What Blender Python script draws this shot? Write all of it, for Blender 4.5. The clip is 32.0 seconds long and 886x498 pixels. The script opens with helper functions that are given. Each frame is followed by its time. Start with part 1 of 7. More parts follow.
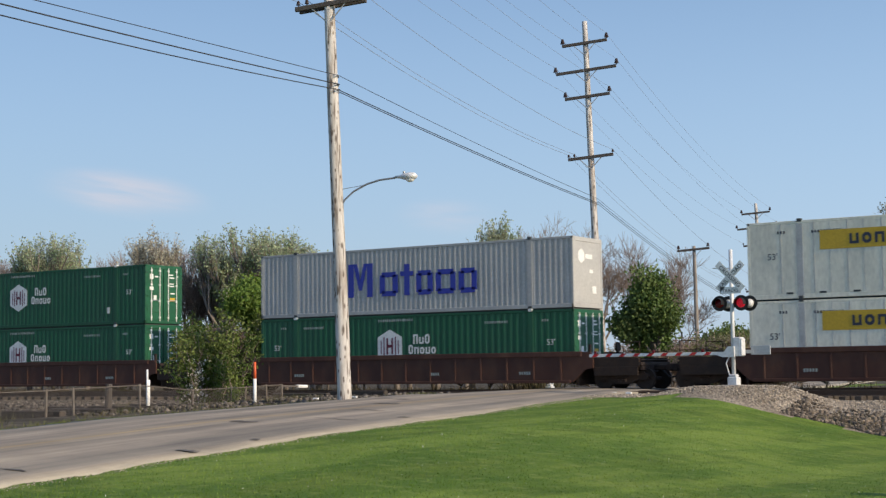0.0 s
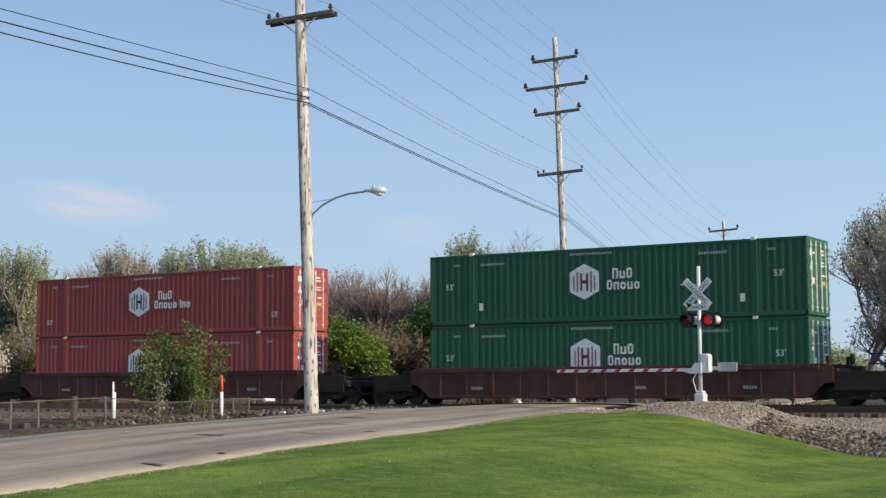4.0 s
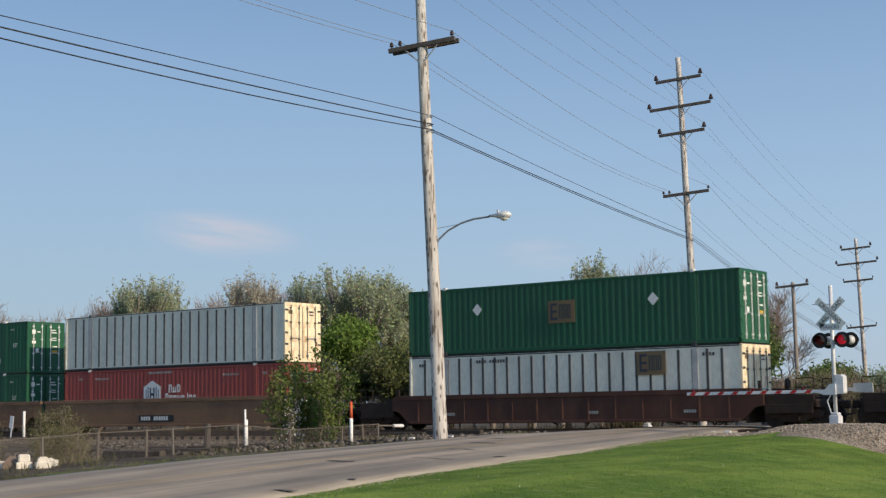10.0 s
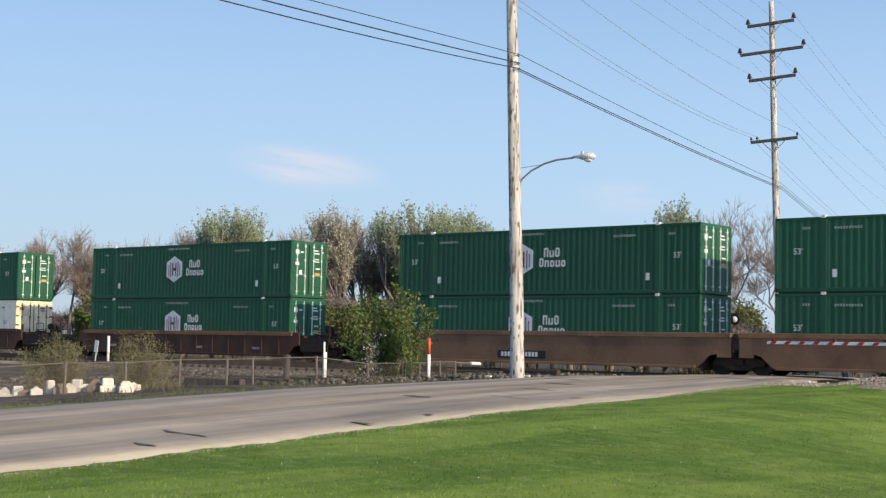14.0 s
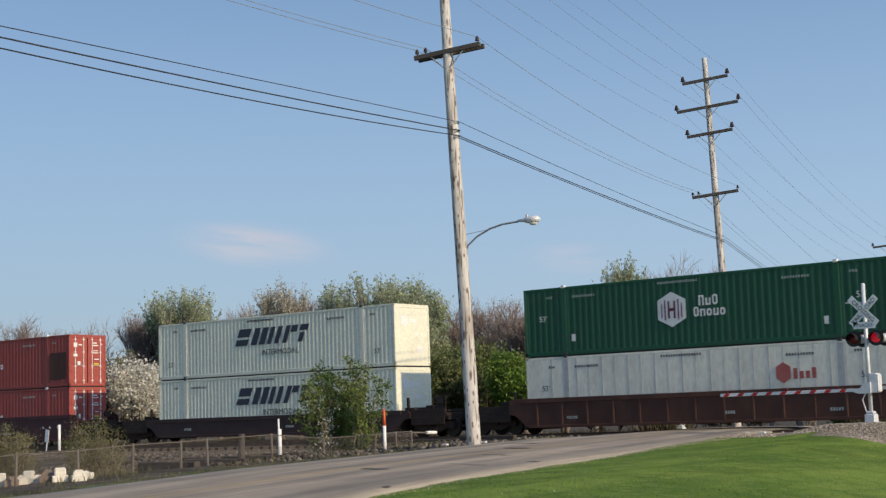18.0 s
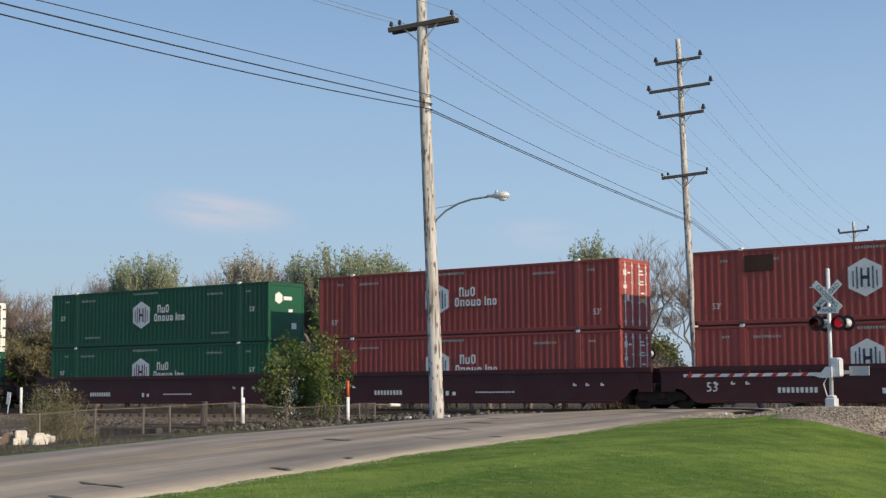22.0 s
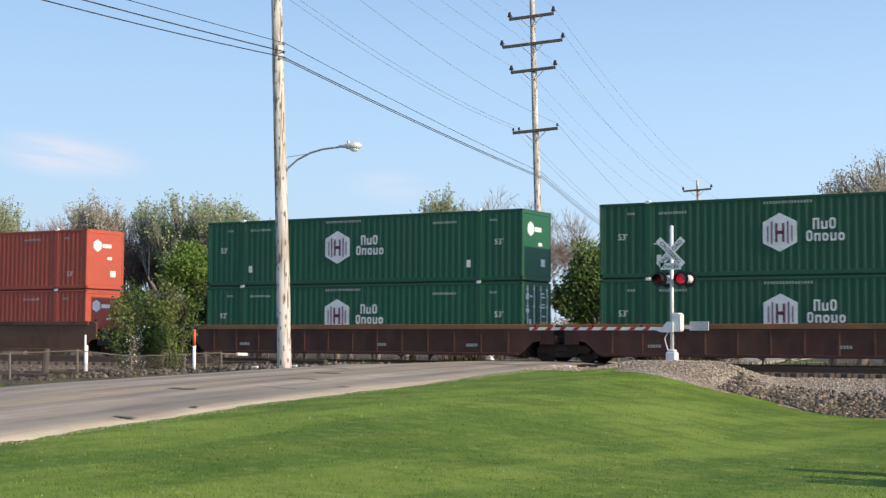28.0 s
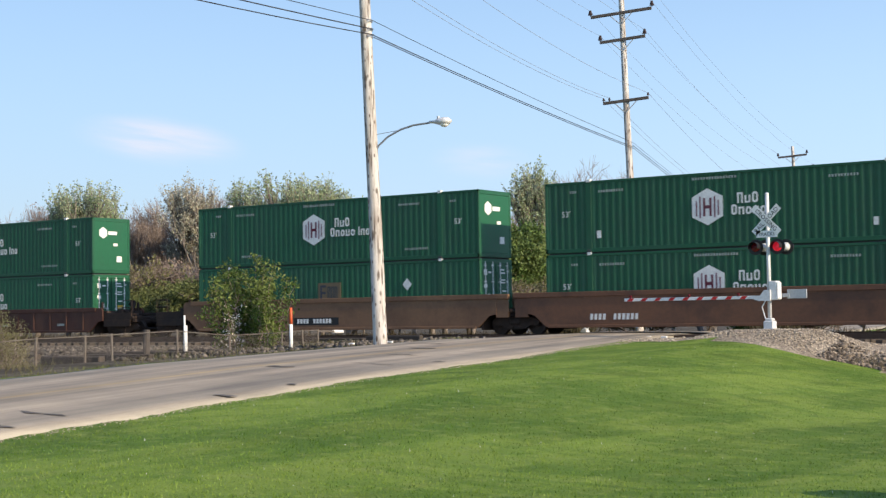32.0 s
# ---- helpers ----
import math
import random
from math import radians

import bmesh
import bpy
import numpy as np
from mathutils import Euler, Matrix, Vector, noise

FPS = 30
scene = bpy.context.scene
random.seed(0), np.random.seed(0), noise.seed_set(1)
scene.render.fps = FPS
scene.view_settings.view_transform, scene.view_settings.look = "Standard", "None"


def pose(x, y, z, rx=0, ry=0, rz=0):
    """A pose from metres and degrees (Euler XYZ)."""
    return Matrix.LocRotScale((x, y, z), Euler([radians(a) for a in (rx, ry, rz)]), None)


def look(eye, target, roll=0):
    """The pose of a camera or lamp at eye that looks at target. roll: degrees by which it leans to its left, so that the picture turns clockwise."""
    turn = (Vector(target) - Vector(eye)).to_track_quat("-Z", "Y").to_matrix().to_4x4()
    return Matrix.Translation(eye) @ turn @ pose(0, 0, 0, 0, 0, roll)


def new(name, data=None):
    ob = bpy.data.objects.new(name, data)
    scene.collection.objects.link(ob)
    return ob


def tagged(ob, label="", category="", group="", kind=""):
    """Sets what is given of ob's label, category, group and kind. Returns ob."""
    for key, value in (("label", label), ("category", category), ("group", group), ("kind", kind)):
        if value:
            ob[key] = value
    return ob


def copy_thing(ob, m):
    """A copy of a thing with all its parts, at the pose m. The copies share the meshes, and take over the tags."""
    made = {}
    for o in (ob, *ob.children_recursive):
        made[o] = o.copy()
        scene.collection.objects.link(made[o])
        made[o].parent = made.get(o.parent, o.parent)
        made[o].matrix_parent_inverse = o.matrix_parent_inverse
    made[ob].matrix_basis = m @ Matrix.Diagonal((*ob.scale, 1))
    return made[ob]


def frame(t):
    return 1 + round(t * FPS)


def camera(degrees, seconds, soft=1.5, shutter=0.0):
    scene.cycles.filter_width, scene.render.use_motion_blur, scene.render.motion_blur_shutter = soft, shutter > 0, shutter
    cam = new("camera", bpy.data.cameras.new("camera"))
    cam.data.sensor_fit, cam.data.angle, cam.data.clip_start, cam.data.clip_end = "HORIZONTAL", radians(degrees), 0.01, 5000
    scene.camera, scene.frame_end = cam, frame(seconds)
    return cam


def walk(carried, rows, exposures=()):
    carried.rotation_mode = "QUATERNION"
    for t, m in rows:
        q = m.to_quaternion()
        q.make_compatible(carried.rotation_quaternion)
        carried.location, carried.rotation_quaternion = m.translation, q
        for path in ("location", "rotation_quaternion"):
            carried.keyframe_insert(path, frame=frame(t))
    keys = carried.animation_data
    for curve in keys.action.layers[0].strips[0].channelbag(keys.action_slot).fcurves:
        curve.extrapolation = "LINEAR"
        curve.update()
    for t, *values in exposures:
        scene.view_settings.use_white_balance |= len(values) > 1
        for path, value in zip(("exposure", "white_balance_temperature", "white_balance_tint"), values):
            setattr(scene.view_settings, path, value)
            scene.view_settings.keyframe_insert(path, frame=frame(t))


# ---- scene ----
EYE = (0.0, 0.0, 0.805)
TURNS = [
    (0, 94.752, 0.697, 32.689), (0.5, 94.520, 0.742, 32.538), (1, 94.181, 1.083, 32.520), (1.5, 94.426, 0.497, 32.321),
    (2, 94.735, 0.160, 32.323), (2.5, 95.134, 0.469, 32.527), (4.5, 95.296, 0.360, 31.158), (5, 95.025, 0.741, 31.237),
    (5.5, 95.065, 0.377, 31.705), (6, 95.173, 0.149, 31.651), (6.5, 95.216, 0.382, 31.628), (7, 95.366, 0.643, 31.717),
    (7.5, 95.248, 1.438, 31.968), (8, 95.176, 1.652, 32.241), (8.5, 95.272, 1.339, 33.062), (9, 95.541, 0.906, 34.398),
    (9.5, 96.236, 1.042, 36.298), (10, 96.314, 0.865, 36.407), (10.5, 96.273, -0.148, 34.512), (11, 95.519, 0.711, 33.914),
    (11.5, 94.797, 0.426, 34.238), (12, 94.517, -0.498, 37.572), (12.5, 94.128, 0.426, 38.964), (13, 93.646, 0.392, 39.703),
    (13.5, 93.761, -2.306, 39.204), (14, 93.914, -1.201, 39.422), (14.5, 94.013, 0.241, 38.737), (16.5, 95.998, 0.130, 35.018),
    (17, 96.063, 0.509, 36.178), (17.5, 96.331, 1.522, 37.222), (18, 96.584, 1.901, 37.684), (18.5, 96.588, 1.168, 37.879),
    (19, 96.363, 0.341, 37.733), (19.5, 96.320, 0.219, 37.743), (20, 96.533, 0.603, 38.543), (20.5, 96.220, 1.114, 39.103),
    (21, 95.484, 1.750, 39.003), (21.5, 95.374, 1.227, 38.375), (22, 95.529, 0.394, 36.277), (22.5, 94.080, 2.641, 37.152),
    (23, 93.436, 1.198, 36.831), (23.5, 92.615, 0.669, 35.034), (24, 92.384, 0.113, 32.543), (24.5, 92.434, 0.713, 31.465),
    (25, 92.114, 0.270, 30.926), (25.5, 92.183, 0.242, 30.812), (27.5, 93.411, 0.535, 29.757), (28, 93.615, -0.274, 30.375),
    (28.5, 93.923, -0.992, 31.652), (29, 93.639, -0.789, 32.337), (29.5, 93.241, -0.232, 32.490), (30, 93.004, -0.334, 32.386),
    (30.5, 93.115, 0.637, 32.528), (31, 93.116, -0.179, 32.827), (31.5, 92.756, 1.016, 33.705), (32, 92.629, 0.888, 34.060),
]
cam = camera(33.56, 32.0, soft=1.3, shutter=0.12)
walk(cam, [(t, pose(*EYE, rx, ry, rz)) for t, rx, ry, rz in TURNS],
     exposures=[(t, e, 6550, 12) for t, e in ((0, -0.06), (1, 0.03), (5, -0.02), (7, -0.18), (8, -0.18), (10, -0.22), (12, -0.08), (14, 0.17), (16.5, -0.13), (18, -0.22), (19, -0.38), (20, -0.38), (22, -0.16), (23, 0.07), (25, 0.28), (28, 0.28), (30, 0.22), (31, 0.28), (32, 0.36))])

# ---- light ----
SUN_AZ, SUN_EL = 93.0, 23.5
world = bpy.data.worlds.new("sky")
scene.world = world
world.use_nodes = True
wn = world.node_tree
sky = wn.nodes.new("ShaderNodeTexSky")
sky.sky_type, sky.sun_disc = "NISHITA", False
sky.sun_elevation, sky.sun_rotation = radians(SUN_EL), radians(SUN_AZ)
sky.air_density, sky.dust_density, sky.ozone_density = 1.0, 0.4, 2.6
# spring haze: the sky pales evenly towards the horizon all round
place = wn.nodes.new("ShaderNodeTexCoord")
height = wn.nodes.new("ShaderNodeSeparateXYZ")
wn.links.new(place.outputs["Generated"], height.inputs[0])
haze = wn.nodes.new("ShaderNodeMapRange")
haze.interpolation_type = "SMOOTHSTEP"
for k, v in ((1, 0.0), (2, 0.36), (3, 0.75), (4, 0.0)):
    haze.inputs[k].default_value = v
wn.links.new(height.outputs[2], haze.inputs[0])
veil = wn.nodes.new("ShaderNodeMix")
veil.data_type = "RGBA"
veil.inputs[7].default_value = (2.46, 3.45, 4.92, 1)
wn.links.new(haze.outputs[0], veil.inputs[0])
wn.links.new(sky.outputs[0], veil.inputs[6])
# the sky brightens gently towards the sun's side
towards = wn.nodes.new("ShaderNodeVectorMath")
towards.operation = "DOT_PRODUCT"
towards.inputs[1].default_value = (math.sin(radians(SUN_AZ)), math.cos(radians(SUN_AZ)), 0)
wn.links.new(place.outputs["Generated"], towards.inputs[0])
side = wn.nodes.new("ShaderNodeMapRange")
for k, v in ((1, -1.0), (2, 1.0), (3, 0.80), (4, 1.68)):
    side.inputs[k].default_value = v
wn.links.new(towards.outputs["Value"], side.inputs[0])
glow = wn.nodes.new("ShaderNodeVectorMath")
glow.operation = "SCALE"
wn.links.new(veil.outputs[2], glow.inputs[0])
wn.links.new(side.outputs[0], glow.inputs["Scale"])
wn.links.new(glow.outputs[0], wn.nodes["Background"].inputs[0])
wn.nodes["Background"].inputs[1].default_value = 0.15
sun_data = bpy.data.lights.new("sun", "SUN")
sun_data.energy, sun_data.angle, sun_data.color = 4.8, radians(0.6), (1.0, 0.81, 0.55)
sun = new("sun", sun_data)
sun_to = Vector((math.sin(radians(SUN_AZ)) * math.cos(radians(SUN_EL)), math.cos(radians(SUN_AZ)) * math.cos(radians(SUN_EL)), math.sin(radians(SUN_EL))))
sun.matrix_world = look(sun_to * 100, (0, 0, 0))



def cloud(az, el, wide, high, seed, strength, lean):
    """A thin wisp of high cloud, far behind everything."""
    d = 3200.0
    m = bpy.data.materials.new("thin_cloud")
    m.use_nodes = True
    nt = m.node_tree
    nt.nodes.remove(nt.nodes["Principled BSDF"])
    co = nt.nodes.new("ShaderNodeTexCoord")
    mp = nt.nodes.new("ShaderNodeMapping")
    mp.inputs["Location"].default_value = (seed, seed * 0.7, 0)
    mp.inputs["Scale"].default_value = (1.4, 2.8, 1)
    nt.links.new(co.outputs["UV"], mp.inputs["Vector"])
    n = nt.nodes.new("ShaderNodeTexNoise")
    n.inputs["Scale"].default_value, n.inputs["Detail"].default_value, n.inputs["Roughness"].default_value = 1.3, 4.0, 0.5
    nt.links.new(mp.outputs[0], n.inputs["Vector"])
    sh = nt.nodes.new("ShaderNodeMapping")
    sh.inputs["Location"].default_value, sh.inputs["Scale"].default_value = (-1.0, -1.0, 0), (2, 2, 0)
    nt.links.new(co.outputs["UV"], sh.inputs["Vector"])
    ln = nt.nodes.new("ShaderNodeVectorMath")
    ln.operation = "LENGTH"
    nt.links.new(sh.outputs[0], ln.inputs[0])
    fall = nt.nodes.new("ShaderNodeMapRange")
    fall.interpolation_type = "SMOOTHSTEP"
    for k, v in ((1, 0.05), (2, 1.0), (3, 1.0), (4, 0.0)):
        fall.inputs[k].default_value = v
    nt.links.new(ln.outputs["Value"], fall.inputs[0])
    cut = nt.nodes.new("ShaderNodeMapRange")
    for k, v in ((1, 0.25), (2, 0.75), (3, 0.0), (4, strength)):
        cut.inputs[k].default_value = v
    nt.links.new(n.outputs[0], cut.inputs[0])
    mul = nt.nodes.new("ShaderNodeMath")
    mul.operation = "MULTIPLY"
    nt.links.new(fall.outputs[0], mul.inputs[0])
    nt.links.new(cut.outputs[0], mul.inputs[1])
    em = nt.nodes.new("ShaderNodeEmission")
    em.inputs[0].default_value, em.inputs[1].default_value = (0.84, 0.79, 0.84, 1), 0.90
    tr = nt.nodes.new("ShaderNodeBsdfTransparent")
    mx = nt.nodes.new("ShaderNodeMixShader")
    nt.links.new(mul.outputs[0], mx.inputs[0])
    nt.links.new(tr.outputs[0], mx.inputs[1])
    nt.links.new(em.outputs[0], mx.inputs[2])
    nt.links.new(mx.outputs[0], nt.nodes["Material Output"].inputs[0])
    a, e = radians(az), radians(el)
    fwd = Vector((math.sin(a) * math.cos(e), math.cos(a) * math.cos(e), math.sin(e)))
    right = Vector((math.cos(a), -math.sin(a), 0))
    up = right.cross(fwd)
    right, up = right * math.cos(lean) - up * math.sin(lean), up * math.cos(lean) + right * math.sin(lean)
    w, h = d * math.tan(radians(wide / 2)), d * math.tan(radians(high / 2))
    c = Vector(EYE) + fwd * d
    me = bpy.data.meshes.new("cloud")
    me.from_pydata([c - right * w - up * h, c + right * w - up * h, c + right * w + up * h, c - right * w + up * h], [], [(0, 1, 2, 3)])
    uv = me.uv_layers.new(name="UVMap")
    for i, p in enumerate(((0, 0), (1, 0), (1, 1), (0, 1))):
        uv.data[i].uv = p
    me.materials.append(m)
    tagged(new("cloud", me), "thin pale wisp of high cloud", "cloud", kind="structure")


cloud(-44.9, 6.9, 7.4, 2.2, 3.1, 0.95, 0.12)
cloud(-32.4, 6.0, 5.0, 1.8, 8.4, 0.36, 0.05)

# ---- materials ----


def ramp(nt, fac, stops):
    n = nt.nodes.new("ShaderNodeValToRGB")
    while len(n.color_ramp.elements) < len(stops):
        n.color_ramp.elements.new(0.5)
    for e, (p, c) in zip(n.color_ramp.elements, stops):
        e.position, e.color = p, (*c, 1) if len(c) == 3 else c
    nt.links.new(fac, n.inputs[0])
    return n.outputs[0]


def tex(nt, kind, scale, vec, detail=4.0, rough=0.6):
    n = nt.nodes.new("ShaderNodeTex" + kind)
    n.inputs["Scale"].default_value = scale
    if kind == "Noise":
        n.inputs["Detail"].default_value, n.inputs["Roughness"].default_value = detail, rough
    nt.links.new(vec, n.inputs["Vector"])
    return n


def mixed(nt, fac, a, b, kind="MIX"):
    n = nt.nodes.new("ShaderNodeMix")
    n.data_type, n.blend_type = "RGBA", kind
    for socket, v in ((n.inputs[0], fac), (n.inputs[6], a), (n.inputs[7], b)):
        if isinstance(v, (int, float)):
            socket.default_value = v
        elif isinstance(v, tuple):
            socket.default_value = (*v, 1)
        else:
            nt.links.new(v, socket)
    return n.outputs[2]


def surface(name, base, rough=0.6, metal=0.0, stain=(0.5, 0.5, 0.5), amount=0.35, scale=1.2, fine=14.0, bump=0.1, stretch=(1, 1, 1), vary=0.0, spec=0.4):
    """Paint, timber, stone: a base colour with large stains, fine grain and a little relief, in metres of the object."""
    m = bpy.data.materials.new(name)
    m.use_nodes = True
    nt = m.node_tree
    b = nt.nodes["Principled BSDF"]
    co = nt.nodes.new("ShaderNodeTexCoord")
    mp = nt.nodes.new("ShaderNodeMapping")
    mp.inputs["Scale"].default_value = stretch
    nt.links.new(co.outputs["Object"], mp.inputs["Vector"])
    info = nt.nodes.new("ShaderNodeObjectInfo")
    move = nt.nodes.new("ShaderNodeVectorMath")
    move.operation = "ADD"
    scl = nt.nodes.new("ShaderNodeVectorMath")
    scl.operation = "SCALE"
    comb = nt.nodes.new("ShaderNodeCombineXYZ")
    for i in range(3):
        nt.links.new(info.outputs["Random"], comb.inputs[i])
    nt.links.new(comb.outputs[0], scl.inputs[0])
    scl.inputs["Scale"].default_value = 37.0
    nt.links.new(mp.outputs[0], move.inputs[0])
    nt.links.new(scl.outputs[0], move.inputs[1])
    big = tex(nt, "Noise", scale, move.outputs[0], 5.0)
    small = tex(nt, "Noise", fine, move.outputs[0], 4.0)
    fac = ramp(nt, big.outputs[0], [(0.45, (0, 0, 0)), (0.72, (amount, amount, amount))])
    col = mixed(nt, fac, base, stain)
    grain = ramp(nt, small.outputs[0], [(0.3, (0.86, 0.86, 0.86)), (0.7, (1.1, 1.1, 1.1))])
    col = mixed(nt, 1.0, col, grain, "MULTIPLY")
    if vary:
        tone = ramp(nt, info.outputs["Random"], [(0.0, (1 - vary,) * 3), (1.0, (1 + vary,) * 3)])
        col = mixed(nt, 1.0, col, tone, "MULTIPLY")
    nt.links.new(col, b.inputs["Base Color"])
    r = ramp(nt, small.outputs[0], [(0.2, (max(0, rough - 0.1),) * 3), (0.8, (min(1, rough + 0.12),) * 3)])
    nt.links.new(r, b.inputs["Roughness"])
    b.inputs["Metallic"].default_value = metal
    b.inputs["Specular IOR Level"].default_value = spec
    if bump:
        bp = nt.nodes.new("ShaderNodeBump")
        bp.inputs["Strength"].default_value, bp.inputs["Distance"].default_value = bump, 0.02
        nt.links.new(small.outputs[0], bp.inputs["Height"])
        nt.links.new(bp.outputs[0], b.inputs["Normal"])
    return m


def glowing(name, base, strength):
    m = surface(name, base, 0.3, amount=0.1)
    b = m.node_tree.nodes["Principled BSDF"]
    b.inputs["Emission Color"].default_value = (*base, 1)
    b.inputs["Emission Strength"].default_value = strength
    return m


def leafy(name, a, b_, scale=0.5, trans=0.3):
    """Leaves: colour varies from clump to clump; a little light comes through."""
    m = bpy.data.materials.new(name)
    m.use_nodes = True
    nt = m.node_tree
    b = nt.nodes["Principled BSDF"]
    co = nt.nodes.new("ShaderNodeTexCoord")
    geo = nt.nodes.new("ShaderNodeNewGeometry")
    n1 = tex(nt, "Noise", scale, co.outputs["Object"], 3.0)
    col = mixed(nt, ramp(nt, n1.outputs[0], [(0.35, (0, 0, 0)), (0.65, (1, 1, 1))]), a, b_)
    tone = ramp(nt, geo.outputs["Random Per Island"], [(0.0, (0.65, 0.65, 0.65)), (1.0, (1.3, 1.3, 1.2))])
    col = mixed(nt, 1.0, col, tone, "MULTIPLY")
    nt.links.new(col, b.inputs["Base Color"])
    b.inputs["Roughness"].default_value = 0.6
    b.inputs["Specular IOR Level"].default_value = 0.25
    t = nt.nodes.new("ShaderNodeBsdfTranslucent")
    nt.links.new(col, t.inputs[0])
    mx = nt.nodes.new("ShaderNodeMixShader")
    mx.inputs[0].default_value = trans
    nt.links.new(b.outputs[0], mx.inputs[1])
    nt.links.new(t.outputs[0], mx.inputs[2])
    nt.links.new(mx.outputs[0], nt.nodes["Material Output"].inputs[0])
    return m


GREEN = surface("green_paint", (0.008, 0.085, 0.038), 0.5, stain=(0.03, 0.07, 0.045), amount=0.4, scale=0.5, fine=9, bump=0.05, stretch=(1, 1, 0.5), vary=0.12)
RED = surface("red_paint", (0.30, 0.06, 0.048), 0.65, stain=(0.24, 0.075, 0.062), amount=0.5, scale=0.5, fine=9, bump=0.05, vary=0.1)
ORANGE = surface("orange_paint", (0.38, 0.072, 0.042), 0.55, stain=(0.3, 0.07, 0.045), amount=0.5, scale=0.5, fine=9, bump=0.05)
GREYP = surface("grey_paint", (0.40, 0.40, 0.38), 0.5, stain=(0.26, 0.26, 0.27), amount=0.45, scale=0.6, fine=9, bump=0.05)
WHITE = surface("white_paint", (0.78, 0.755, 0.625), 0.5, stain=(0.38, 0.38, 0.33), amount=0.45, scale=0.7, fine=9, bump=0.05, stretch=(1, 1, 0.4), vary=0.06)
WHITES = surface("cream_white_paint", (0.70, 0.70, 0.56), 0.45, stain=(0.55, 0.56, 0.44), amount=0.4, scale=0.7, fine=9, bump=0.03)
WHITEC = surface("clean_white_paint", (0.71, 0.73, 0.68), 0.4, stain=(0.58, 0.6, 0.55), amount=0.4, scale=0.7, fine=9, bump=0.03)
RUSTW = surface("rusty_cream_paint", (0.82, 0.72, 0.50), 0.5, stain=(0.42, 0.17, 0.035), amount=0.6, scale=1.5, fine=7, bump=0.08, stretch=(1, 2.2, 0.35))
JOINTG = surface("grey_panel_joint", (0.42, 0.43, 0.42), 0.6, stain=(0.25, 0.25, 0.25), amount=0.5, scale=2.0)
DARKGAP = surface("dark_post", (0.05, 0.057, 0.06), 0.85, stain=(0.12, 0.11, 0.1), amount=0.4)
BROWN = surface("brown_freight_paint", (0.060, 0.023, 0.015), 0.7, stain=(0.11, 0.052, 0.03), amount=0.7, scale=1.0, fine=10, bump=0.12, stretch=(1, 1, 0.5), vary=0.15)
TAN = surface("dirty_tan_paint", (0.21, 0.115, 0.062), 0.7, stain=(0.09, 0.048, 0.03), amount=0.75, scale=0.6, fine=10, bump=0.1, vary=0.15)
YELLOW = surface("dirty_yellow_paint", (0.20, 0.105, 0.03), 0.7, stain=(0.05, 0.028, 0.02), amount=0.85, scale=0.45, fine=9, bump=0.1)
DIRTY = surface("rust_streaked_paint", (0.15, 0.072, 0.04), 0.75, stain=(0.05, 0.03, 0.024), amount=0.9, scale=0.6, fine=8, bump=0.1)
LILAC = surface("sprayed_pale_paint", (0.34, 0.33, 0.36), 0.7, stain=(0.2, 0.18, 0.2), amount=0.5)
MAROON = surface("maroon_paint", (0.055, 0.012, 0.013), 0.55, stain=(0.07, 0.03, 0.025), amount=0.5, scale=0.8, fine=9, bump=0.06)
DARKSMOOTH = surface("dark_brown_paint", (0.035, 0.016, 0.014), 0.6, stain=(0.06, 0.035, 0.03), amount=0.5, scale=0.9)
TANSILL = surface("rusty_tan_sill", (0.24, 0.11, 0.045), 0.7, stain=(0.1, 0.05, 0.03), amount=0.6, scale=0.8)
TRUCK = surface("grimy_cast_steel", (0.022, 0.0135, 0.0095), 0.8, stain=(0.05, 0.028, 0.016), amount=0.6, scale=3)
WHEEL = surface("wheel_steel", (0.03, 0.022, 0.018), 0.6, 0.5, stain=(0.08, 0.05, 0.03), amount=0.5, scale=4)
LWHITE = surface("white_lettering", (0.72, 0.73, 0.7), 0.55, stain=(0.45, 0.45, 0.42), amount=0.3, scale=3)
LBLUE = surface("blue_lettering", (0.03, 0.045, 0.33), 0.5, stain=(0.05, 0.06, 0.25), amount=0.3)
LDARK = surface("dark_lettering", (0.03, 0.035, 0.055), 0.5, stain=(0.06, 0.06, 0.07), amount=0.3)
LMAROON = surface("maroon_lettering", (0.13, 0.016, 0.032), 0.5, amount=0.1)
LYELLOW = surface("yellow_plate", (0.52, 0.34, 0.03), 0.5, stain=(0.5, 0.34, 0.03), amount=0.3)
LBROWN = surface("faded_brown_plate", (0.17, 0.12, 0.06), 0.6, stain=(0.1, 0.08, 0.06), amount=0.4)
LRED = surface("red_lettering", (0.36, 0.08, 0.065), 0.5, amount=0.1)
LFADED = surface("faded_red_marking", (0.24, 0.075, 0.035), 0.6, stain=(0.16, 0.08, 0.035), amount=0.6, scale=2.5)
WOODG = surface("grey_pole_wood", (0.30, 0.27, 0.24), 0.85, stain=(0.16, 0.13, 0.11), amount=0.7, scale=1.6, fine=22, bump=0.5, stretch=(3.0, 3.0, 0.35))
WOOD = surface("weathered_pole_wood", (0.55, 0.53, 0.50), 0.85, stain=(0.20, 0.15, 0.11), amount=0.9, scale=2.2, fine=30, bump=0.7, stretch=(3.0, 3.0, 0.30))


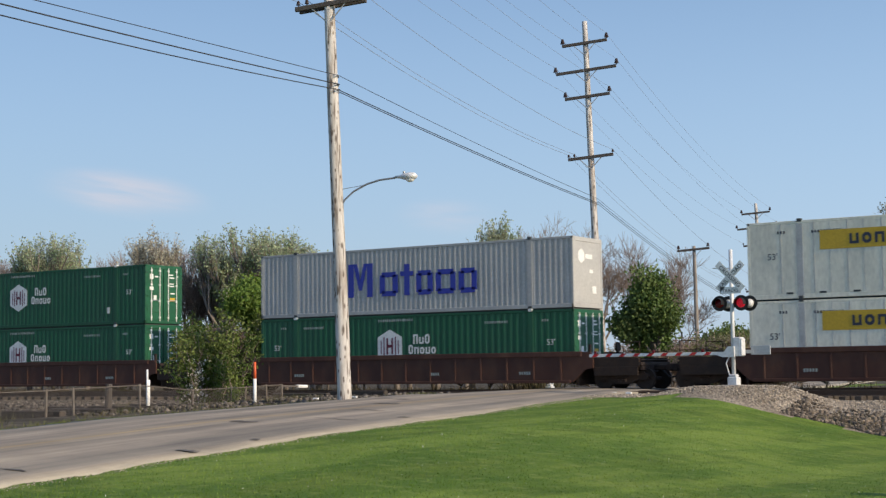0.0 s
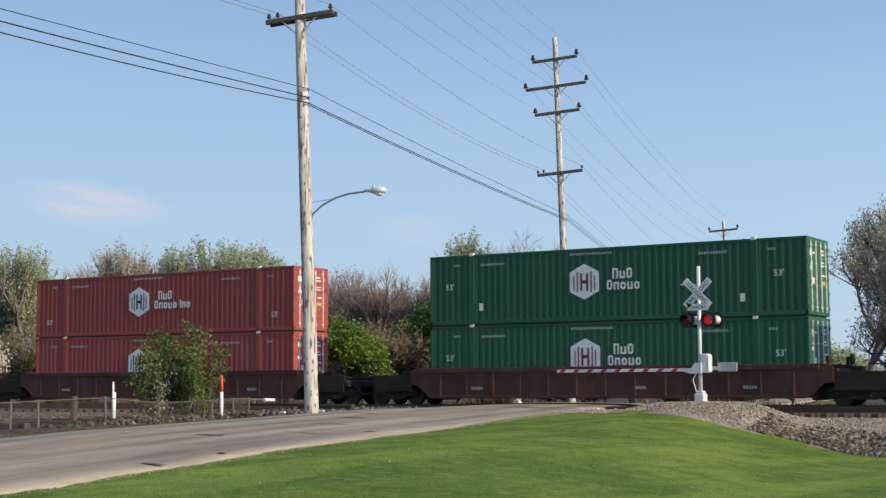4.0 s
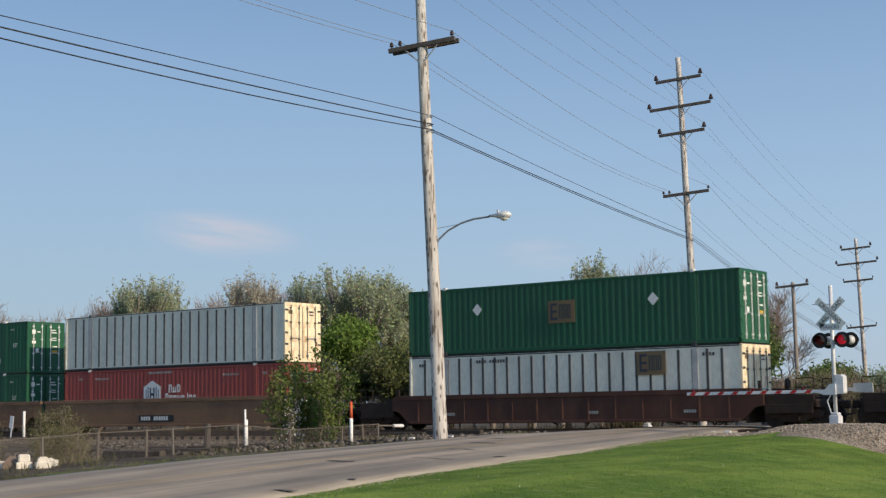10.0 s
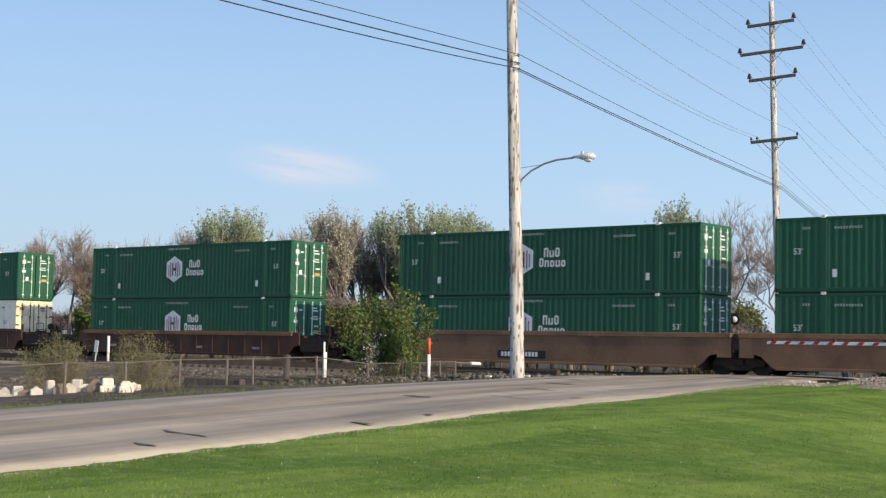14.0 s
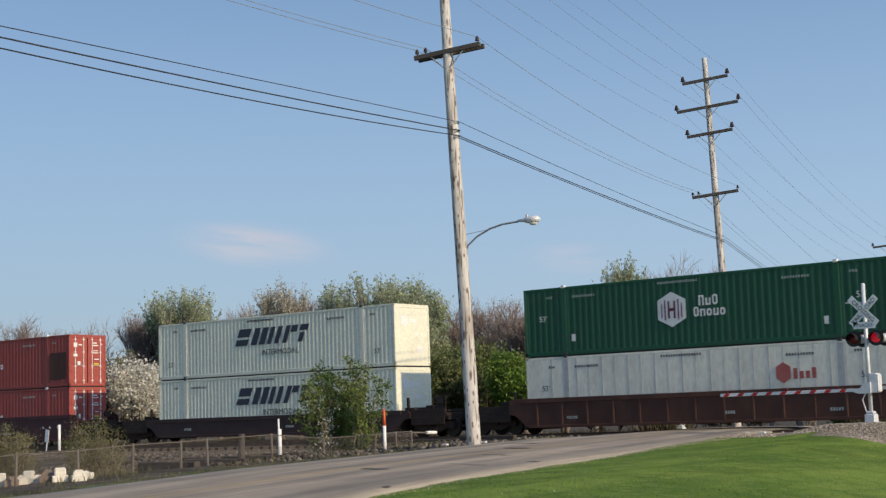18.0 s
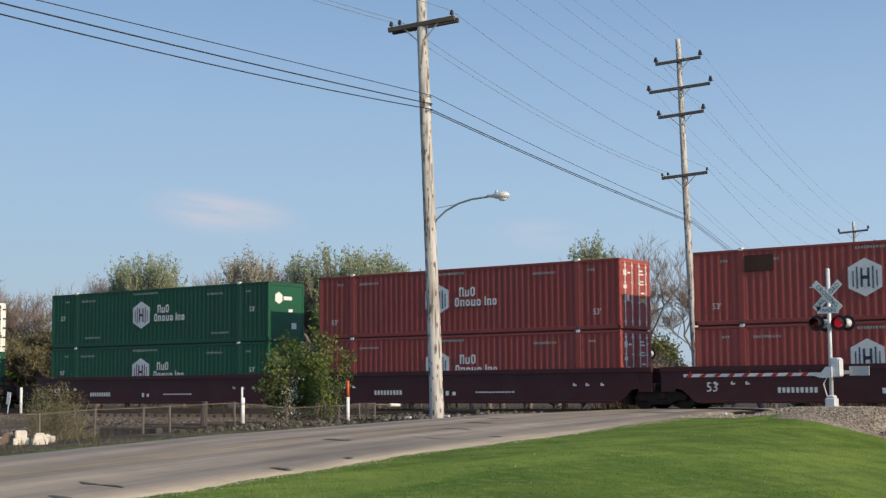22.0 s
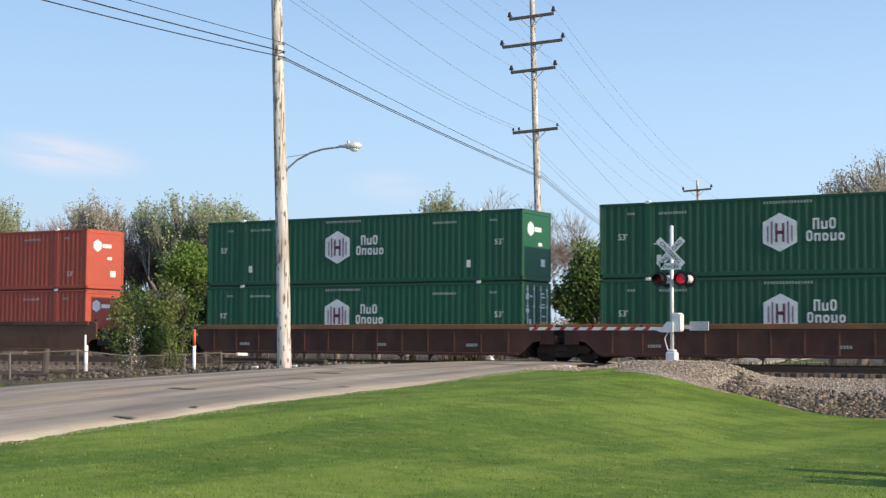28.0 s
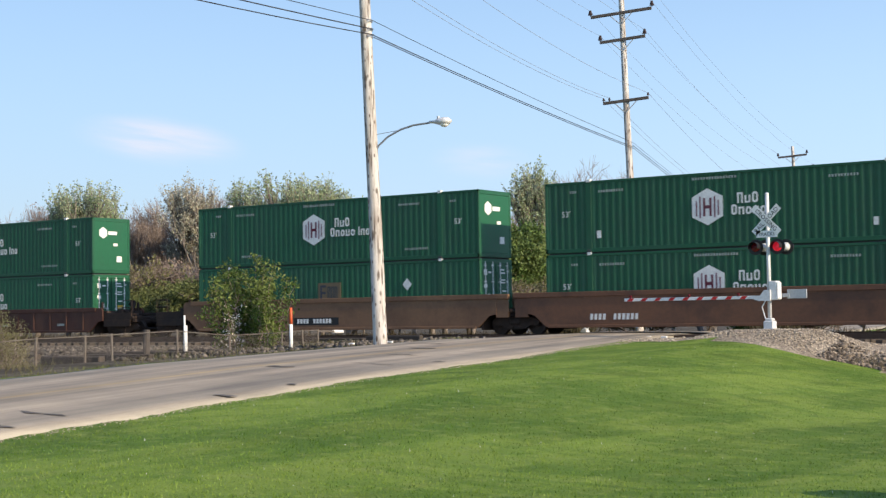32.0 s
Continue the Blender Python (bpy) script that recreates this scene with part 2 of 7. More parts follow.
def knots(m):
    """Dark knots and splits in weathered timber."""
    nt = m.node_tree
    b = nt.nodes["Principled BSDF"]
    co = nt.nodes.new("ShaderNodeTexCoord")
    col = b.inputs["Base Color"].links[0].from_socket
    for stretch, scale, lo, hi in (((5.2, 5.2, 2.1), 1.0, 0.12, 0.25), ((12.0, 12.0, 0.7), 1.0, 0.16, 0.33), ((3.4, 3.4, 1.1), 1.0, 0.10, 0.21), ((8.0, 8.0, 3.2), 1.0, 0.12, 0.24)):
        mp = nt.nodes.new("ShaderNodeMapping")
        mp.inputs["Scale"].default_value = stretch
        nt.links.new(co.outputs["Object"], mp.inputs["Vector"])
        v = tex(nt, "Voronoi", scale, mp.outputs[0])
        fac = ramp(nt, v.outputs["Distance"], [(lo, (0.85, 0.85, 0.85)), (hi, (0, 0, 0))])
        col = mixed(nt, fac, col, (0.075, 0.052, 0.038))
    nt.links.new(col, b.inputs["Base Color"])


knots(WOOD)
WOODD = surface("dark_crossarm_wood", (0.085, 0.075, 0.068), 0.85, stain=(0.05, 0.042, 0.036), amount=0.6, scale=3, fine=25, bump=0.4)
CERAMIC = surface("dark_porcelain", (0.035, 0.022, 0.018), 0.25, stain=(0.05, 0.03, 0.02), amount=0.2)
GALV = surface("galvanised_steel", (0.42, 0.44, 0.46), 0.5, 0.6, stain=(0.3, 0.3, 0.3), amount=0.4, scale=3)
ALU = surface("pale_aluminium_paint", (0.62, 0.64, 0.66), 0.5, 0.15, stain=(0.42, 0.42, 0.42), amount=0.35, scale=3)
CABLE = surface("black_cable", (0.02, 0.02, 0.022), 0.6, amount=0.1)
CABLEG = surface("weathered_wire", (0.22, 0.26, 0.32), 0.6, amount=0.1)
BLACK = surface("black_enamel", (0.012, 0.012, 0.013), 0.5, stain=(0.03, 0.03, 0.03), amount=0.3)
SIGNW = surface("reflective_white", (0.72, 0.73, 0.72), 0.4, stain=(0.5, 0.5, 0.48), amount=0.25, scale=4)
LENS = glowing("lit_red_lens", (0.7, 0.012, 0.035), 0.32)
STENCIL = surface("faded_white_stencil", (0.33, 0.37, 0.34), 0.6, stain=(0.22, 0.25, 0.23), amount=0.4)
LENSD = surface("dark_red_lens", (0.12, 0.006, 0.01), 0.15, stain=(0.08, 0.004, 0.008), amount=0.2)
REDW = surface("red_reflective_tape", (0.5, 0.02, 0.02), 0.45, stain=(0.35, 0.03, 0.03), amount=0.3)
STEEL = surface("rail_steel", (0.09, 0.06, 0.045), 0.55, 0.5, stain=(0.08, 0.045, 0.03), amount=0.6, scale=3)
TIE = surface("tie_wood", (0.05, 0.042, 0.036), 0.9, stain=(0.09, 0.075, 0.06), amount=0.5, scale=3, fine=20, bump=0.4, vary=0.2)
STONE = surface("grey_crushed_stone", (0.27, 0.255, 0.235), 0.9, stain=(0.14, 0.12, 0.105), amount=0.6, scale=1.1, fine=18, bump=0.6, vary=0.3)
TOMB = surface("pale_stone", (0.66, 0.62, 0.53), 0.8, stain=(0.3, 0.28, 0.24), amount=0.5, scale=4, fine=25, bump=0.3, vary=0.15)
GRANITE = surface("grey_granite", (0.27, 0.275, 0.28), 0.5, stain=(0.18, 0.18, 0.19), amount=0.5, scale=6, fine=60, bump=0.1)
TOMBB = surface("brown_stone", (0.24, 0.18, 0.14), 0.8, stain=(0.14, 0.11, 0.09), amount=0.5, scale=4, fine=25, bump=0.3)
BARK = surface("grey_bark", (0.20, 0.175, 0.155), 0.9, stain=(0.07, 0.055, 0.048), amount=0.6, scale=2, fine=16, bump=0.6, stretch=(2, 2, 0.5))
TWIG = surface("brown_twigs", (0.24, 0.195, 0.17), 0.9, stain=(0.11, 0.085, 0.07), amount=0.5, scale=0.6)
RUSTPOST = surface("dull_fence_steel", (0.13, 0.115, 0.10), 0.8, stain=(0.09, 0.06, 0.045), amount=0.6, scale=4)
PIPEW = surface("white_plastic_pipe", (0.74, 0.74, 0.72), 0.5, amount=0.2)
PIPEO = surface("orange_plastic_cap", (0.58, 0.10, 0.03), 0.5, amount=0.1)
LEAF_SPRING = leafy("young_yellow_green_leaves", (0.30, 0.385, 0.215), (0.43, 0.48, 0.345), 0.5, 0.45)
LEAF_BRIGHT = leafy("bright_green_leaves", (0.125, 0.22, 0.038), (0.185, 0.265, 0.062), 0.5, 0.4)
LEAF_DARK = leafy("dark_green_leaves", (0.085, 0.15, 0.04), (0.15, 0.205, 0.07), 0.5)
LEAF_OLIVE = leafy("olive_shrub_leaves", (0.18, 0.19, 0.08), (0.25, 0.225, 0.12), 0.8, 0.4)
LEAF_SHRUB = leafy("fresh_shrub_leaves", (0.085, 0.14, 0.03), (0.165, 0.2, 0.06), 0.9, 0.35)
LEAF_BUD = leafy("brown_spring_buds", (0.31, 0.245, 0.22), (0.36, 0.285, 0.245), 0.4, 0.4)
LEAF_PALE = leafy("pale_opening_buds", (0.44, 0.43, 0.34), (0.52, 0.50, 0.42), 0.4, 0.45)
LEAF_WOODS = leafy("far_woodland", (0.17, 0.17, 0.11), (0.22, 0.18, 0.14), 0.05, 0.2)
LEAF_MOSS = leafy("dull_moss_green_leaves", (0.13, 0.165, 0.06), (0.19, 0.2, 0.09), 0.3, 0.4)
LEAF_GREY = leafy("greyish_spring_leaves", (0.22, 0.225, 0.145), (0.30, 0.28, 0.195), 0.3, 0.4)
LEAF_AIRY = leafy("sparse_grey_buds", (0.37, 0.355, 0.26), (0.46, 0.43, 0.34), 0.4, 0.45)
LEAF_BLOSSOM = leafy("white_blossom", (0.66, 0.64, 0.59), (0.78, 0.77, 0.73), 0.9, 0.45)


def grass_colour(nt):
    """Mown grass: broad light and dark patches, mowing bands, paler yellowish tufts."""
    v = nt.nodes.new("ShaderNodeTexCoord").outputs["Object"]
    n1 = tex(nt, "Noise", 0.42, v, 5.0)
    n2 = tex(nt, "Noise", 3.2, v, 5.0)
    n5 = tex(nt, "Noise", 1.1, v, 4.0)
    col = mixed(nt, ramp(nt, n1.outputs[0], [(0.38, (0, 0, 0)), (0.62, (1, 1, 1))]), (0.084, 0.145, 0.018), (0.175, 0.25, 0.042))
    for turn, wide, lo, hi, amount, tone in ((38, 0.75, 0.45, 0.56, 0.65, (0.07, 0.15, 0.016)), (64, 0.55, 0.5, 0.6, 0.55, (0.22, 0.315, 0.055))):
        mp = nt.nodes.new("ShaderNodeMapping")
        mp.inputs["Rotation"].default_value = (0, 0, radians(turn))
        mp.inputs["Scale"].default_value = (wide, 0.09, 1)
        nt.links.new(v, mp.inputs["Vector"])
        n4 = tex(nt, "Noise", 1.0, mp.outputs[0], 3.0)
        col = mixed(nt, ramp(nt, n4.outputs[0], [(lo, (0, 0, 0)), (hi, (amount,) * 3)]), col, tone)
    for cx, cy, pitch, amount, tone in ((-4.0, 34.0, 0.9, 0.55, (0.065, 0.145, 0.014)), (-9.0, 24.0, 1.3, 0.45, (0.215, 0.30, 0.05))):
        off = nt.nodes.new("ShaderNodeVectorMath")
        off.operation = "SUBTRACT"
        nt.links.new(v, off.inputs[0])
        off.inputs[1].default_value = (cx, cy, 0)
        wob = nt.nodes.new("ShaderNodeVectorMath")
        wob.operation = "ADD"
        soft_n = tex(nt, "Noise", 0.12, v, 2.0)
        big = nt.nodes.new("ShaderNodeVectorMath")
        big.operation = "SCALE"
        big.inputs["Scale"].default_value = 6.0
        nt.links.new(soft_n.outputs["Color"], big.inputs[0])
        nt.links.new(off.outputs[0], wob.inputs[0])
        nt.links.new(big.outputs[0], wob.inputs[1])
        dist = nt.nodes.new("ShaderNodeVectorMath")
        dist.operation = "LENGTH"
        nt.links.new(wob.outputs[0], dist.inputs[0])
        line = nt.nodes.new("ShaderNodeCombineXYZ")
        nt.links.new(dist.outputs["Value"], line.inputs[0])
        n6 = tex(nt, "Noise", pitch, line.outputs[0], 2.0)
        n7 = tex(nt, "Noise", 0.25, v, 3.0)
        fac = mixed(nt, 1.0, ramp(nt, n6.outputs[0], [(0.47, (0, 0, 0)), (0.6, (amount,) * 3)]), ramp(nt, n7.outputs[0], [(0.38, (0, 0, 0)), (0.6, (1, 1, 1))]), "MULTIPLY")
        col = mixed(nt, fac, col, tone)
    col = mixed(nt, ramp(nt, n5.outputs[0], [(0.5, (0, 0, 0)), (0.7, (0.6, 0.6, 0.6))]), col, (0.085, 0.17, 0.02))
    col = mixed(nt, ramp(nt, n2.outputs[0], [(0.52, (0, 0, 0)), (0.72, (0.6, 0.6, 0.6))]), col, (0.24, 0.295, 0.085))
    return v, col


def ground_material():
    """Mown lawn."""
    m = bpy.data.materials.new("lawn")
    m.use_nodes = True
    nt = m.node_tree
    b = nt.nodes["Principled BSDF"]
    v, col = grass_colour(nt)
    n3 = tex(nt, "Noise", 45.0, v, 4.0, 0.7)
    col = mixed(nt, 1.0, col, ramp(nt, n3.outputs[0], [(0.3, (0.62, 0.64, 0.62)), (0.7, (1.32, 1.3, 1.22))]), "MULTIPLY")
    nt.links.new(col, b.inputs["Base Color"])
    b.inputs["Roughness"].default_value = 0.85
    b.inputs["Specular IOR Level"].default_value = 0.2
    bp = nt.nodes.new("ShaderNodeBump")
    bp.inputs["Strength"].default_value, bp.inputs["Distance"].default_value = 0.6, 0.05
    nt.links.new(n3.outputs[0], bp.inputs["Height"])
    nt.links.new(bp.outputs[0], b.inputs["Normal"])
    return m


def blade_material():
    m = leafy("grass_blades", (0.1, 0.2, 0.02), (0.1, 0.2, 0.02), 0.6, 0.35)
    nt = m.node_tree
    v, col = grass_colour(nt)
    geo = nt.nodes.new("ShaderNodeNewGeometry")
    tone = ramp(nt, geo.outputs["Random Per Island"], [(0.0, (0.7, 0.74, 0.7)), (1.0, (1.4, 1.34, 1.35))])
    col = mixed(nt, 1.0, col, tone, "MULTIPLY")
    nt.links.new(col, nt.nodes["Principled BSDF"].inputs["Base Color"])
    nt.links.new(col, nt.nodes["Translucent BSDF"].inputs[0])
    return m


def earth_material(name, a, c, fine=20.0):
    m = bpy.data.materials.new(name)
    m.use_nodes = True
    nt = m.node_tree
    b = nt.nodes["Principled BSDF"]
    co = nt.nodes.new("ShaderNodeTexCoord")
    v = co.outputs["Object"]
    n1 = tex(nt, "Noise", 0.5, v, 5.0)
    n3 = tex(nt, "Voronoi", fine, v)
    n4 = tex(nt, "Noise", fine * 1.5, v, 4.0)
    col = mixed(nt, ramp(nt, n1.outputs[0], [(0.35, (0, 0, 0)), (0.65, (1, 1, 1))]), a, c)
    col = mixed(nt, 1.0, col, ramp(nt, n3.outputs["Color"], [(0.1, (0.5, 0.5, 0.5)), (0.9, (1.35, 1.33, 1.3))]), "MULTIPLY")
    col = mixed(nt, 1.0, col, ramp(nt, n4.outputs[0], [(0.3, (0.75, 0.75, 0.75)), (0.7, (1.2, 1.2, 1.2))]), "MULTIPLY")
    nt.links.new(col, b.inputs["Base Color"])
    b.inputs["Roughness"].default_value = 0.95
    b.inputs["Specular IOR Level"].default_value = 0.2
    bp = nt.nodes.new("ShaderNodeBump")
    bp.inputs["Strength"].default_value, bp.inputs["Distance"].default_value = 0.9, 0.05
    nt.links.new(n3.outputs["Distance"], bp.inputs["Height"])
    nt.links.new(bp.outputs[0], b.inputs["Normal"])
    return m


def road_material():
    """Old pale asphalt: lengthwise wheel tracks, a worn yellowish centre line, dusty edges."""
    m = bpy.data.materials.new("worn_asphalt")
    m.use_nodes = True
    nt = m.node_tree
    b = nt.nodes["Principled BSDF"]
    co = nt.nodes.new("ShaderNodeTexCoord")
    v = co.outputs["UV"]
    sep = nt.nodes.new("ShaderNodeSeparateXYZ")
    nt.links.new(v, sep.inputs[0])
    mp = nt.nodes.new("ShaderNodeMapping")
    mp.inputs["Scale"].default_value = (1.0, 0.06, 1)
    nt.links.new(v, mp.inputs["Vector"])
    n1 = tex(nt, "Noise", 1.9, mp.outputs[0], 5.0)
    n2 = tex(nt, "Noise", 0.6, v, 5.0)
    n3 = tex(nt, "Noise", 60.0, v, 4.0, 0.7)
    span = nt.nodes.new("ShaderNodeMath")
    span.operation = "DIVIDE"
    nt.links.new(sep.outputs[0], span.inputs[0])
    span.inputs[1].default_value = 6.8
    prof = ramp(nt, span.outputs[0], [(0.0, (0.350, 0.300, 0.230)), (0.05, (0.309, 0.270, 0.211)), (0.17, (0.245, 0.216, 0.174)), (0.30, (0.381, 0.323, 0.249)), (0.42, (0.250, 0.216, 0.174)),
                                      (0.485, (0.319, 0.265, 0.189)), (0.5, (0.381, 0.285, 0.152)), (0.515, (0.319, 0.265, 0.189)), (0.58, (0.259, 0.225, 0.179)), (0.70, (0.381, 0.323, 0.249)), (0.83, (0.245, 0.216, 0.174)), (0.94, (0.319, 0.280, 0.221)), (1.0, (0.323, 0.300, 0.240))])
    col = mixed(nt, 1.0, prof, ramp(nt, n1.outputs[0], [(0.33, (0.66, 0.66, 0.67)), (0.67, (1.22, 1.2, 1.17))]), "MULTIPLY")
    col = mixed(nt, 1.0, col, ramp(nt, n2.outputs[0], [(0.3, (0.85, 0.85, 0.86)), (0.7, (1.12, 1.11, 1.1))]), "MULTIPLY")
    col = mixed(nt, 1.0, col, ramp(nt, n3.outputs[0], [(0.3, (0.8, 0.8, 0.8)), (0.7, (1.2, 1.2, 1.2))]), "MULTIPLY")
    nt.links.new(col, b.inputs["Base Color"])
    b.inputs["Roughness"].default_value = 0.85
    bp = nt.nodes.new("ShaderNodeBump")
    bp.inputs["Strength"].default_value, bp.inputs["Distance"].default_value = 0.5, 0.01
    nt.links.new(n3.outputs[0], bp.inputs["Height"])
    nt.links.new(bp.outputs[0], b.inputs["Normal"])
    return m


LAWN = ground_material()
BALLAST = earth_material("ballast_gravel", (0.27, 0.228, 0.18), (0.38, 0.335, 0.275), 16.0)
SCRUB = earth_material("weedy_rubble", (0.06, 0.052, 0.036), (0.125, 0.108, 0.088), 7.0)
LAMPARM = surface("dull_lamp_bracket", (0.22, 0.24, 0.27), 0.5, 0.3, amount=0.2)
ASPHALT = road_material()
TAR = surface("worn_tar_patch", (0.11, 0.098, 0.085), 0.8, stain=(0.2, 0.175, 0.145), amount=0.7, scale=3.0, fine=30)

# ---- builders ----
def part(name, bm, material, parent=None, label="", smooth=False):
    """Links a bmesh, or a mesh, as one mesh object under a thing or a part."""
    if isinstance(bm, bpy.types.Mesh):
        me = bm
    else:
        me = bpy.data.meshes.new(name)
        bmesh.ops.recalc_face_normals(bm, faces=bm.faces)
        bm.to_mesh(me)
        bm.free()
    if smooth:
        me.shade_smooth()
    if material and not me.materials:
        me.materials.append(material)
    ob = new(name, me)
    ob.parent = parent
    if label:
        ob["label"] = label
    return ob


def thing(name, m, label, category, group=""):
    ob = new(name)
    ob.empty_display_size = 0.2
    ob.matrix_basis = m
    return tagged(ob, label, category, group)


def box(bm, c, s, bevel=0.0, turn=None):
    m = Matrix.Translation(c) @ (turn.to_4x4() if turn else Matrix()) @ Matrix.Diagonal((*s, 1))
    r = bmesh.ops.create_cube(bm, size=1.0, matrix=m)
    if bevel:
        edges = list({e for v in r["verts"] for e in v.link_edges})
        bmesh.ops.bevel(bm, geom=edges, offset=bevel, segments=1, affect="EDGES")
    return bm


def boxes(*args, bevel=0.0):
    bm = bmesh.new()
    for c, s in args:
        box(bm, c, s, bevel)
    return bm


def tube(bm, p, q, r0, r1=None, seg=8):
    """A round bar from p to q."""
    p, q = Vector(p), Vector(q)
    r1 = r0 if r1 is None else r1
    d = q - p
    m = Matrix.Translation((p + q) / 2) @ d.to_track_quat("Z", "Y").to_matrix().to_4x4()
    bmesh.ops.create_cone(bm, cap_ends=True, segments=seg, radius1=r0, radius2=r1, depth=d.length, matrix=m)
    return bm


def ball(bm, c, s, u=10, v=6):
    bmesh.ops.create_uvsphere(bm, u_segments=u, v_segments=v, radius=1.0, matrix=Matrix.Translation(c) @ Matrix.Diagonal((*s, 1)))
    return bm


def prism(bm, pts, y0, y1):
    """A plate: the outline pts (x, z) from y0 to y1."""
    a = [bm.verts.new((x, y0, z)) for x, z in pts]
    b = [bm.verts.new((x, y1, z)) for x, z in pts]
    n = len(pts)
    bm.faces.new(a), bm.faces.new(b[::-1])
    for i in range(n):
        bm.faces.new((a[i], b[i], b[(i + 1) % n], a[(i + 1) % n]))
    return bm


def lettering(text, size, depth=0.006, align="CENTER"):
    """A mesh of words in the built-in font, upright in x and z, facing -y."""
    cu = bpy.data.curves.new("words", "FONT")
    cu.body, cu.size, cu.extrude, cu.align_x, cu.resolution_u = text, size, depth / 2, align, 2
    ob = new("words", cu)
    me = bpy.data.meshes.new_from_object(ob.evaluated_get(bpy.context.evaluated_depsgraph_get()))
    bpy.data.objects.remove(ob)
    me.transform(Matrix.Rotation(radians(90), 4, "X"))
    return me


# ---- ground ----
def smooth(v, a, b):
    k = min(1.0, max(0.0, (v - a) / (b - a)))
    return k * k * (3 - 2 * k)


ROAD_HALF, ROAD_SLANT = 3.4, -0.21
TRACKS = (53.6, 49.5)


def road_mid(y):
    return -16.1 + ROAD_SLANT * y


def road_z(y):
    pts = ((-60, -1.9), (0, -0.97), (10, -0.70), (13.2, -0.63), (23.6, -0.355), (33, -0.235), (42.6, -0.13), (47, 0.0), (57, 0.0), (66, -0.25), (90, -0.6), (400, -1.0))
    for (a, za), (b, zb) in zip(pts, pts[1:]):
        if y <= b:
            return za + (zb - za) * max(0.0, (y - a) / (b - a))
    return pts[-1][1]


def ground_z(x, y):
    """Height of the natural ground: the road's bank, the mound by the signal, the lawn, the lower left side and the track bed."""
    u = x - road_mid(y)
    zr = road_z(y) - 0.04
    if u > 0:
        low = -0.86 - 0.011 * max(0, min(y, 45)) + 0.04 * math.sin(x * 0.35 + 1) * math.sin(y * 0.27)
        top = zr + 0.05 * smooth(y, 30, 40)
        z = top + (low - top) * smooth(u - ROAD_HALF, 2.8, 10.8)
    else:
        low = -0.62 - 0.012 * max(0, 45 - max(y, 0))
        z = zr + 0.1 + (low - zr - 0.1) * smooth(-u - ROAD_HALF, 4.3, 7.4)
    bed = -0.33 if abs(u) > ROAD_HALF + 1.4 else min(-0.1, zr)
    if y > 41:
        k = smooth(y, 42.0, 47.6) if u > 4 or u < -6 else smooth(y, 44.0, 47.0)
        z = z + (bed - z) * k
    if y > 56:
        far = -0.8 if abs(u) > 6 else zr - 0.1
        z = z + (far - z) * smooth(y, 56.2, 61.0)
    d = math.hypot(x + 17.9, y - 45.5)
    z += (0.2 - z) * (1 - smooth(d, 1.2, 3.6)) if u > ROAD_HALF else 0
    return z


def stuff_mesh(name, verts, faces, material):
    """A mesh straight from arrays, for what nobody could count."""
    me = bpy.data.meshes.new(name)
    verts, faces = np.asarray(verts, np.float32), np.asarray(faces, np.int32)
    n, k = faces.shape
    me.vertices.add(len(verts)), me.loops.add(n * k), me.polygons.add(n)
    me.vertices.foreach_set("co", verts.ravel())
    me.loops.foreach_set("vertex_index", faces.ravel())
    me.polygons.foreach_set("loop_start", np.arange(0, n * k, k, dtype=np.int32))
    me.update()
    me.materials.append(material)
    return me


def grid_lines(a, b, fine_a, fine_b, fine, coarse):
    out, v = [], a
    while v < b:
        out.append(v)
        out_of = max(fine_a - v, v - fine_b, 0)
        v += fine if fine_a <= v <= fine_b else coarse * max(0.25, min(1.0, out_of / 60)) + fine
    return out + [b]


def zone(x, y):
    """Which surface lies there: 0 lawn, 1 ballast, 2 weedy rubble."""
    u = x - road_mid(y)
    if 57.2 <= y < 500 and abs(u) > 5:
        return 2
    wob = 0.5 * math.sin(x * 0.9) + 0.3 * math.sin(x * 2.3 + 1)
    if 45.6 + wob * 0.3 < y < 57.2:
        return 1
    if u > 0:
        edge = 42.2 + wob * 0.3 + 0.9 * math.exp(-((x + 14.8) / 1.8) ** 2) + 0.8 * smooth(-x, 17, 20) - 0.8 * smooth(x, -11, -6)
        return 1 if edge < y < 58 else 0
    if -u - ROAD_HALF > 1.3 + 0.5 * wob and y > 14:
        return 2 if y < 62 else 0
    return 0


def build_ground():
    xs = grid_lines(-1500, 1500, -75, 12, 0.75, 60)
    ys = grid_lines(-400, 2500, -4, 62, 0.75, 60)
    verts = [(x, y, ground_z(x, y)) for y in ys for x in xs]
    nx = len(xs)
    faces, kinds = [], []
    for j in range(len(ys) - 1):
        for i in range(nx - 1):
            faces.append((j * nx + i, j * nx + i + 1, (j + 1) * nx + i + 1, (j + 1) * nx + i))
            kinds.append(zone((xs[i] + xs[i + 1]) / 2, (ys[j] + ys[j + 1]) / 2))
    me = stuff_mesh("ground", verts, faces, LAWN)
    me.materials.append(BALLAST), me.materials.append(SCRUB)
    me.polygons.foreach_set("material_index", np.asarray(kinds, np.int32))
    me.shade_smooth()
    tagged(new("ground", me), "mown green lawn with gravel and weedy rubble by the tracks", "ground", kind="structure")


build_ground()


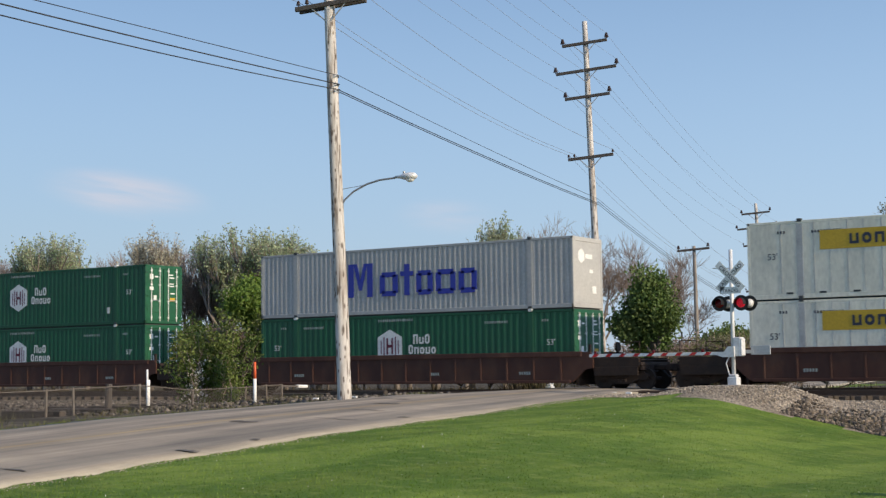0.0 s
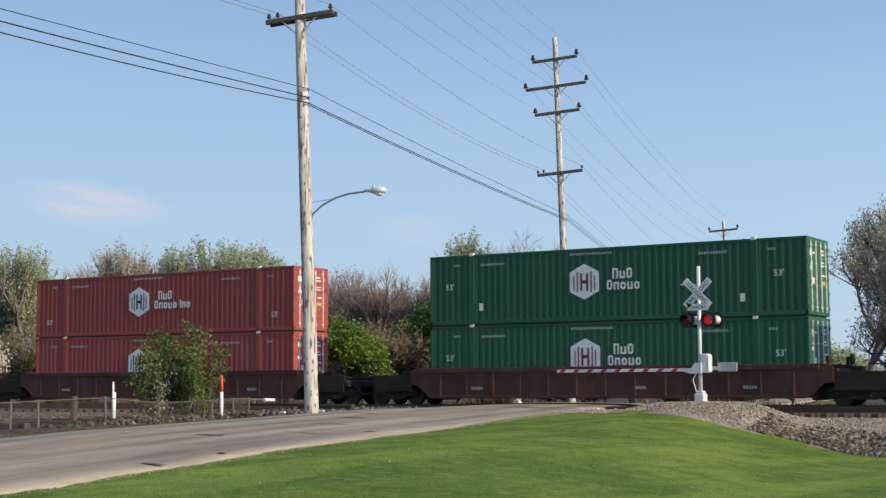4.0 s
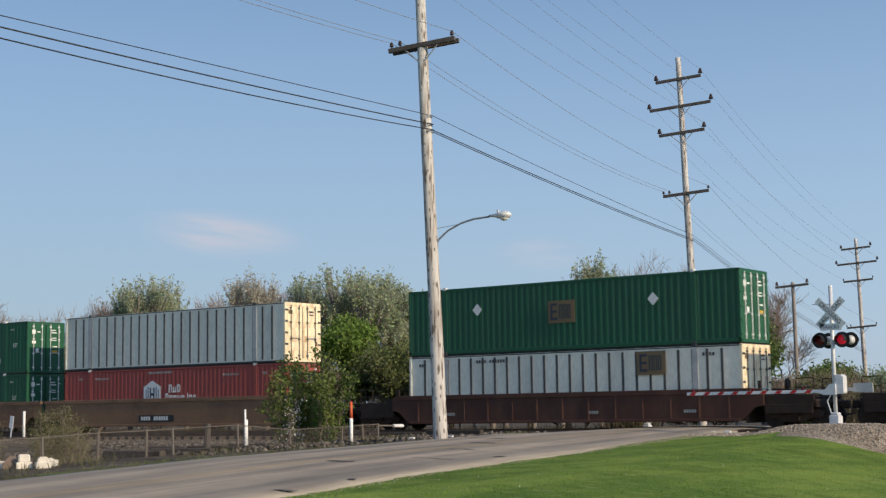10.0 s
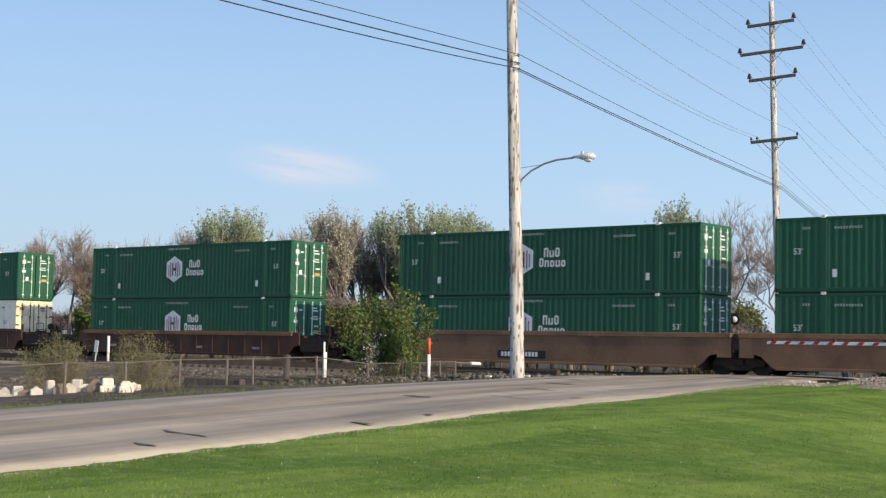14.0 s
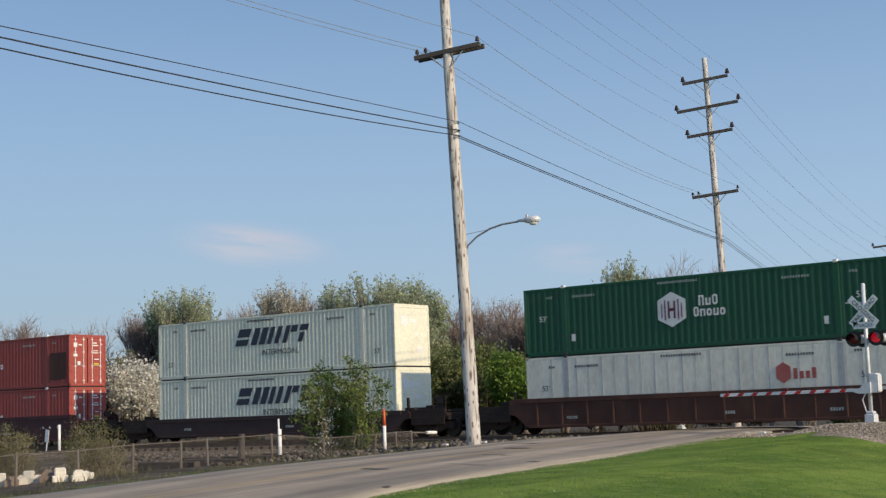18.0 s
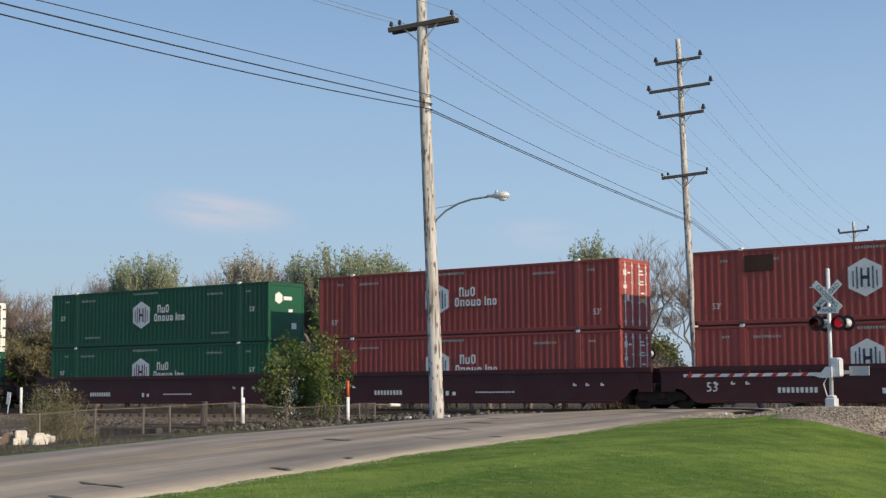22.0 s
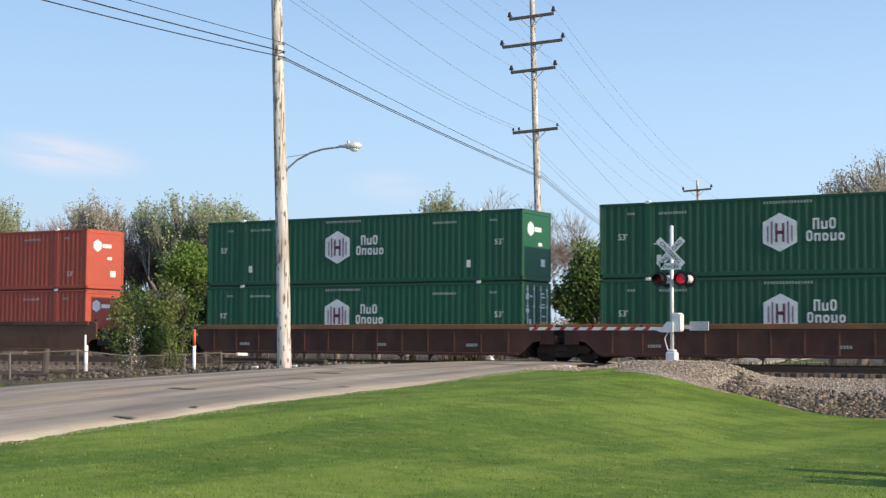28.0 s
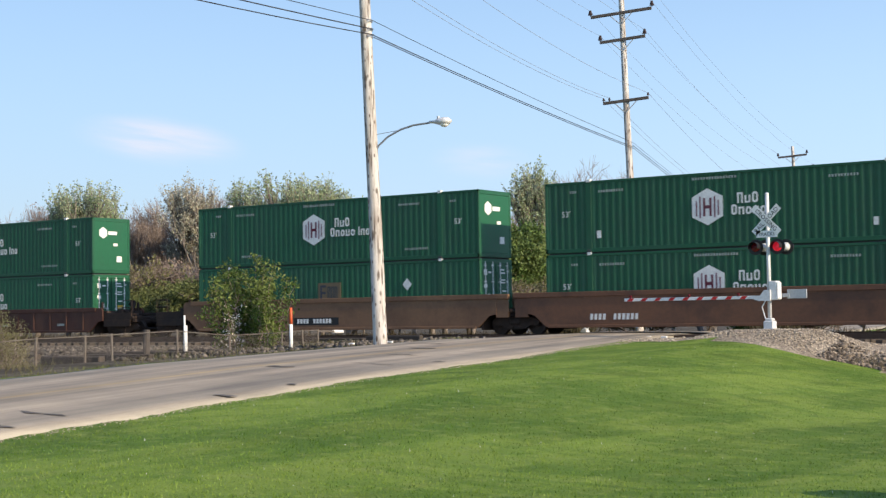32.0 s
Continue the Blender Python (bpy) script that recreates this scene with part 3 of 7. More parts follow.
def build_road():
    ys = grid_lines(-60, 300, -2, 66, 0.3, 20)
    n = 12
    bm = bmesh.new()
    uv = bm.loops.layers.uv.new("UVMap")
    rows = []
    for y in ys:
        row = []
        edge = [0.2 * noise.noise(Vector((y * 0.55, s * 7.0, 0))) + 0.14 * noise.noise(Vector((y * 2.2, s * 5.0, 3))) for s in (0, 1)]
        for i in range(n + 1):
            k = i / n
            u = (k * 2 - 1) * ROAD_HALF + (edge[0] if i == 0 else edge[1] if i == n else 0)
            crown = (-0.03 if i in (0, n) else 0.0) + 0.05 * (1 - (2 * k - 1) ** 2) + 0.2 * (1 - k) * (1 - smooth(y, 40, 48))
            row.append((bm.verts.new((road_mid(y) + u, y, road_z(y) + crown)), k * 2 * ROAD_HALF, y))
        rows.append(row)
    for a, b in zip(rows, rows[1:]):
        for i in range(n):
            q = (a[i], a[i + 1], b[i + 1], b[i])
            f = bm.faces.new([v[0] for v in q])
            f.smooth = True
            for loop, v in zip(f.loops, q):
                loop[uv].uv = (v[1], v[2])
    rim = [e for e in bm.edges if e.is_boundary]
    ext = bmesh.ops.extrude_edge_only(bm, edges=rim)
    for v in (g for g in ext["geom"] if isinstance(g, bmesh.types.BMVert)):
        v.co.z -= 0.3
    road = tagged(part("road", bm, ASPHALT), "worn pale asphalt road rising to the level crossing", "road", kind="structure")
    # tar-sealed cracks across the lanes
    for y, u0, u1, w in ((24.2, 0.3, 0.95, 0.55), (18.5, 2.85, 3.3, 0.28), (20.9, 2.9, 3.1, 0.25), (28.4, 2.6, 2.85, 0.4), (14.6, 1.7, 2.75, 0.16), (13.2, 2.5, 3.0, 0.2), (33.5, -0.6, 0.2, 0.5), (30.2, 0.2, 1.4, 0.2), (26.5, 1.2, 2.4, 0.12), (36.5, -2.2, -0.8, 0.3)):
        bm = bmesh.new()
        prev = None
        for i in range(9):
            u = u0 + (u1 - u0) * i / 8
            yy = y + 0.14 * noise.noise(Vector((u * 3, y, 2)))
            k = (u / ROAD_HALF + 1) / 2
            z = road_z(yy) + 0.05 * (1 - (2 * k - 1) ** 2) + 0.2 * (1 - k) * (1 - smooth(yy, 40, 48)) + 0.012
            ww = w * (0.12 + 0.4 * random.random()) * (0.25 if i in (0, 8) else 1.0)
            pair = (bm.verts.new((road_mid(yy) + u, yy - ww, z)), bm.verts.new((road_mid(yy) + u, yy + ww, z)))
            if prev:
                bm.faces.new((prev[0], pair[0], pair[1], prev[1]))
            prev = pair
        part("sealed_crack", bm, TAR, road, "dark tar-sealed crack")
    return road


road = build_road()


def build_tracks():
    for ty, a, b in ((TRACKS[0], -620, 560), (TRACKS[1], -620, 560)):
        track = thing("railway_track", pose(0, ty, 0), "straight railway track on wooden ties in gravel", "railway track", "railway tracks")
        track["kind"] = "structure"
        for side in (-1, 1):
            bm = bmesh.new()
            y = side * 0.755
            for c, s in (((0, y, -0.02), (b - a, 0.07, 0.04)), ((0, y, -0.09), (b - a, 0.02, 0.12)), ((0, y, -0.165), (b - a, 0.14, 0.02))):
                box(bm, ((a + b) / 2 + c[0], c[1], c[2]), s)
            part("rail", bm, STEEL, track, "rusty steel rail")
        me = bpy.data.meshes.new("tie")
        bm = box(bmesh.new(), (0, 0, -0.265), (0.23, 2.6, 0.17), 0.015)
        bm.to_mesh(me)
        bm.free()
        me.materials.append(TIE)
        for i in range(150):
            x = -78 + i * 0.56
            if abs(x - road_mid(ty)) > 3.6:
                o = part("tie", me, None, track)
                o.location = (x, random.uniform(-0.04, 0.04), random.uniform(-0.012, 0.012))
                o.rotation_euler.z = random.uniform(-0.02, 0.02)
        far = bmesh.new()
        for i in range(900):
            x = -618 + i * 1.3
            if x < -79 or x > 7:
                box(far, (x, 0, -0.265), (0.23, 2.6, 0.17))
        tagged(part("far_ties", far, TIE, track), kind="stuff")


build_tracks()


# ---- overhead line ----
def insulator(bm, p, h=0.22, r=0.075):
    x, y, z = p
    tube(bm, (x, y, z - 0.02), (x, y, z + 0.1), 0.018, seg=6)
    tube(bm, (x, y, z + 0.06), (x, y, z + 0.14), r, r * 0.7, 8)
    tube(bm, (x, y, z + 0.14), (x, y, z + h), r * 0.8, r * 0.45, 8)


LINE_DIR = Vector((-0.2, 1.0, 0)).normalized()
LINE_SIDE = Vector((1.0, 0.2, 0)).normalized()
ARM_TILT = 0.062


def pole_poly(height, r0, r1, lean, seed):
    """A slightly crooked round timber with split and knotted surface."""
    bm = bmesh.new()
    n, seg = 26, 14
    rings = []
    for i in range(n + 1):
        k = i / n
        z = -0.5 + (height + 0.5) * k
        r = r0 + (r1 - r0) * k
        off = Vector((0.03 * math.sin(k * 5 + seed), 0.03 * math.sin(k * 4 + seed * 2), 0))
        c = Vector((lean[0] * z, lean[1] * z, z)) + off
        rings.append([bm.verts.new(c + Vector((math.cos(a), math.sin(a), 0)) * r * (1 + 0.05 * noise.noise(Vector((math.cos(a) * 2, math.sin(a) * 2, z * 0.7 + seed)))))
                      for a in (j * 2 * math.pi / seg for j in range(seg))])
    for a, b in zip(rings, rings[1:]):
        for j in range(seg):
            f = bm.faces.new((a[j], a[(j + 1) % seg], b[(j + 1) % seg], b[j]))
            f.smooth = True
    bm.faces.new(rings[-1])
    return bm


def crossarm(parent, at, width, pins, label="", both=False, small=False):
    """An arm across the line with braces and pin insulators; gives the wires' seats."""
    at = Vector(at)
    turn = Matrix.Rotation(math.atan2(LINE_SIDE.y, LINE_SIDE.x), 3, "Z") @ Matrix.Rotation(-ARM_TILT, 3, "Y")
    across = turn @ Vector((1, 0, 0))
    seats = []
    bm = bmesh.new()
    for off in ((-0.15, 0.15) if both else (-0.14,)):
        box(bm, at + LINE_DIR * off, (width, 0.1, 0.15), 0.012, turn)
    part("crossarm", bm, WOODD, parent, label)
    for s in (-1, 1):
        bm = bmesh.new()
        tube(bm, at + across * s * 0.6 + Vector((0, 0, -0.04)) - LINE_DIR * 0.16, at + Vector((0, 0, -0.62)) - LINE_DIR * 0.16, 0.022, seg=5)
        part("brace", bm, GALV, parent)
    for p in pins:
        q = at + across * p - LINE_DIR * (0.15 if both else 0.14) + Vector((0, 0, 0.065))
        bm = bmesh.new()
        insulator(bm, q, 0.2 if small else 0.3, 0.07 if small else 0.125)
        part("insulator", bm, CERAMIC, parent, "dark porcelain insulator")
        seats.append(q + Vector((0, 0, 0.18 if small else 0.27)))
    return seats


def utility_pole(at, height, r0, r1, arms, lean, label, seed):
    at = Vector(at)
    pole = thing("utility_pole", Matrix.Translation(at), label, "utility pole", "utility poles along the road")
    part("pole", pole_poly(height, r0, r1, lean, seed), WOOD, pole)
    seats = []
    for z, width, pins in arms:
        local = crossarm(pole, (lean[0] * z, lean[1] * z, z), width, pins, both=seed == 1 and z < 13, small=z < 12.5)
        seats.append([at + s for s in local])
    return pole, seats


P1, P2, P3 = (-26.7, 36.0, 0.0), (-32.8, 65.9, -0.3), (-42.2, 113.9, -0.9)
LEAN = (-0.032, 0.0)
LEAN_B = (-0.038, 0.0)
three = ((-1.15, 1.15), (-1.6, 1.6), (-1.15, 1.15), (-1.15, -0.85, 1.15))
pole_a, seats_a = utility_pole(P1, 19.0, 0.222, 0.135, ((12.2, 2.3, (-1.05, -0.75, 1.05)), (15.2, 2.5, three[2]), (16.6, 3.4, three[1]), (18.1, 2.5, three[0])), LEAN,
                               "tall weathered grey timber utility pole carrying a street lamp", 1)
pole_b, seats_b = utility_pole(P2, 18.75, 0.21, 0.13, ((11.75, 2.35, three[3]), (14.85, 2.35, three[2]), (16.2, 3.15, three[1]), (17.6, 2.35, three[0])), LEAN_B,
                               "tall weathered timber utility pole with four crossarms", 2)
pole_c, seats_c = utility_pole(P3, 15.0, 0.2, 0.12, ((7.9, 2.3, three[3]), (11.6, 2.3, three[2]), (13.0, 3.1, three[1]), (14.2, 2.3, three[0])), LEAN,
                               "distant timber utility pole with four crossarms", 3)
P0 = (-17.3, -10.0, -1.2)
pole_z, seats_z = utility_pole(P0, 18.0, 0.23, 0.14, ((11.2, 2.3, (-1.05, -0.75, 1.05)), (14.3, 2.5, three[2]), (15.7, 3.4, three[1]), (17.2, 2.5, three[0])), (0, 0),
                               "weathered timber utility pole on the lawn", 4)


def small_pole(at, height, arm, lamp_side=0):
    pole = thing("utility_pole", Matrix.Translation(at), "distant thin timber pole with one crossarm", "utility pole")
    part("pole", pole_poly(height, 0.16, 0.11, (-0.02, 0), 9), WOODG, pole)
    crossarm(pole, (-0.02 * (height - 0.25), 0, height - 0.25), arm, (-arm / 2 + 0.1, arm / 2 - 0.1))
    return pole


small_pole((-38.8, 92.2, -0.6), 9.6, 2.2)
small_pole((-55.0, 164.0, -0.8), 8.3, 3.0)

wire_line = thing("power_line", Matrix(), "black and grey overhead wires sagging between the poles", "power line")


def wire(p, q, sag, r, material, n=22):
    cu = bpy.data.curves.new("wire", "CURVE")
    cu.dimensions, cu.bevel_depth, cu.bevel_resolution = "3D", r, 0
    sp = cu.splines.new("POLY")
    sp.points.add(n)
    p, q = Vector(p), Vector(q)
    for i, pt in enumerate(sp.points):
        k = i / n
        pt.co = (*(p.lerp(q, k) - Vector((0, 0, 4 * sag * k * (1 - k)))), 1)
    cu.materials.append(material)
    ob = new("wire", cu)
    ob.parent = wire_line


for a, b, sag in ((seats_z, seats_a, 0.6), (seats_a, seats_b, 0.35), (seats_b, seats_c, 0.9)):
    for i in range(4):
        for j in range(min(len(a[i]), len(b[i]))):
            wire(a[i][j], b[i][j], sag + (0.0 if i else 0.12), 0.008 if i else 0.01, CABLEG)


def on_pole(base, z, lean, side=0.0, fore=0.0):
    return Vector(base) + Vector((lean[0] * z, lean[1] * z, z)) + LINE_SIDE * side + LINE_DIR * fore


for z0, z1, z2, r, sag in ((7.4, 9.94, 9.65, 0.011, 0.0), (7.87, 9.67, 9.5, 0.017, 0.27), (8.29, 9.5, 9.38, 0.015, 0.57)):
    wire(on_pole(P0, z0, (0, 0), 0.2), on_pole(P1, z1, LEAN, 0.22), sag, r, CABLE)
    lashed = 0.19 if z1 == 9.67 else 0.08 if z1 == 9.5 else 0.0
    wire(on_pole(P1, z1 - lashed, LEAN, 0.22), on_pole(P2, z2 - lashed * 0.4, LEAN_B, 0.2), 0.1, r, CABLE)
    wire(on_pole(P2, z2, LEAN_B, 0.2), on_pole(P3, z2 - 3.6, LEAN, 0.2), 0.5, r, CABLE)
for z in (9.45, 9.67, 9.94):
    bm = bmesh.new()
    c = Vector((LEAN[0] * z, 0, z))
    tube(bm, c - Vector((0, 0, 0.04)), c + Vector((0, 0, 0.04)), 0.187, 0.187, 14)
    part("clamp_band", bm, LAMPARM, pole_a)


def street_lamp():
    """A curved pipe bracket with a cobra-head lamp on the timber pole."""
    lamp = thing("street_lamp", Matrix.Translation(Vector(P1) + Vector((LEAN[0] * 6, 0, 5.85))), "aluminium street lamp on a curved bracket fixed to the timber pole", "street lamp")
    d = LINE_SIDE
    pts = [(0.12, 0.0), (0.26, 0.22), (0.56, 0.46), (1.0, 0.66), (1.42, 0.76), (1.95, 0.80)]
    bm = bmesh.new()
    for (a, za), (b, zb) in zip(pts, pts[1:]):
        tube(bm, d * a + Vector((0, 0, za)), d * b + Vector((0, 0, zb)), 0.03, seg=8)
    part("bracket", bm, LAMPARM, lamp)
    bm = bmesh.new()
    tube(bm, d * 0.15 + Vector((0, 0, 0.55)), d * 1.05 + Vector((0, 0, 0.65)), 0.009, seg=5)
    part("tie_rod", bm, LAMPARM, lamp)
    turn = Matrix.Rotation(math.atan2(d.y, d.x), 4, "Z")
    bm = bmesh.new()
    prof = [(1.95, 0.05), (2.12, 0.07), (2.24, 0.13), (2.44, 0.165), (2.58, 0.14), (2.66, 0.05)]
    rings = []
    for x, r in prof:
        rings.append([bm.verts.new(turn @ Vector((x, r * 1.15 * math.cos(a), 0.82 + 0.75 * r * math.sin(a)))) for a in (k * math.pi / 6 for k in range(12))])
    for a, b in zip(rings, rings[1:]):
        for k in range(12):
            bm.faces.new((a[k], a[(k + 1) % 12], b[(k + 1) % 12], b[k]))
    bm.faces.new(rings[0][::-1]), bm.faces.new(rings[-1])
    part("lamp_head", bm, ALU, lamp, smooth=True)
    part("lens_bowl", ball(bmesh.new(), turn @ Vector((2.44, 0, 0.74)), (0.15, 0.13, 0.10)), PIPEW, lamp, "pale glass lens bowl", smooth=True)
    part("photocell", tube(bmesh.new(), turn @ Vector((2.24, 0, 0.89)), turn @ Vector((2.24, 0, 0.98)), 0.04), GALV, lamp)


street_lamp()


# ---- crossing signals ----
def flasher(parent, at, face, lit):
    """A round black background with a hooded red lens."""
    x, y, z = at
    bm = tube(bmesh.new(), (x, y, z), (x, y + 0.012 * -face, z), 0.255, seg=24)
    unit = part("signal_disc", bm, BLACK, parent, "round black signal background")
    part("lens", tube(bmesh.new(), (x, y + 0.015 * face, z), (x, y + 0.05 * face, z), 0.155, 0.14, 20), LENS if lit else LENSD, unit, "red signal lens", True)
    bm = bmesh.new()
    for k in range(9):
        a0, a1 = math.pi * (-0.1 + 1.2 * k / 9), math.pi * (-0.1 + 1.2 * (k + 1) / 9)
        q = [(x + 0.17 * math.cos(a), y + f * face, z + 0.17 * math.sin(a)) for a, f in ((a0, 0.012), (a1, 0.012), (a1, 0.26), (a0, 0.26))]
        bm.faces.new([bm.verts.new(c) for c in q])
    bmesh.ops.remove_doubles(bm, verts=bm.verts, dist=1e-4)
    bmesh.ops.solidify(bm, geom=bm.faces[:], thickness=0.006)
    part("hood", bm, BLACK, unit)
    part("lamp_housing", tube(bmesh.new(), (x, y - 0.015 * face, z), (x, y - 0.17 * face, z), 0.15, 0.10, 16), ALU, unit, "pale lamp housing", True)


def crossing_signal(at, turn, gate_len, lit, back=(False, False)):
    sig = thing("crossing_signal", Matrix.Translation(at) @ Matrix.Rotation(turn, 4, "Z"), "level crossing signal with crossbuck, red flashers and lowered striped gate", "crossing signal", "level crossing signals")
    part("foundation", boxes(((0, 0, -0.1), (0.5, 0.5, 0.3)), bevel=0.02), STONE, sig, "concrete foundation")
    part("base_casting", boxes(((0, 0, 0.16), (0.34, 0.34, 0.28)), ((0, 0, 0.34), (0.26, 0.26, 0.1)), bevel=0.03), ALU, sig)
    part("mast", tube(bmesh.new(), (0, 0, 0), (0, 0, 4.4), 0.065, seg=14), ALU, sig, "pale round steel mast", True)
    part("mast_cap", ball(bmesh.new(), (0, 0, 4.42), (0.07, 0.07, 0.06)), ALU, sig)
    for a in (-1, 1):
        board_turn = Matrix.Rotation(radians(45 * a), 3, "Y")
        y = -0.1 - 0.012 * (a > 0)
        board = part("crossbuck_board", box(bmesh.new(), (0, y, 3.58), (1.22, 0.008, 0.23), 0, board_turn), SIGNW, sig, "white crossbuck board")
        words = ("RAILROAD",) if a < 0 else ("CROSSING",)
        me = lettering(words[0] if a > 0 else "RAIL  ROAD", 0.2, 0.003)
        me.transform(Matrix.Translation((0, y - 0.009, 3.58)) @ board_turn.to_4x4() @ Matrix.Translation((0, 0, -0.07)))
        part("lettering", me, BLACK, board, "black sign lettering")
    plate = part("track_count_plate", boxes(((0, -0.1, 3.12), (0.72, 0.008, 0.22))), SIGNW, sig, "white plate under the crossbuck")
    me = lettering("TRACKS", 0.15, 0.003)
    me.transform(Matrix.Translation((0, -0.108, 3.065)))
    part("lettering", me, BLACK, plate, "black sign lettering")
    part("lamp_crossarm", tube(bmesh.new(), (-0.45, 0, 2.7), (0.45, 0, 2.7), 0.035, seg=8), ALU, sig)
    for i, x in enumerate((-0.37, 0.37)):
        flasher(sig, (x, -0.14, 2.7), -1, lit[i])
        flasher(sig, (x + 0.17, 0.18, 2.69), 1, back[i])
    part("finial_lamp_arm", tube(bmesh.new(), (0, 0.05, 3.85), (-0.75, 0.3, 3.9), 0.018, seg=6), ALU, sig)
    part("gate_mechanism", boxes(((0.17, 0.05, 1.28), (0.26, 0.36, 0.62)), ((0.32, 0.02, 1.27), (0.08, 0.3, 0.56)), bevel=0.025), ALU, sig, "pale gate mechanism box")
    part("counterweight_arm", boxes(((0.84, 0.26, 1.16), (0.66, 0.04, 0.3)), ((0.4, 0.26, 1.12), (0.4, 0.05, 0.12)), bevel=0.01), GALV, sig, "grey counterweight")
    part("conduit", tube(tube(bmesh.new(), (-0.1, -0.08, 0.3), (-0.22, -0.1, 0.75), 0.02), (-0.22, -0.1, 0.75), (-0.05, -0.08, 1.05), 0.02), ALU, sig)
    bracket = [(-0.1, 1.3), (0.1, 1.3), (0.1, 0.95), (-0.3, 0.95), (-0.5, 1.02), (-0.5, 1.12), (-0.25, 1.12)]
    part("gate_bracket", prism(bmesh.new(), bracket, -0.2, -0.12), ALU, sig)
    arm = part("gate_arm", boxes((((-0.45 - gate_len) / 2 - 0.02, -0.16, 1.07), (gate_len - 0.4, 0.03, 0.105)), bevel=0.008), SIGNW, sig, "white and red striped gate arm")
    n = 9
    step = (gate_len - 0.5) / n
    for i in range(n):
        x = -0.55 - step * (i + 0.5)
        pts = [(x - step * 0.3, 1.02), (x + step * 0.06, 1.02), (x + step * 0.26, 1.12), (x - step * 0.1, 1.12)]
        part("red_stripe", prism(bmesh.new(), pts, -0.182, -0.176), REDW, arm, "red reflective stripe")
    for k in (0.12, 0.5, 0.97):
        part("gate_lamp", boxes(((-0.45 - (gate_len - 0.5) * k, -0.16, 1.17), (0.1, 0.06, 0.1)), bevel=0.02), LENSD, arm, "small red gate lamp")
    return sig


crossing_signal((-17.95, 45.5, 0.2), 0.0, 5.12, (False, True))
crossing_signal((-32.65, 60.0, -0.25), math.pi, 4.6, (False, False), (True, False))


# ---- train ----
J = "joint"
HALF, HIGH, WIDE = 8.075, 2.87, 2.59
DECK = 0.36
SPEED, SLOWING = 14.4614, -0.00772


def corrugated(bm, x0, x1, y, z0, z1, pitch, depth, out):
    """A sheet folded into upright trapezoid ribs; out: the side it faces."""
    n = max(1, round((x1 - x0) / pitch))
    p = (x1 - x0) / n
    prof = []
    for i in range(n):
        a = x0 + i * p
        prof += [(a, 0), (a + p * 0.3, 0), (a + p * 0.5, 1), (a + p * 0.8, 1)]
    prof.append((x1, 0))
    prev = None
    for x, k in prof:
        yy = y - out * depth * k
        pair = (bm.verts.new((x, yy, z0)), bm.verts.new((x, yy, z1)))
        if prev:
            bm.faces.new((prev[0], pair[0], pair[1], prev[1]))
        prev = pair
    return bm


CACHE = {}


def once(key, make):
    """One mesh for all pieces that look alike."""
    if key not in CACHE:
        me = bpy.data.meshes.new(key[0] if isinstance(key, tuple) else key)
        bm = make()
        bmesh.ops.recalc_face_normals(bm, faces=bm.faces)
        bm.to_mesh(me)
        bm.free()
        CACHE[key] = me
    return CACHE[key]


def piece(name, key, make, material, parent, label="", at=(0, 0, 0)):
    """A piece on a mesh shared by its like, with the paint on the object."""
    me = once((name, *key, material.name), make)
    if not me.materials:
        me.materials.append(material)
    ob = new(name, me)
    ob.parent = parent
    ob.location = at
    if label:
        ob["label"] = label
    return ob


def sheet(bm, pts, y, t=0.006):
    return prism(bm, pts, y - t, y)


def spray(points, r):
    """One sprayed stroke: a thin ribbon through the points (x, z), standing off the well side."""
    bm, prev = bmesh.new(), None
    for i, (x, z) in enumerate(points):
        a, b = points[max(0, i - 1)], points[min(len(points) - 1, i + 1)]
        d = Vector((b[0] - a[0], b[1] - a[1])).normalized()
        pair = [bm.verts.new((x - d.y * k * r, y, z + d.x * k * r)) for k, y in ((-1, -1.458), (0, -1.464), (1, -1.458))]
        if prev:
            for j in (0, 1):
                bm.faces.new((prev[j], prev[j + 1], pair[j + 1], pair[j]))
        prev = pair
    return bm


def split_now(name, bm, material, parent, label=""):
    bm.verts.index_update()
    split_part(name, bm, material, parent, label)


def hexagon(cx, cz, w, h):
    return [(cx, cz + h / 2), (cx + w / 2, cz + h * 0.27), (cx + w / 2, cz - h * 0.27), (cx, cz - h / 2), (cx - w / 2, cz - h * 0.27), (cx - w / 2, cz + h * 0.27)]


def word_bars(bm, x, z, heights, w, gap, y, slant=0.0, t=0.006, drop=()):
    """A word as plain upright bars, one to a letter."""
    for i, h in enumerate(heights):
        d = drop[i] if i < len(drop) else 0
        sheet(bm, [(x, z - d), (x + w, z - d), (x + w + slant * h, z + h), (x + slant * h, z + h)], y, t)
        x += w + gap
    return bm


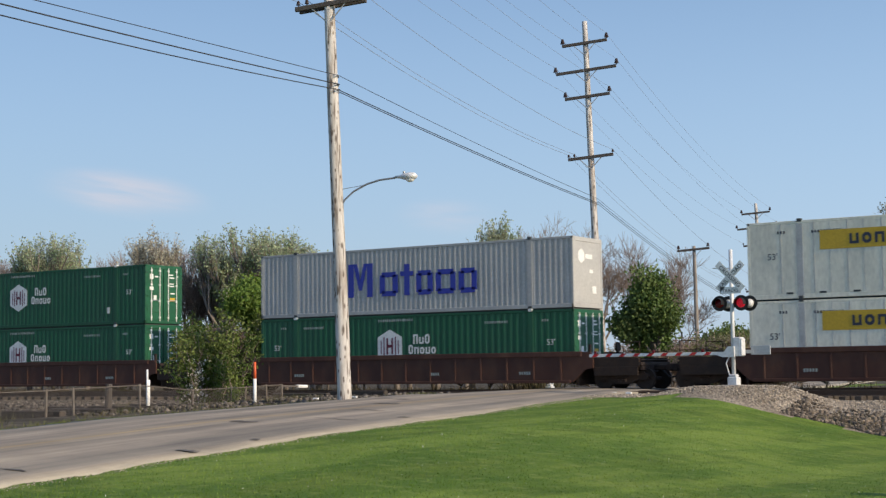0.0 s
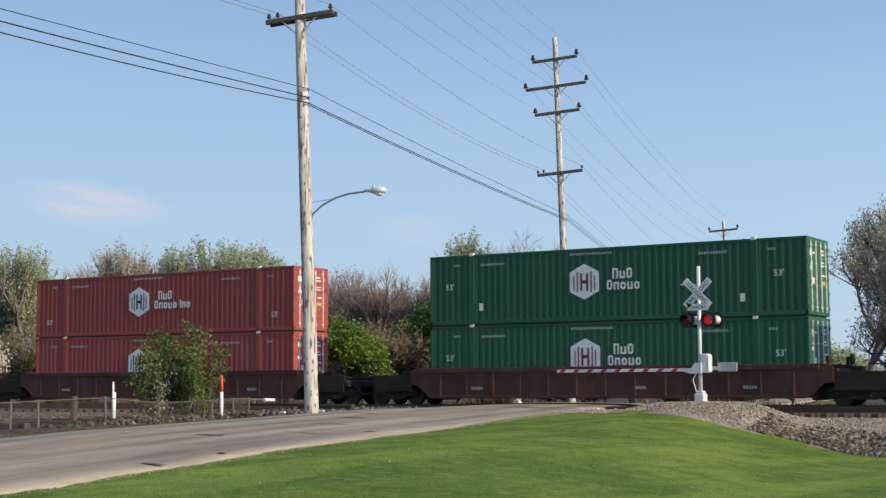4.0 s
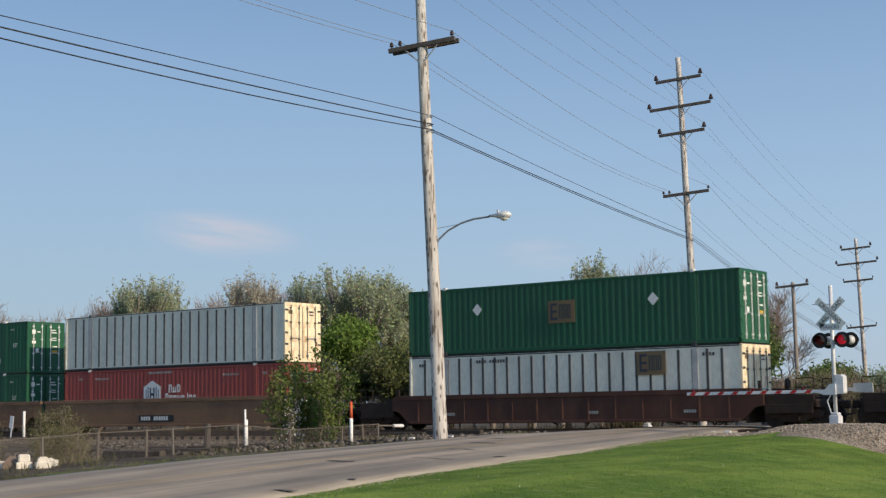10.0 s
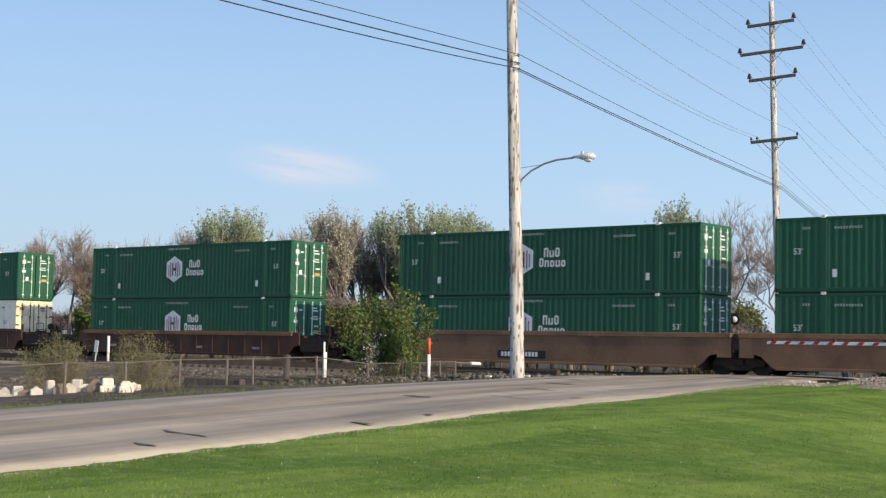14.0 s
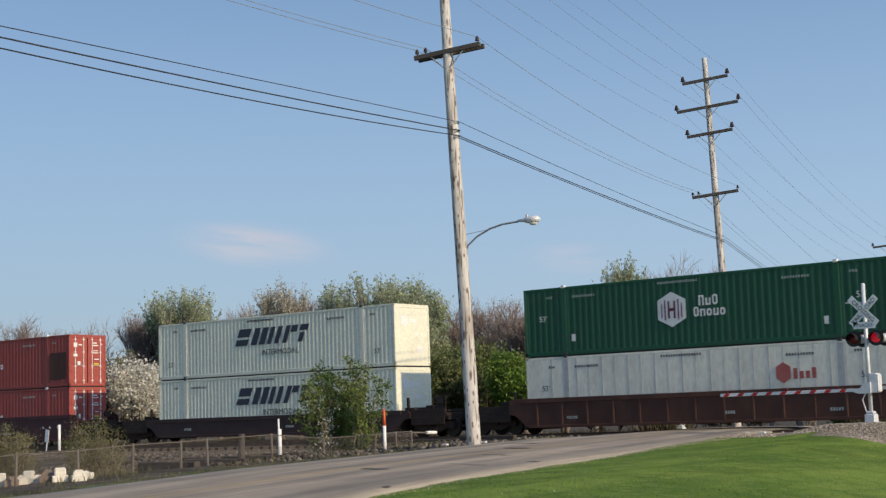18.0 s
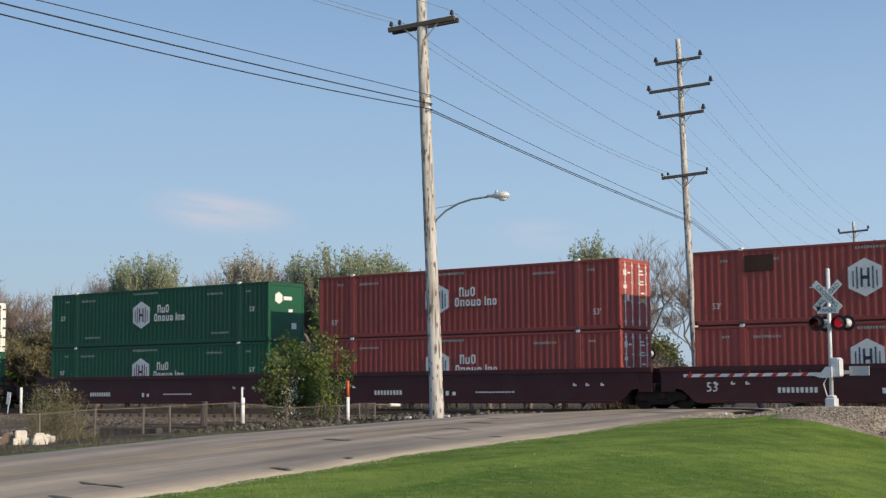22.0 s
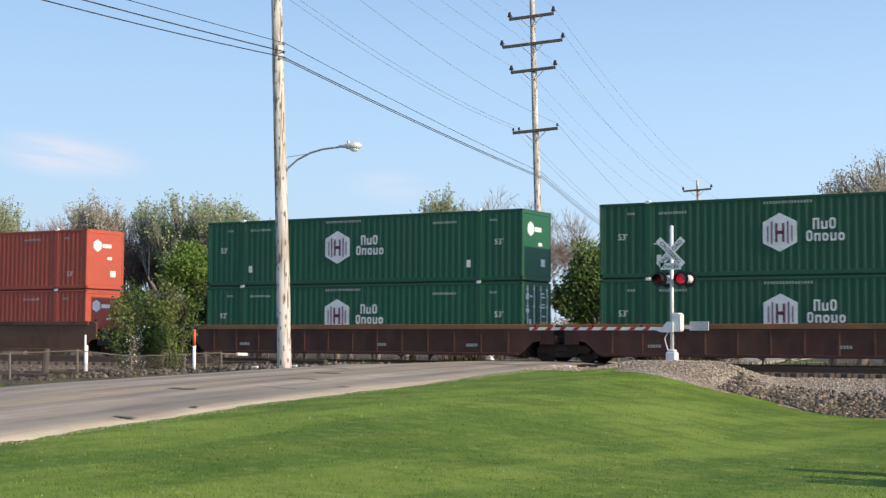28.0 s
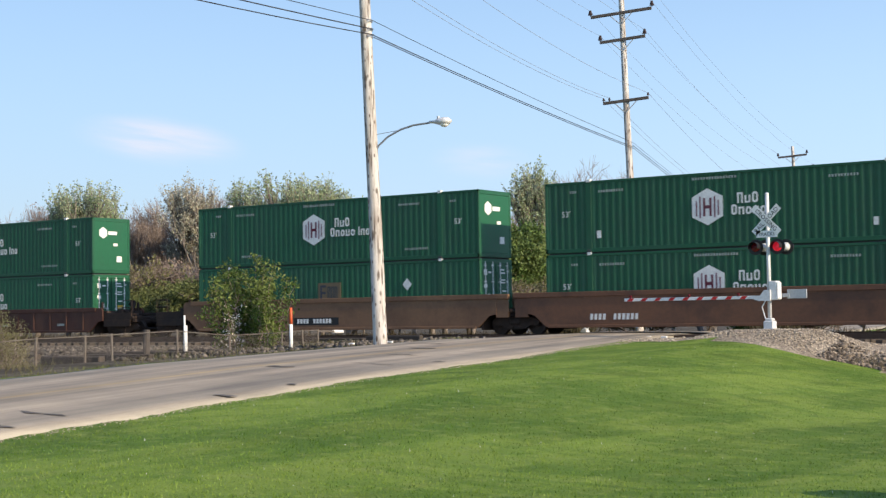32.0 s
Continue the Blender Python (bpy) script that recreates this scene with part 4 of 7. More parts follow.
def glyph_row(bm, x, z, kinds, h, w, gap, y, stroke=0.07, tall=1.4, t=0.006):
    """A row of wording as plain hollow shapes: o ring, u open above, n open below, l bar; capitals stand taller."""
    for kind in kinds:
        g, k = h * (tall if kind.isupper() else 1.0), kind.lower()
        a, b, e, f = x, x + w, z, z + g
        if k == "l":
            sheet(bm, [(a + w * 0.3, e), (a + w * 0.3 + stroke, e), (a + w * 0.3 + stroke, f), (a + w * 0.3, f)], y, t)
        elif k == "u":
            sheet(bm, [(a, f), (a, e), (b, e), (b, f), (b - stroke, f), (b - stroke, e + stroke), (a + stroke, e + stroke), (a + stroke, f)], y, t)
        elif k == "n":
            sheet(bm, [(a, e), (a, f), (b, f), (b, e), (b - stroke, e), (b - stroke, f - stroke), (a + stroke, f - stroke), (a + stroke, e)], y, t)
        elif k == "o":
            ring = []
            for d in (0.0, stroke):
                c = 0.28 * w - 0.4 * d
                a0, b0, e0, f0 = a + d, b - d, e + d, f - d
                ring.append([(a0 + c, e0), (b0 - c, e0), (b0, e0 + c), (b0, f0 - c), (b0 - c, f0), (a0 + c, f0), (a0, f0 - c), (a0, e0 + c)])
            vs = [[bm.verts.new((p, yy, q)) for p, q in loop] for yy in (y, y - t) for loop in ring]
            for i in range(8):
                j = (i + 1) % 8
                for p, q in ((0, 1), (2, 3), (0, 2), (1, 3)):
                    bm.faces.new((vs[p][i], vs[p][j], vs[q][j], vs[q][i]))
        x += (w if k != "l" else w * 0.6) + gap
    return bm


FACE = -WIDE / 2 - 0.004


def split_part(name, bm, material, parent, label=""):
    """Each loose piece of the bmesh becomes a part of its own."""
    bm.verts.ensure_lookup_table()
    seen = set()
    for v in bm.verts:
        if v.index in seen:
            continue
        island, todo = [], [v]
        seen.add(v.index)
        while todo:
            a = todo.pop()
            island.append(a)
            for e in a.link_edges:
                b = e.other_vert(a)
                if b.index not in seen:
                    seen.add(b.index)
                    todo.append(b)
        at = {a.index: k for k, a in enumerate(island)}
        faces = {f for a in island for f in a.link_faces}
        me = bpy.data.meshes.new(name)
        me.from_pydata([tuple(a.co) for a in island], [], [[at[w.index] for w in f.verts] for f in faces])
        part(name, me, material, parent, label)
    bm.free()


def hex_logo(parent, x, inside, inc):
    """The emblem and two rows of wording beside it."""
    z = 1.55
    bm = bmesh.new()
    sheet(bm, hexagon(x, z, 1.27, 1.42), FACE - 0.002, 0.004)
    logo = part("logo_plate", bm, LWHITE, parent, "white hexagonal emblem")
    bm = bmesh.new()
    for s in (-1, 1):
        for dx, w, a, b in ((0.13, 0.045, -0.36, 0.34), (0.3, 0.03, -0.42, 0.40), (0.45, 0.025, -0.34, 0.24)):
            sheet(bm, [(x + s * dx - w, z + a), (x + s * dx + w, z + a), (x + s * dx + w, z + b), (x + s * dx - w, z + b)], FACE - 0.007, 0.003)
    sheet(bm, [(x - 0.12, z - 0.07), (x + 0.12, z - 0.07), (x + 0.12, z + 0.06), (x - 0.12, z + 0.06)], FACE - 0.007, 0.003)
    part("emblem_inlay", bm, inside, logo)
    bm = bmesh.new()
    glyph_row(bm, x + 1.22, z + 0.07, "NuO", 0.29, 0.23, 0.07, FACE - 0.002, 0.068)
    glyph_row(bm, x + 0.98, z - 0.36, "Onouo", 0.29, 0.22, 0.07, FACE - 0.002, 0.066, 1.35)
    if inc:
        glyph_row(bm, x + 2.5, z - 0.36, "Lno", 0.29, 0.21, 0.07, FACE - 0.002, 0.066, 1.35)
    bm.verts.index_update()
    split_part("letter_bar", bm, LWHITE, parent, "white brand wording as plain bars")


def small_marks(parent, ink, mark_z=1.45, extra=()):
    """Size marks and rows of small stencilled writing."""
    for x in (-7.3, 6.8):
        def make():
            bm = bmesh.new()
            bm.from_mesh(lettering("53'", 0.34, 0.004, "LEFT"))
            return bm
        piece("size_mark", ("size",), make, ink, parent, "", (x, FACE - 0.003, mark_z))
    bm = bmesh.new()
    for x, z, n in ((-5.6, 2.38, 10), (-1.5, 2.6, 16), (3.9, 2.38, 10), (-6.9, 2.4, 3), (6.6, 2.4, 3)) + tuple(extra):
        word_bars(bm, x, z, (0.1,) * n, 0.065, 0.05, FACE - 0.002, t=0.004)
    tagged(part("stencilling", bm, STENCIL if ink is LWHITE else ink, parent, "small stencilled rows"), kind="stuff")


def container_doors(c, key, paint, bright, marks):
    """Two door leaves on the +x end with lock rods, hinges, handles and stickers."""
    for s in (-1, 1):
        def leaf():
            return boxes(((HALF - 0.05, s * 0.61, HIGH / 2), (0.06, 1.16, HIGH - 0.36)), bevel=0.012)
        door = piece("door", (key, s), leaf, bright, c)
        for z in (0.75, 1.45, 2.15):
            piece("door_panel", (), lambda: boxes(((0, 0, 0), (0.02, 1.02, 0.4)), bevel=0.008), bright, door, "", (HALF - 0.012, s * 0.61, z))
        for k in (0.3, 0.88):
            def rod():
                bm = tube(bmesh.new(), (HALF + 0.02, s * k, 0.12), (HALF + 0.02, s * k, HIGH - 0.12), 0.021, seg=6)
                for z in (0.3, 1.1, 1.9, 2.6):
                    box(bm, (HALF + 0.01, s * k, z), (0.05, 0.11, 0.07))
                return bm
            # green and red doors: near-white rods, the sun on them put into the colour
            piece("lock_rod", (s, k), rod, LWHITE if bright in (GREEN, RED) else DARKGAP, door, "upright lock rod")
        for z in (0.3, 0.85, 1.4, 1.95, 2.5):
            piece("hinge", (s,), lambda: boxes(((HALF + 0.0, s * 1.19, 0), (0.05, 0.2, 0.09)), bevel=0.008), bright if bright in (GREEN, RED) else DARKGAP, door, "", (0, 0, z))
        piece("door_handle", (s,), lambda: boxes(((HALF + 0.04, s * 0.59, 1.15), (0.02, 0.5, 0.035)), bevel=0.005), GALV, door)
    for y, z, w, h, m in marks:
        piece("door_sticker", (y, z, w, h), lambda: boxes(((HALF + 0.004, y, z), (0.006, w, h))), m, c, "printed door sticker")


def container(paint, style, door_paint=None, plain_end=False, label="", logo=None):
    """A 53-foot box: folded or posted sides in a frame, castings at the 40-foot posts, roof, end wall and doors. Stands on its base at the origin."""
    c = thing("container", Matrix(), label, "shipping container", "containers on the train")
    y = WIDE / 2
    bright = door_paint or paint
    k = (style, paint.name)
    # posts style: dark rails paint in the shaded seam between stacked boxes
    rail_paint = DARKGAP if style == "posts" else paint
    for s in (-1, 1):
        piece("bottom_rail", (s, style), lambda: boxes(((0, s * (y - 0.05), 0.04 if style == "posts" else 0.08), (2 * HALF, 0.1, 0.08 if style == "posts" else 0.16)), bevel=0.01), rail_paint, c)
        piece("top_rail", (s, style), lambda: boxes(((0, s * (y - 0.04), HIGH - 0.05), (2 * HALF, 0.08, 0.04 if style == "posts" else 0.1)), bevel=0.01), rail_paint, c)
        for x in (-1, 1):
            piece("corner_post", (s, x), lambda: boxes(((x * (HALF - 0.06), s * (y - 0.06), HIGH / 2), (0.12, 0.12, HIGH)), bevel=0.012), bright if x > 0 else paint, c)
            piece("lift_post", (s, x), lambda: boxes(((x * 6.06, s * (y - 0.022), HIGH / 2), (0.26, 0.05, HIGH - 0.2)), bevel=0.008), JOINTG if style in ("posts", "smooth") else paint, c)
            piece("corner_casting", (s, x), lambda: boxes(((x * 6.06, s * (y - 0.06), HIGH + 0.01), (0.18, 0.16, 0.12)), bevel=0.01), LWHITE if style == "fold" and s < 0 else DARKGAP, c, "lifting casting")
            piece("foot_casting", (s, x), lambda: boxes(((x * 6.06, s * (y - 0.06), 0.05), (0.18, 0.17, 0.1)), bevel=0.01), DARKGAP, c)

        def wall():
            bm = bmesh.new()
            out = s
            z0, z1 = (0.06, HIGH - 0.06) if style == "posts" else (0.16, HIGH - 0.1)
            if style in ("fold", "fold_fine"):
                for a, b in ((-HALF + 0.12, -6.19), (-5.93, 5.93), (6.19, HALF - 0.12)):
                    corrugated(bm, a, b, s * (y - 0.012), z0, z1, 0.3 if style == "fold" else 0.25, 0.036, out)
            elif style == "posts":
                box(bm, (0, s * (y - 0.035), (z0 + z1) / 2), (2 * HALF - 0.24, 0.02, z1 - z0))
            else:
                box(bm, (0, s * (y - 0.012), (z0 + z1) / 2), (2 * HALF - 0.24, 0.02, z1 - z0))
            return bm
        side = piece("side_wall", (k, s), wall, paint, c)
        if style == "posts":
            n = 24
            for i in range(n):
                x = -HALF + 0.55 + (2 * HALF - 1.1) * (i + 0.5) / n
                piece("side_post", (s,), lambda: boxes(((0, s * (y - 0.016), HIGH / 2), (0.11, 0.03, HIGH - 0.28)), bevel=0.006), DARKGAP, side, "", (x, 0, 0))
        elif style == "smooth":
            for i in range(12):
                x = -HALF + 1.3 + 2 * HALF * i / 13.0
                piece("panel_joint", (s,), lambda: boxes(((0, s * (y - 0.001), HIGH / 2 + 0.06), (0.045, 0.012, HIGH - 0.3)), ((0.6, s * (y - 0.001), HIGH / 2 + 0.06), (0.02, 0.008, HIGH - 0.3))), JOINTG, side, "", (x, 0, 0))
                piece("rail_pocket", (s,), lambda: boxes(((0, s * (y + 0.002), 0.2), (0.26, 0.01, 0.07))), DARKGAP, side, "", (x + 0.3, 0, 0))
    piece("roof", (k,), lambda: corrugated_roof(), paint, c)
    piece("end_wall", (k,), lambda: end_wall(), paint, c)
    piece("floor_frame", (), lambda: boxes(((0, 0, 0.04), (2 * HALF - 0.2, WIDE - 0.2, 0.225))), DARKGAP, c)
    piece("door_header", (bright.name,), lambda: boxes(((HALF - 0.05, 0, HIGH - 0.09), (0.1, WIDE - 0.24, 0.18)), bevel=0.01), bright, c)
    piece("door_sill", (bright.name,), lambda: boxes(((HALF - 0.05, 0, 0.09), (0.1, WIDE - 0.24, 0.18)), bevel=0.01), bright, c)
    if plain_end:
        piece("door", ("plain", bright.name), lambda: boxes(((HALF - 0.04, 0, HIGH / 2), (0.05, WIDE - 0.24, HIGH - 0.36)), bevel=0.01), bright, c)
        piece("emblem", (), lambda: ball_plate(), LWHITE, c, "white round emblem on the end wall")
        piece("door_sticker", ("low",), lambda: boxes(((HALF - 0.008, 0.55, 0.75), (0.006, 0.35, 0.3)), ((HALF - 0.008, 0.3, 1.5), (0.006, 0.3, 0.14))), LWHITE, c, "printed sticker")
    else:
        marks = ((-0.86, 2.3, 0.24, 0.24, LWHITE), (-0.52, 2.3, 0.22, 0.07, LWHITE), (0.5, 2.42, 0.3, 0.06, LWHITE), (0.55, 2.28, 0.36, 0.06, LWHITE), (0.95, 2.35, 0.14, 0.06, LWHITE),
                 (0.55, 1.98, 0.3, 0.05, LWHITE), (0.55, 1.86, 0.34, 0.05, LWHITE), (-0.86, 1.72, 0.26, 0.16, LWHITE), (0.6, 1.2, 0.36, 0.18, LYELLOW), (-0.62, 1.25, 0.2, 0.26, LWHITE), (0.62, 1.5, 0.3, 0.06, LWHITE)) if style in ("fold",) else (
                 (-0.9, 2.4, 0.3, 0.2, LBROWN), (0.6, 2.45, 0.34, 0.08, LDARK), (0.6, 2.3, 0.3, 0.06, LDARK), (0.95, 0.9, 0.18, 0.22, LBROWN))
        container_doors(c, k, paint, bright, marks)
    if logo:
        logo(c)
    return c


def corrugated_roof():
    bm = bmesh.new()
    box(bm, (0, 0, HIGH - 0.03), (2 * HALF - 0.1, WIDE - 0.12, 0.03))
    for i in range(30):
        box(bm, (-HALF + 0.5 + i * (2 * HALF - 1) / 29, 0, HIGH - 0.01), (0.22, WIDE - 0.3, 0.02))
    return bm


def end_wall():
    bm = bmesh.new()
    box(bm, (-HALF + 0.05, 0, HIGH / 2), (0.03, WIDE - 0.24, HIGH - 0.2))
    for i in range(7):
        box(bm, (-HALF + 0.03, -1.05 + i * 0.35, HIGH / 2), (0.035, 0.14, HIGH - 0.3))
    return bm


def ball_plate():
    bm = tube(bmesh.new(), (HALF - 0.016, -0.55, 2.1), (HALF - 0.008, -0.55, 2.1), 0.3, seg=6)
    box(bm, (HALF - 0.012, 0.1, 2.1), (0.008, 0.6, 0.18))
    return bm


def logo_hexa(inside, inc, x=-0.9, mark_z=1.45, patch=None):
    def add(c):
        hex_logo(c, x, inside, inc)
        small_marks(c, LWHITE, mark_z, ((-5.3, 0.42, 11), (4.2, 0.42, 11)) if inc and inside is LMAROON else ())
        if inside is LMAROON and not inc:
            for xx in (-5.6, 5.6):
                part("placard", sheet(bmesh.new(), [(xx - 0.09, 0.55), (xx + 0.09, 0.55), (xx + 0.09, 0.85), (xx - 0.09, 0.85)], FACE - 0.004), LWHITE, c, "small white notice")
        if patch:
            part("repair_patch", sheet(bmesh.new(), [(6.35, 0.4), (7.8, 0.4), (7.8, 1.9), (6.35, 1.9)], FACE - 0.003), BROWN, c, "dark repaired patch")
            part("repair_patch", sheet(bmesh.new(), [(-5.9, 2.0), (-4.7, 2.0), (-4.7, 2.62), (-5.9, 2.62)], FACE - 0.003), BROWN, c, "dark repaired patch")
    return add


def logo_plate(x, z=2.25, plate=LBROWN, ink=LDARK):
    def add(c):
        if z > 2:
            rows = bmesh.new()
            for xx, zz, n in ((-4.4, 2.5, 4), (-3.7, 2.5, 6), (-7.5, 2.42, 3), (6.4, 2.46, 4), (-7.6, 0.62, 3)):
                word_bars(rows, xx, zz, (0.13,) * n, 0.09, 0.05, FACE - 0.016, t=0.004)
            tagged(part("stencilling", rows, DARKGAP, c, "small dark stencilled rows"), kind="stuff")
        p = part("brand_plate", sheet(bmesh.new(), [(x - 0.65, z - 0.47), (x + 0.65, z - 0.47), (x + 0.65, z + 0.47), (x - 0.65, z + 0.47)], FACE - 0.024, 0.02), plate, c, "faded brand plate")
        bm = bmesh.new()
        for a, b, e, f in ((-0.52, -0.42, -0.34, 0.36), (-0.42, -0.18, -0.34, -0.24), (-0.42, -0.2, -0.04, 0.06), (-0.42, -0.18, 0.26, 0.36)):
            sheet(bm, [(x + a, z + e), (x + b, z + e), (x + b, z + f), (x + a, z + f)], FACE - 0.048)
        bm.verts.index_update()
        split_part("letter_bar", bm, ink, p)
        bm = bmesh.new()
        glyph_row(bm, x - 0.1, z - 0.3, "nno", 0.6, 0.17, 0.03, FACE - 0.048, 0.06)
        bm.verts.index_update()
        split_part("letter_bar", bm, DARKGAP if plate is LBROWN else LBLUE, p)
    return add


def logo_on_green(c):
    logo_plate(0.0, 1.58, LBROWN, LDARK)(c)
    for s in (-1, 1):
        part("placard", sheet(bmesh.new(), [(4.3 * s, 1.6), (4.3 * s + 0.25, 1.87), (4.3 * s, 2.14), (4.3 * s - 0.25, 1.87)], FACE - 0.004), LWHITE, c, "white diamond placard")


def logo_big_blue(c):
    bm = bmesh.new()
    z = 0.77
    for x, w, h in ((-3.1, 0.3, 1.47), (-2.08, 0.3, 1.47), (-0.12, 0.28, 1.35)):
        sheet(bm, [(x, z), (x + w, z), (x + w, z + h), (x, z + h)], FACE - 0.002)
    sheet(bm, [(-2.82, z + 1.47), (-2.62, z + 1.47), (-2.44, z + 0.75), (-2.26, z + 1.47), (-2.06, z + 1.47), (-2.36, z + 0.3), (-2.52, z + 0.3)], FACE - 0.001)
    sheet(bm, [(-0.32, z + 0.84), (0.36, z + 0.84), (0.36, z + 1.04), (-0.32, z + 1.04)], FACE - 0.001)
    for x, w in ((-1.4, 0.95), (0.5, 0.85), (1.5, 1.0), (2.65, 0.9)):
        h = 1.04
        for a, b, e, f in ((x, x + 0.27, z + 0.12, z + h - 0.12), (x + w - 0.27, x + w, z + 0.12, z + h - 0.12), (x + 0.1, x + w - 0.1, z, z + 0.22), (x + 0.1, x + w - 0.1, z + h - 0.22, z + h)):
            sheet(bm, [(a, e), (b, e), (b, f), (a, f)], FACE - 0.002)
    bm.verts.index_update()
    split_part("letter_bar", bm, LBLUE, c, "large blue brand wording as plain shapes")


def logo_dark_slant(c):
    bm = bmesh.new()
    z, k = 1.45, 0.42

    def bar(x0, x1, a, b):
        sheet(bm, [(x0 + a * k, z + a), (x1 + a * k, z + a), (x1 + b * k, z + b), (x0 + b * k, z + b)], FACE - 0.002)
    for x0, x1, a, b in ((-2.35, -1.5, 0, 0.3), (-2.35, -1.5, 0.42, 0.83), (-1.25, -0.85, 0, 0.83), (-0.7, -0.3, 0, 0.83), (-0.15, 0.15, 0, 0.83), (0.35, 0.65, 0, 0.83),
                         (0.9, 1.2, 0, 0.83), (1.28, 1.7, 0.5, 0.83), (1.85, 2.4, 0.55, 0.83), (1.95, 2.25, 0, 0.45)):
        bar(x0, x1, a, b)
    bm.verts.index_update()
    split_part("letter_bar", bm, LDARK, c, "dark slanted brand wording as plain shapes")
    me = lettering("INTERMODAL", 0.40, 0.006)
    me.transform(Matrix.Translation((0.75, FACE - 0.004, 0.92)))
    part("lettering", me, LDARK, c, "dark lettering")
    small_marks(c, LDARK, 0.62)


def logo_reefer(c):
    bm = bmesh.new()
    glyph_row(bm, -3.95, 1.2, "OOU", 0.52, 0.46, 0.18, FACE - 0.002, 0.14, 1.5)
    glyph_row(bm, -1.9, 1.2, "noLonU", 0.52, 0.38, 0.1, FACE - 0.002, 0.13, 1.45)
    bm.verts.index_update()
    split_part("letter_shape", bm, LMAROON, c, "dark red brand wording as plain shapes")
    bm = bmesh.new()
    sheet(bm, [(-4.89, 0.81), (-5.35, 1.0), (-5.47, 1.95), (-4.89, 2.05), (-4.31, 1.95), (-4.43, 1.0)], FACE - 0.002)
    sheet(bm, [(-5.2, 2.12), (-4.58, 2.12), (-4.45, 2.28), (-4.89, 2.45), (-5.33, 2.28)], FACE - 0.002)
    crest = part("crest", bm, LDARK, c, "dark crest emblem as plain shapes")
    part("crest_field", sheet(bmesh.new(), [(-5.15, 1.2), (-4.63, 1.2), (-4.63, 1.75), (-5.15, 1.75)], FACE - 0.01), LMAROON, crest)
    bm = bmesh.new()
    glyph_row(bm, 2.14, 2.26, "lonouloun", 0.24, 0.28, 0.1, FACE - 0.002, 0.05)
    word_bars(bm, 2.14, 2.1, (0.07,) * 24, 0.09, 0.045, FACE - 0.002)
    word_bars(bm, 3.77, 0.93, (0.14,) * 13, 0.09, 0.04, FACE - 0.002)
    word_bars(bm, 6.6, 2.3, (0.1,) * 8, 0.1, 0.04, FACE - 0.002)
    tagged(part("stencilling", bm, LDARK, c, "small printed rows"), kind="stuff")
    for x, text in ((-5.6, "TOP LIFT ONLY"), (5.3, "TOP LIFT ONLY")):
        me = lettering(text, 0.16, 0.004)
        me.transform(Matrix.Translation((x, FACE - 0.004, 0.28)))
        part("lettering", me, LDARK, c, "small dark lettering")
    part("door_sticker", boxes(((HALF + 0.03, -0.8, 2.2), (0.006, 0.4, 0.8)), ((HALF + 0.03, 0.7, 2.2), (0.006, 0.3, 0.7))), LRED, c, "red and dark printed stickers")
    part("unit_frame", boxes(((-HALF - 0.22, -1.2, HIGH / 2), (0.08, 0.08, HIGH - 0.1)), ((-HALF - 0.22, 1.2, HIGH / 2), (0.08, 0.08, HIGH - 0.1)), ((-HALF - 0.12, 0, HIGH - 0.1), (0.3, 2.4, 0.08)), ((-HALF - 0.12, 0, 0.1), (0.3, 2.4, 0.1)), ((-HALF - 0.1, 0, 1.5), (0.2, 1.9, 2.0))), WHITEC, c, "white refrigeration unit frame on the end")


def logo_yellow_plates(c):
    for x in (-4.3,):
        p = part("brand_plate", sheet(bmesh.new(), [(x - 1.0, 1.75), (x + 3.6, 1.75), (x + 3.6, 2.45), (x - 1.0, 2.45)], FACE - 0.004), LYELLOW, c, "yellow brand panel")
        bm = glyph_row(bmesh.new(), x + 0.1, 1.9, "uonunul", 0.38, 0.34, 0.12, FACE - 0.012, 0.1)
        bm.verts.index_update()
        split_part("letter_bar", bm, LDARK, p)
    small_marks(c, LDARK)


def logo_small_red(c):
    bm = bmesh.new()
    sheet(bm, hexagon(3.75, 1.75, 0.6, 0.8), FACE - 0.012)
    part("emblem", bm, LRED, c, "faded red emblem")
    split_now("letter_bar", word_bars(bmesh.new(), 4.15, 1.5, (0.4, 0.28, 0.28, 0.4), 0.17, 0.08, FACE - 0.002), LRED, c, "faded red brand wording")
    small_marks(c, LDARK)


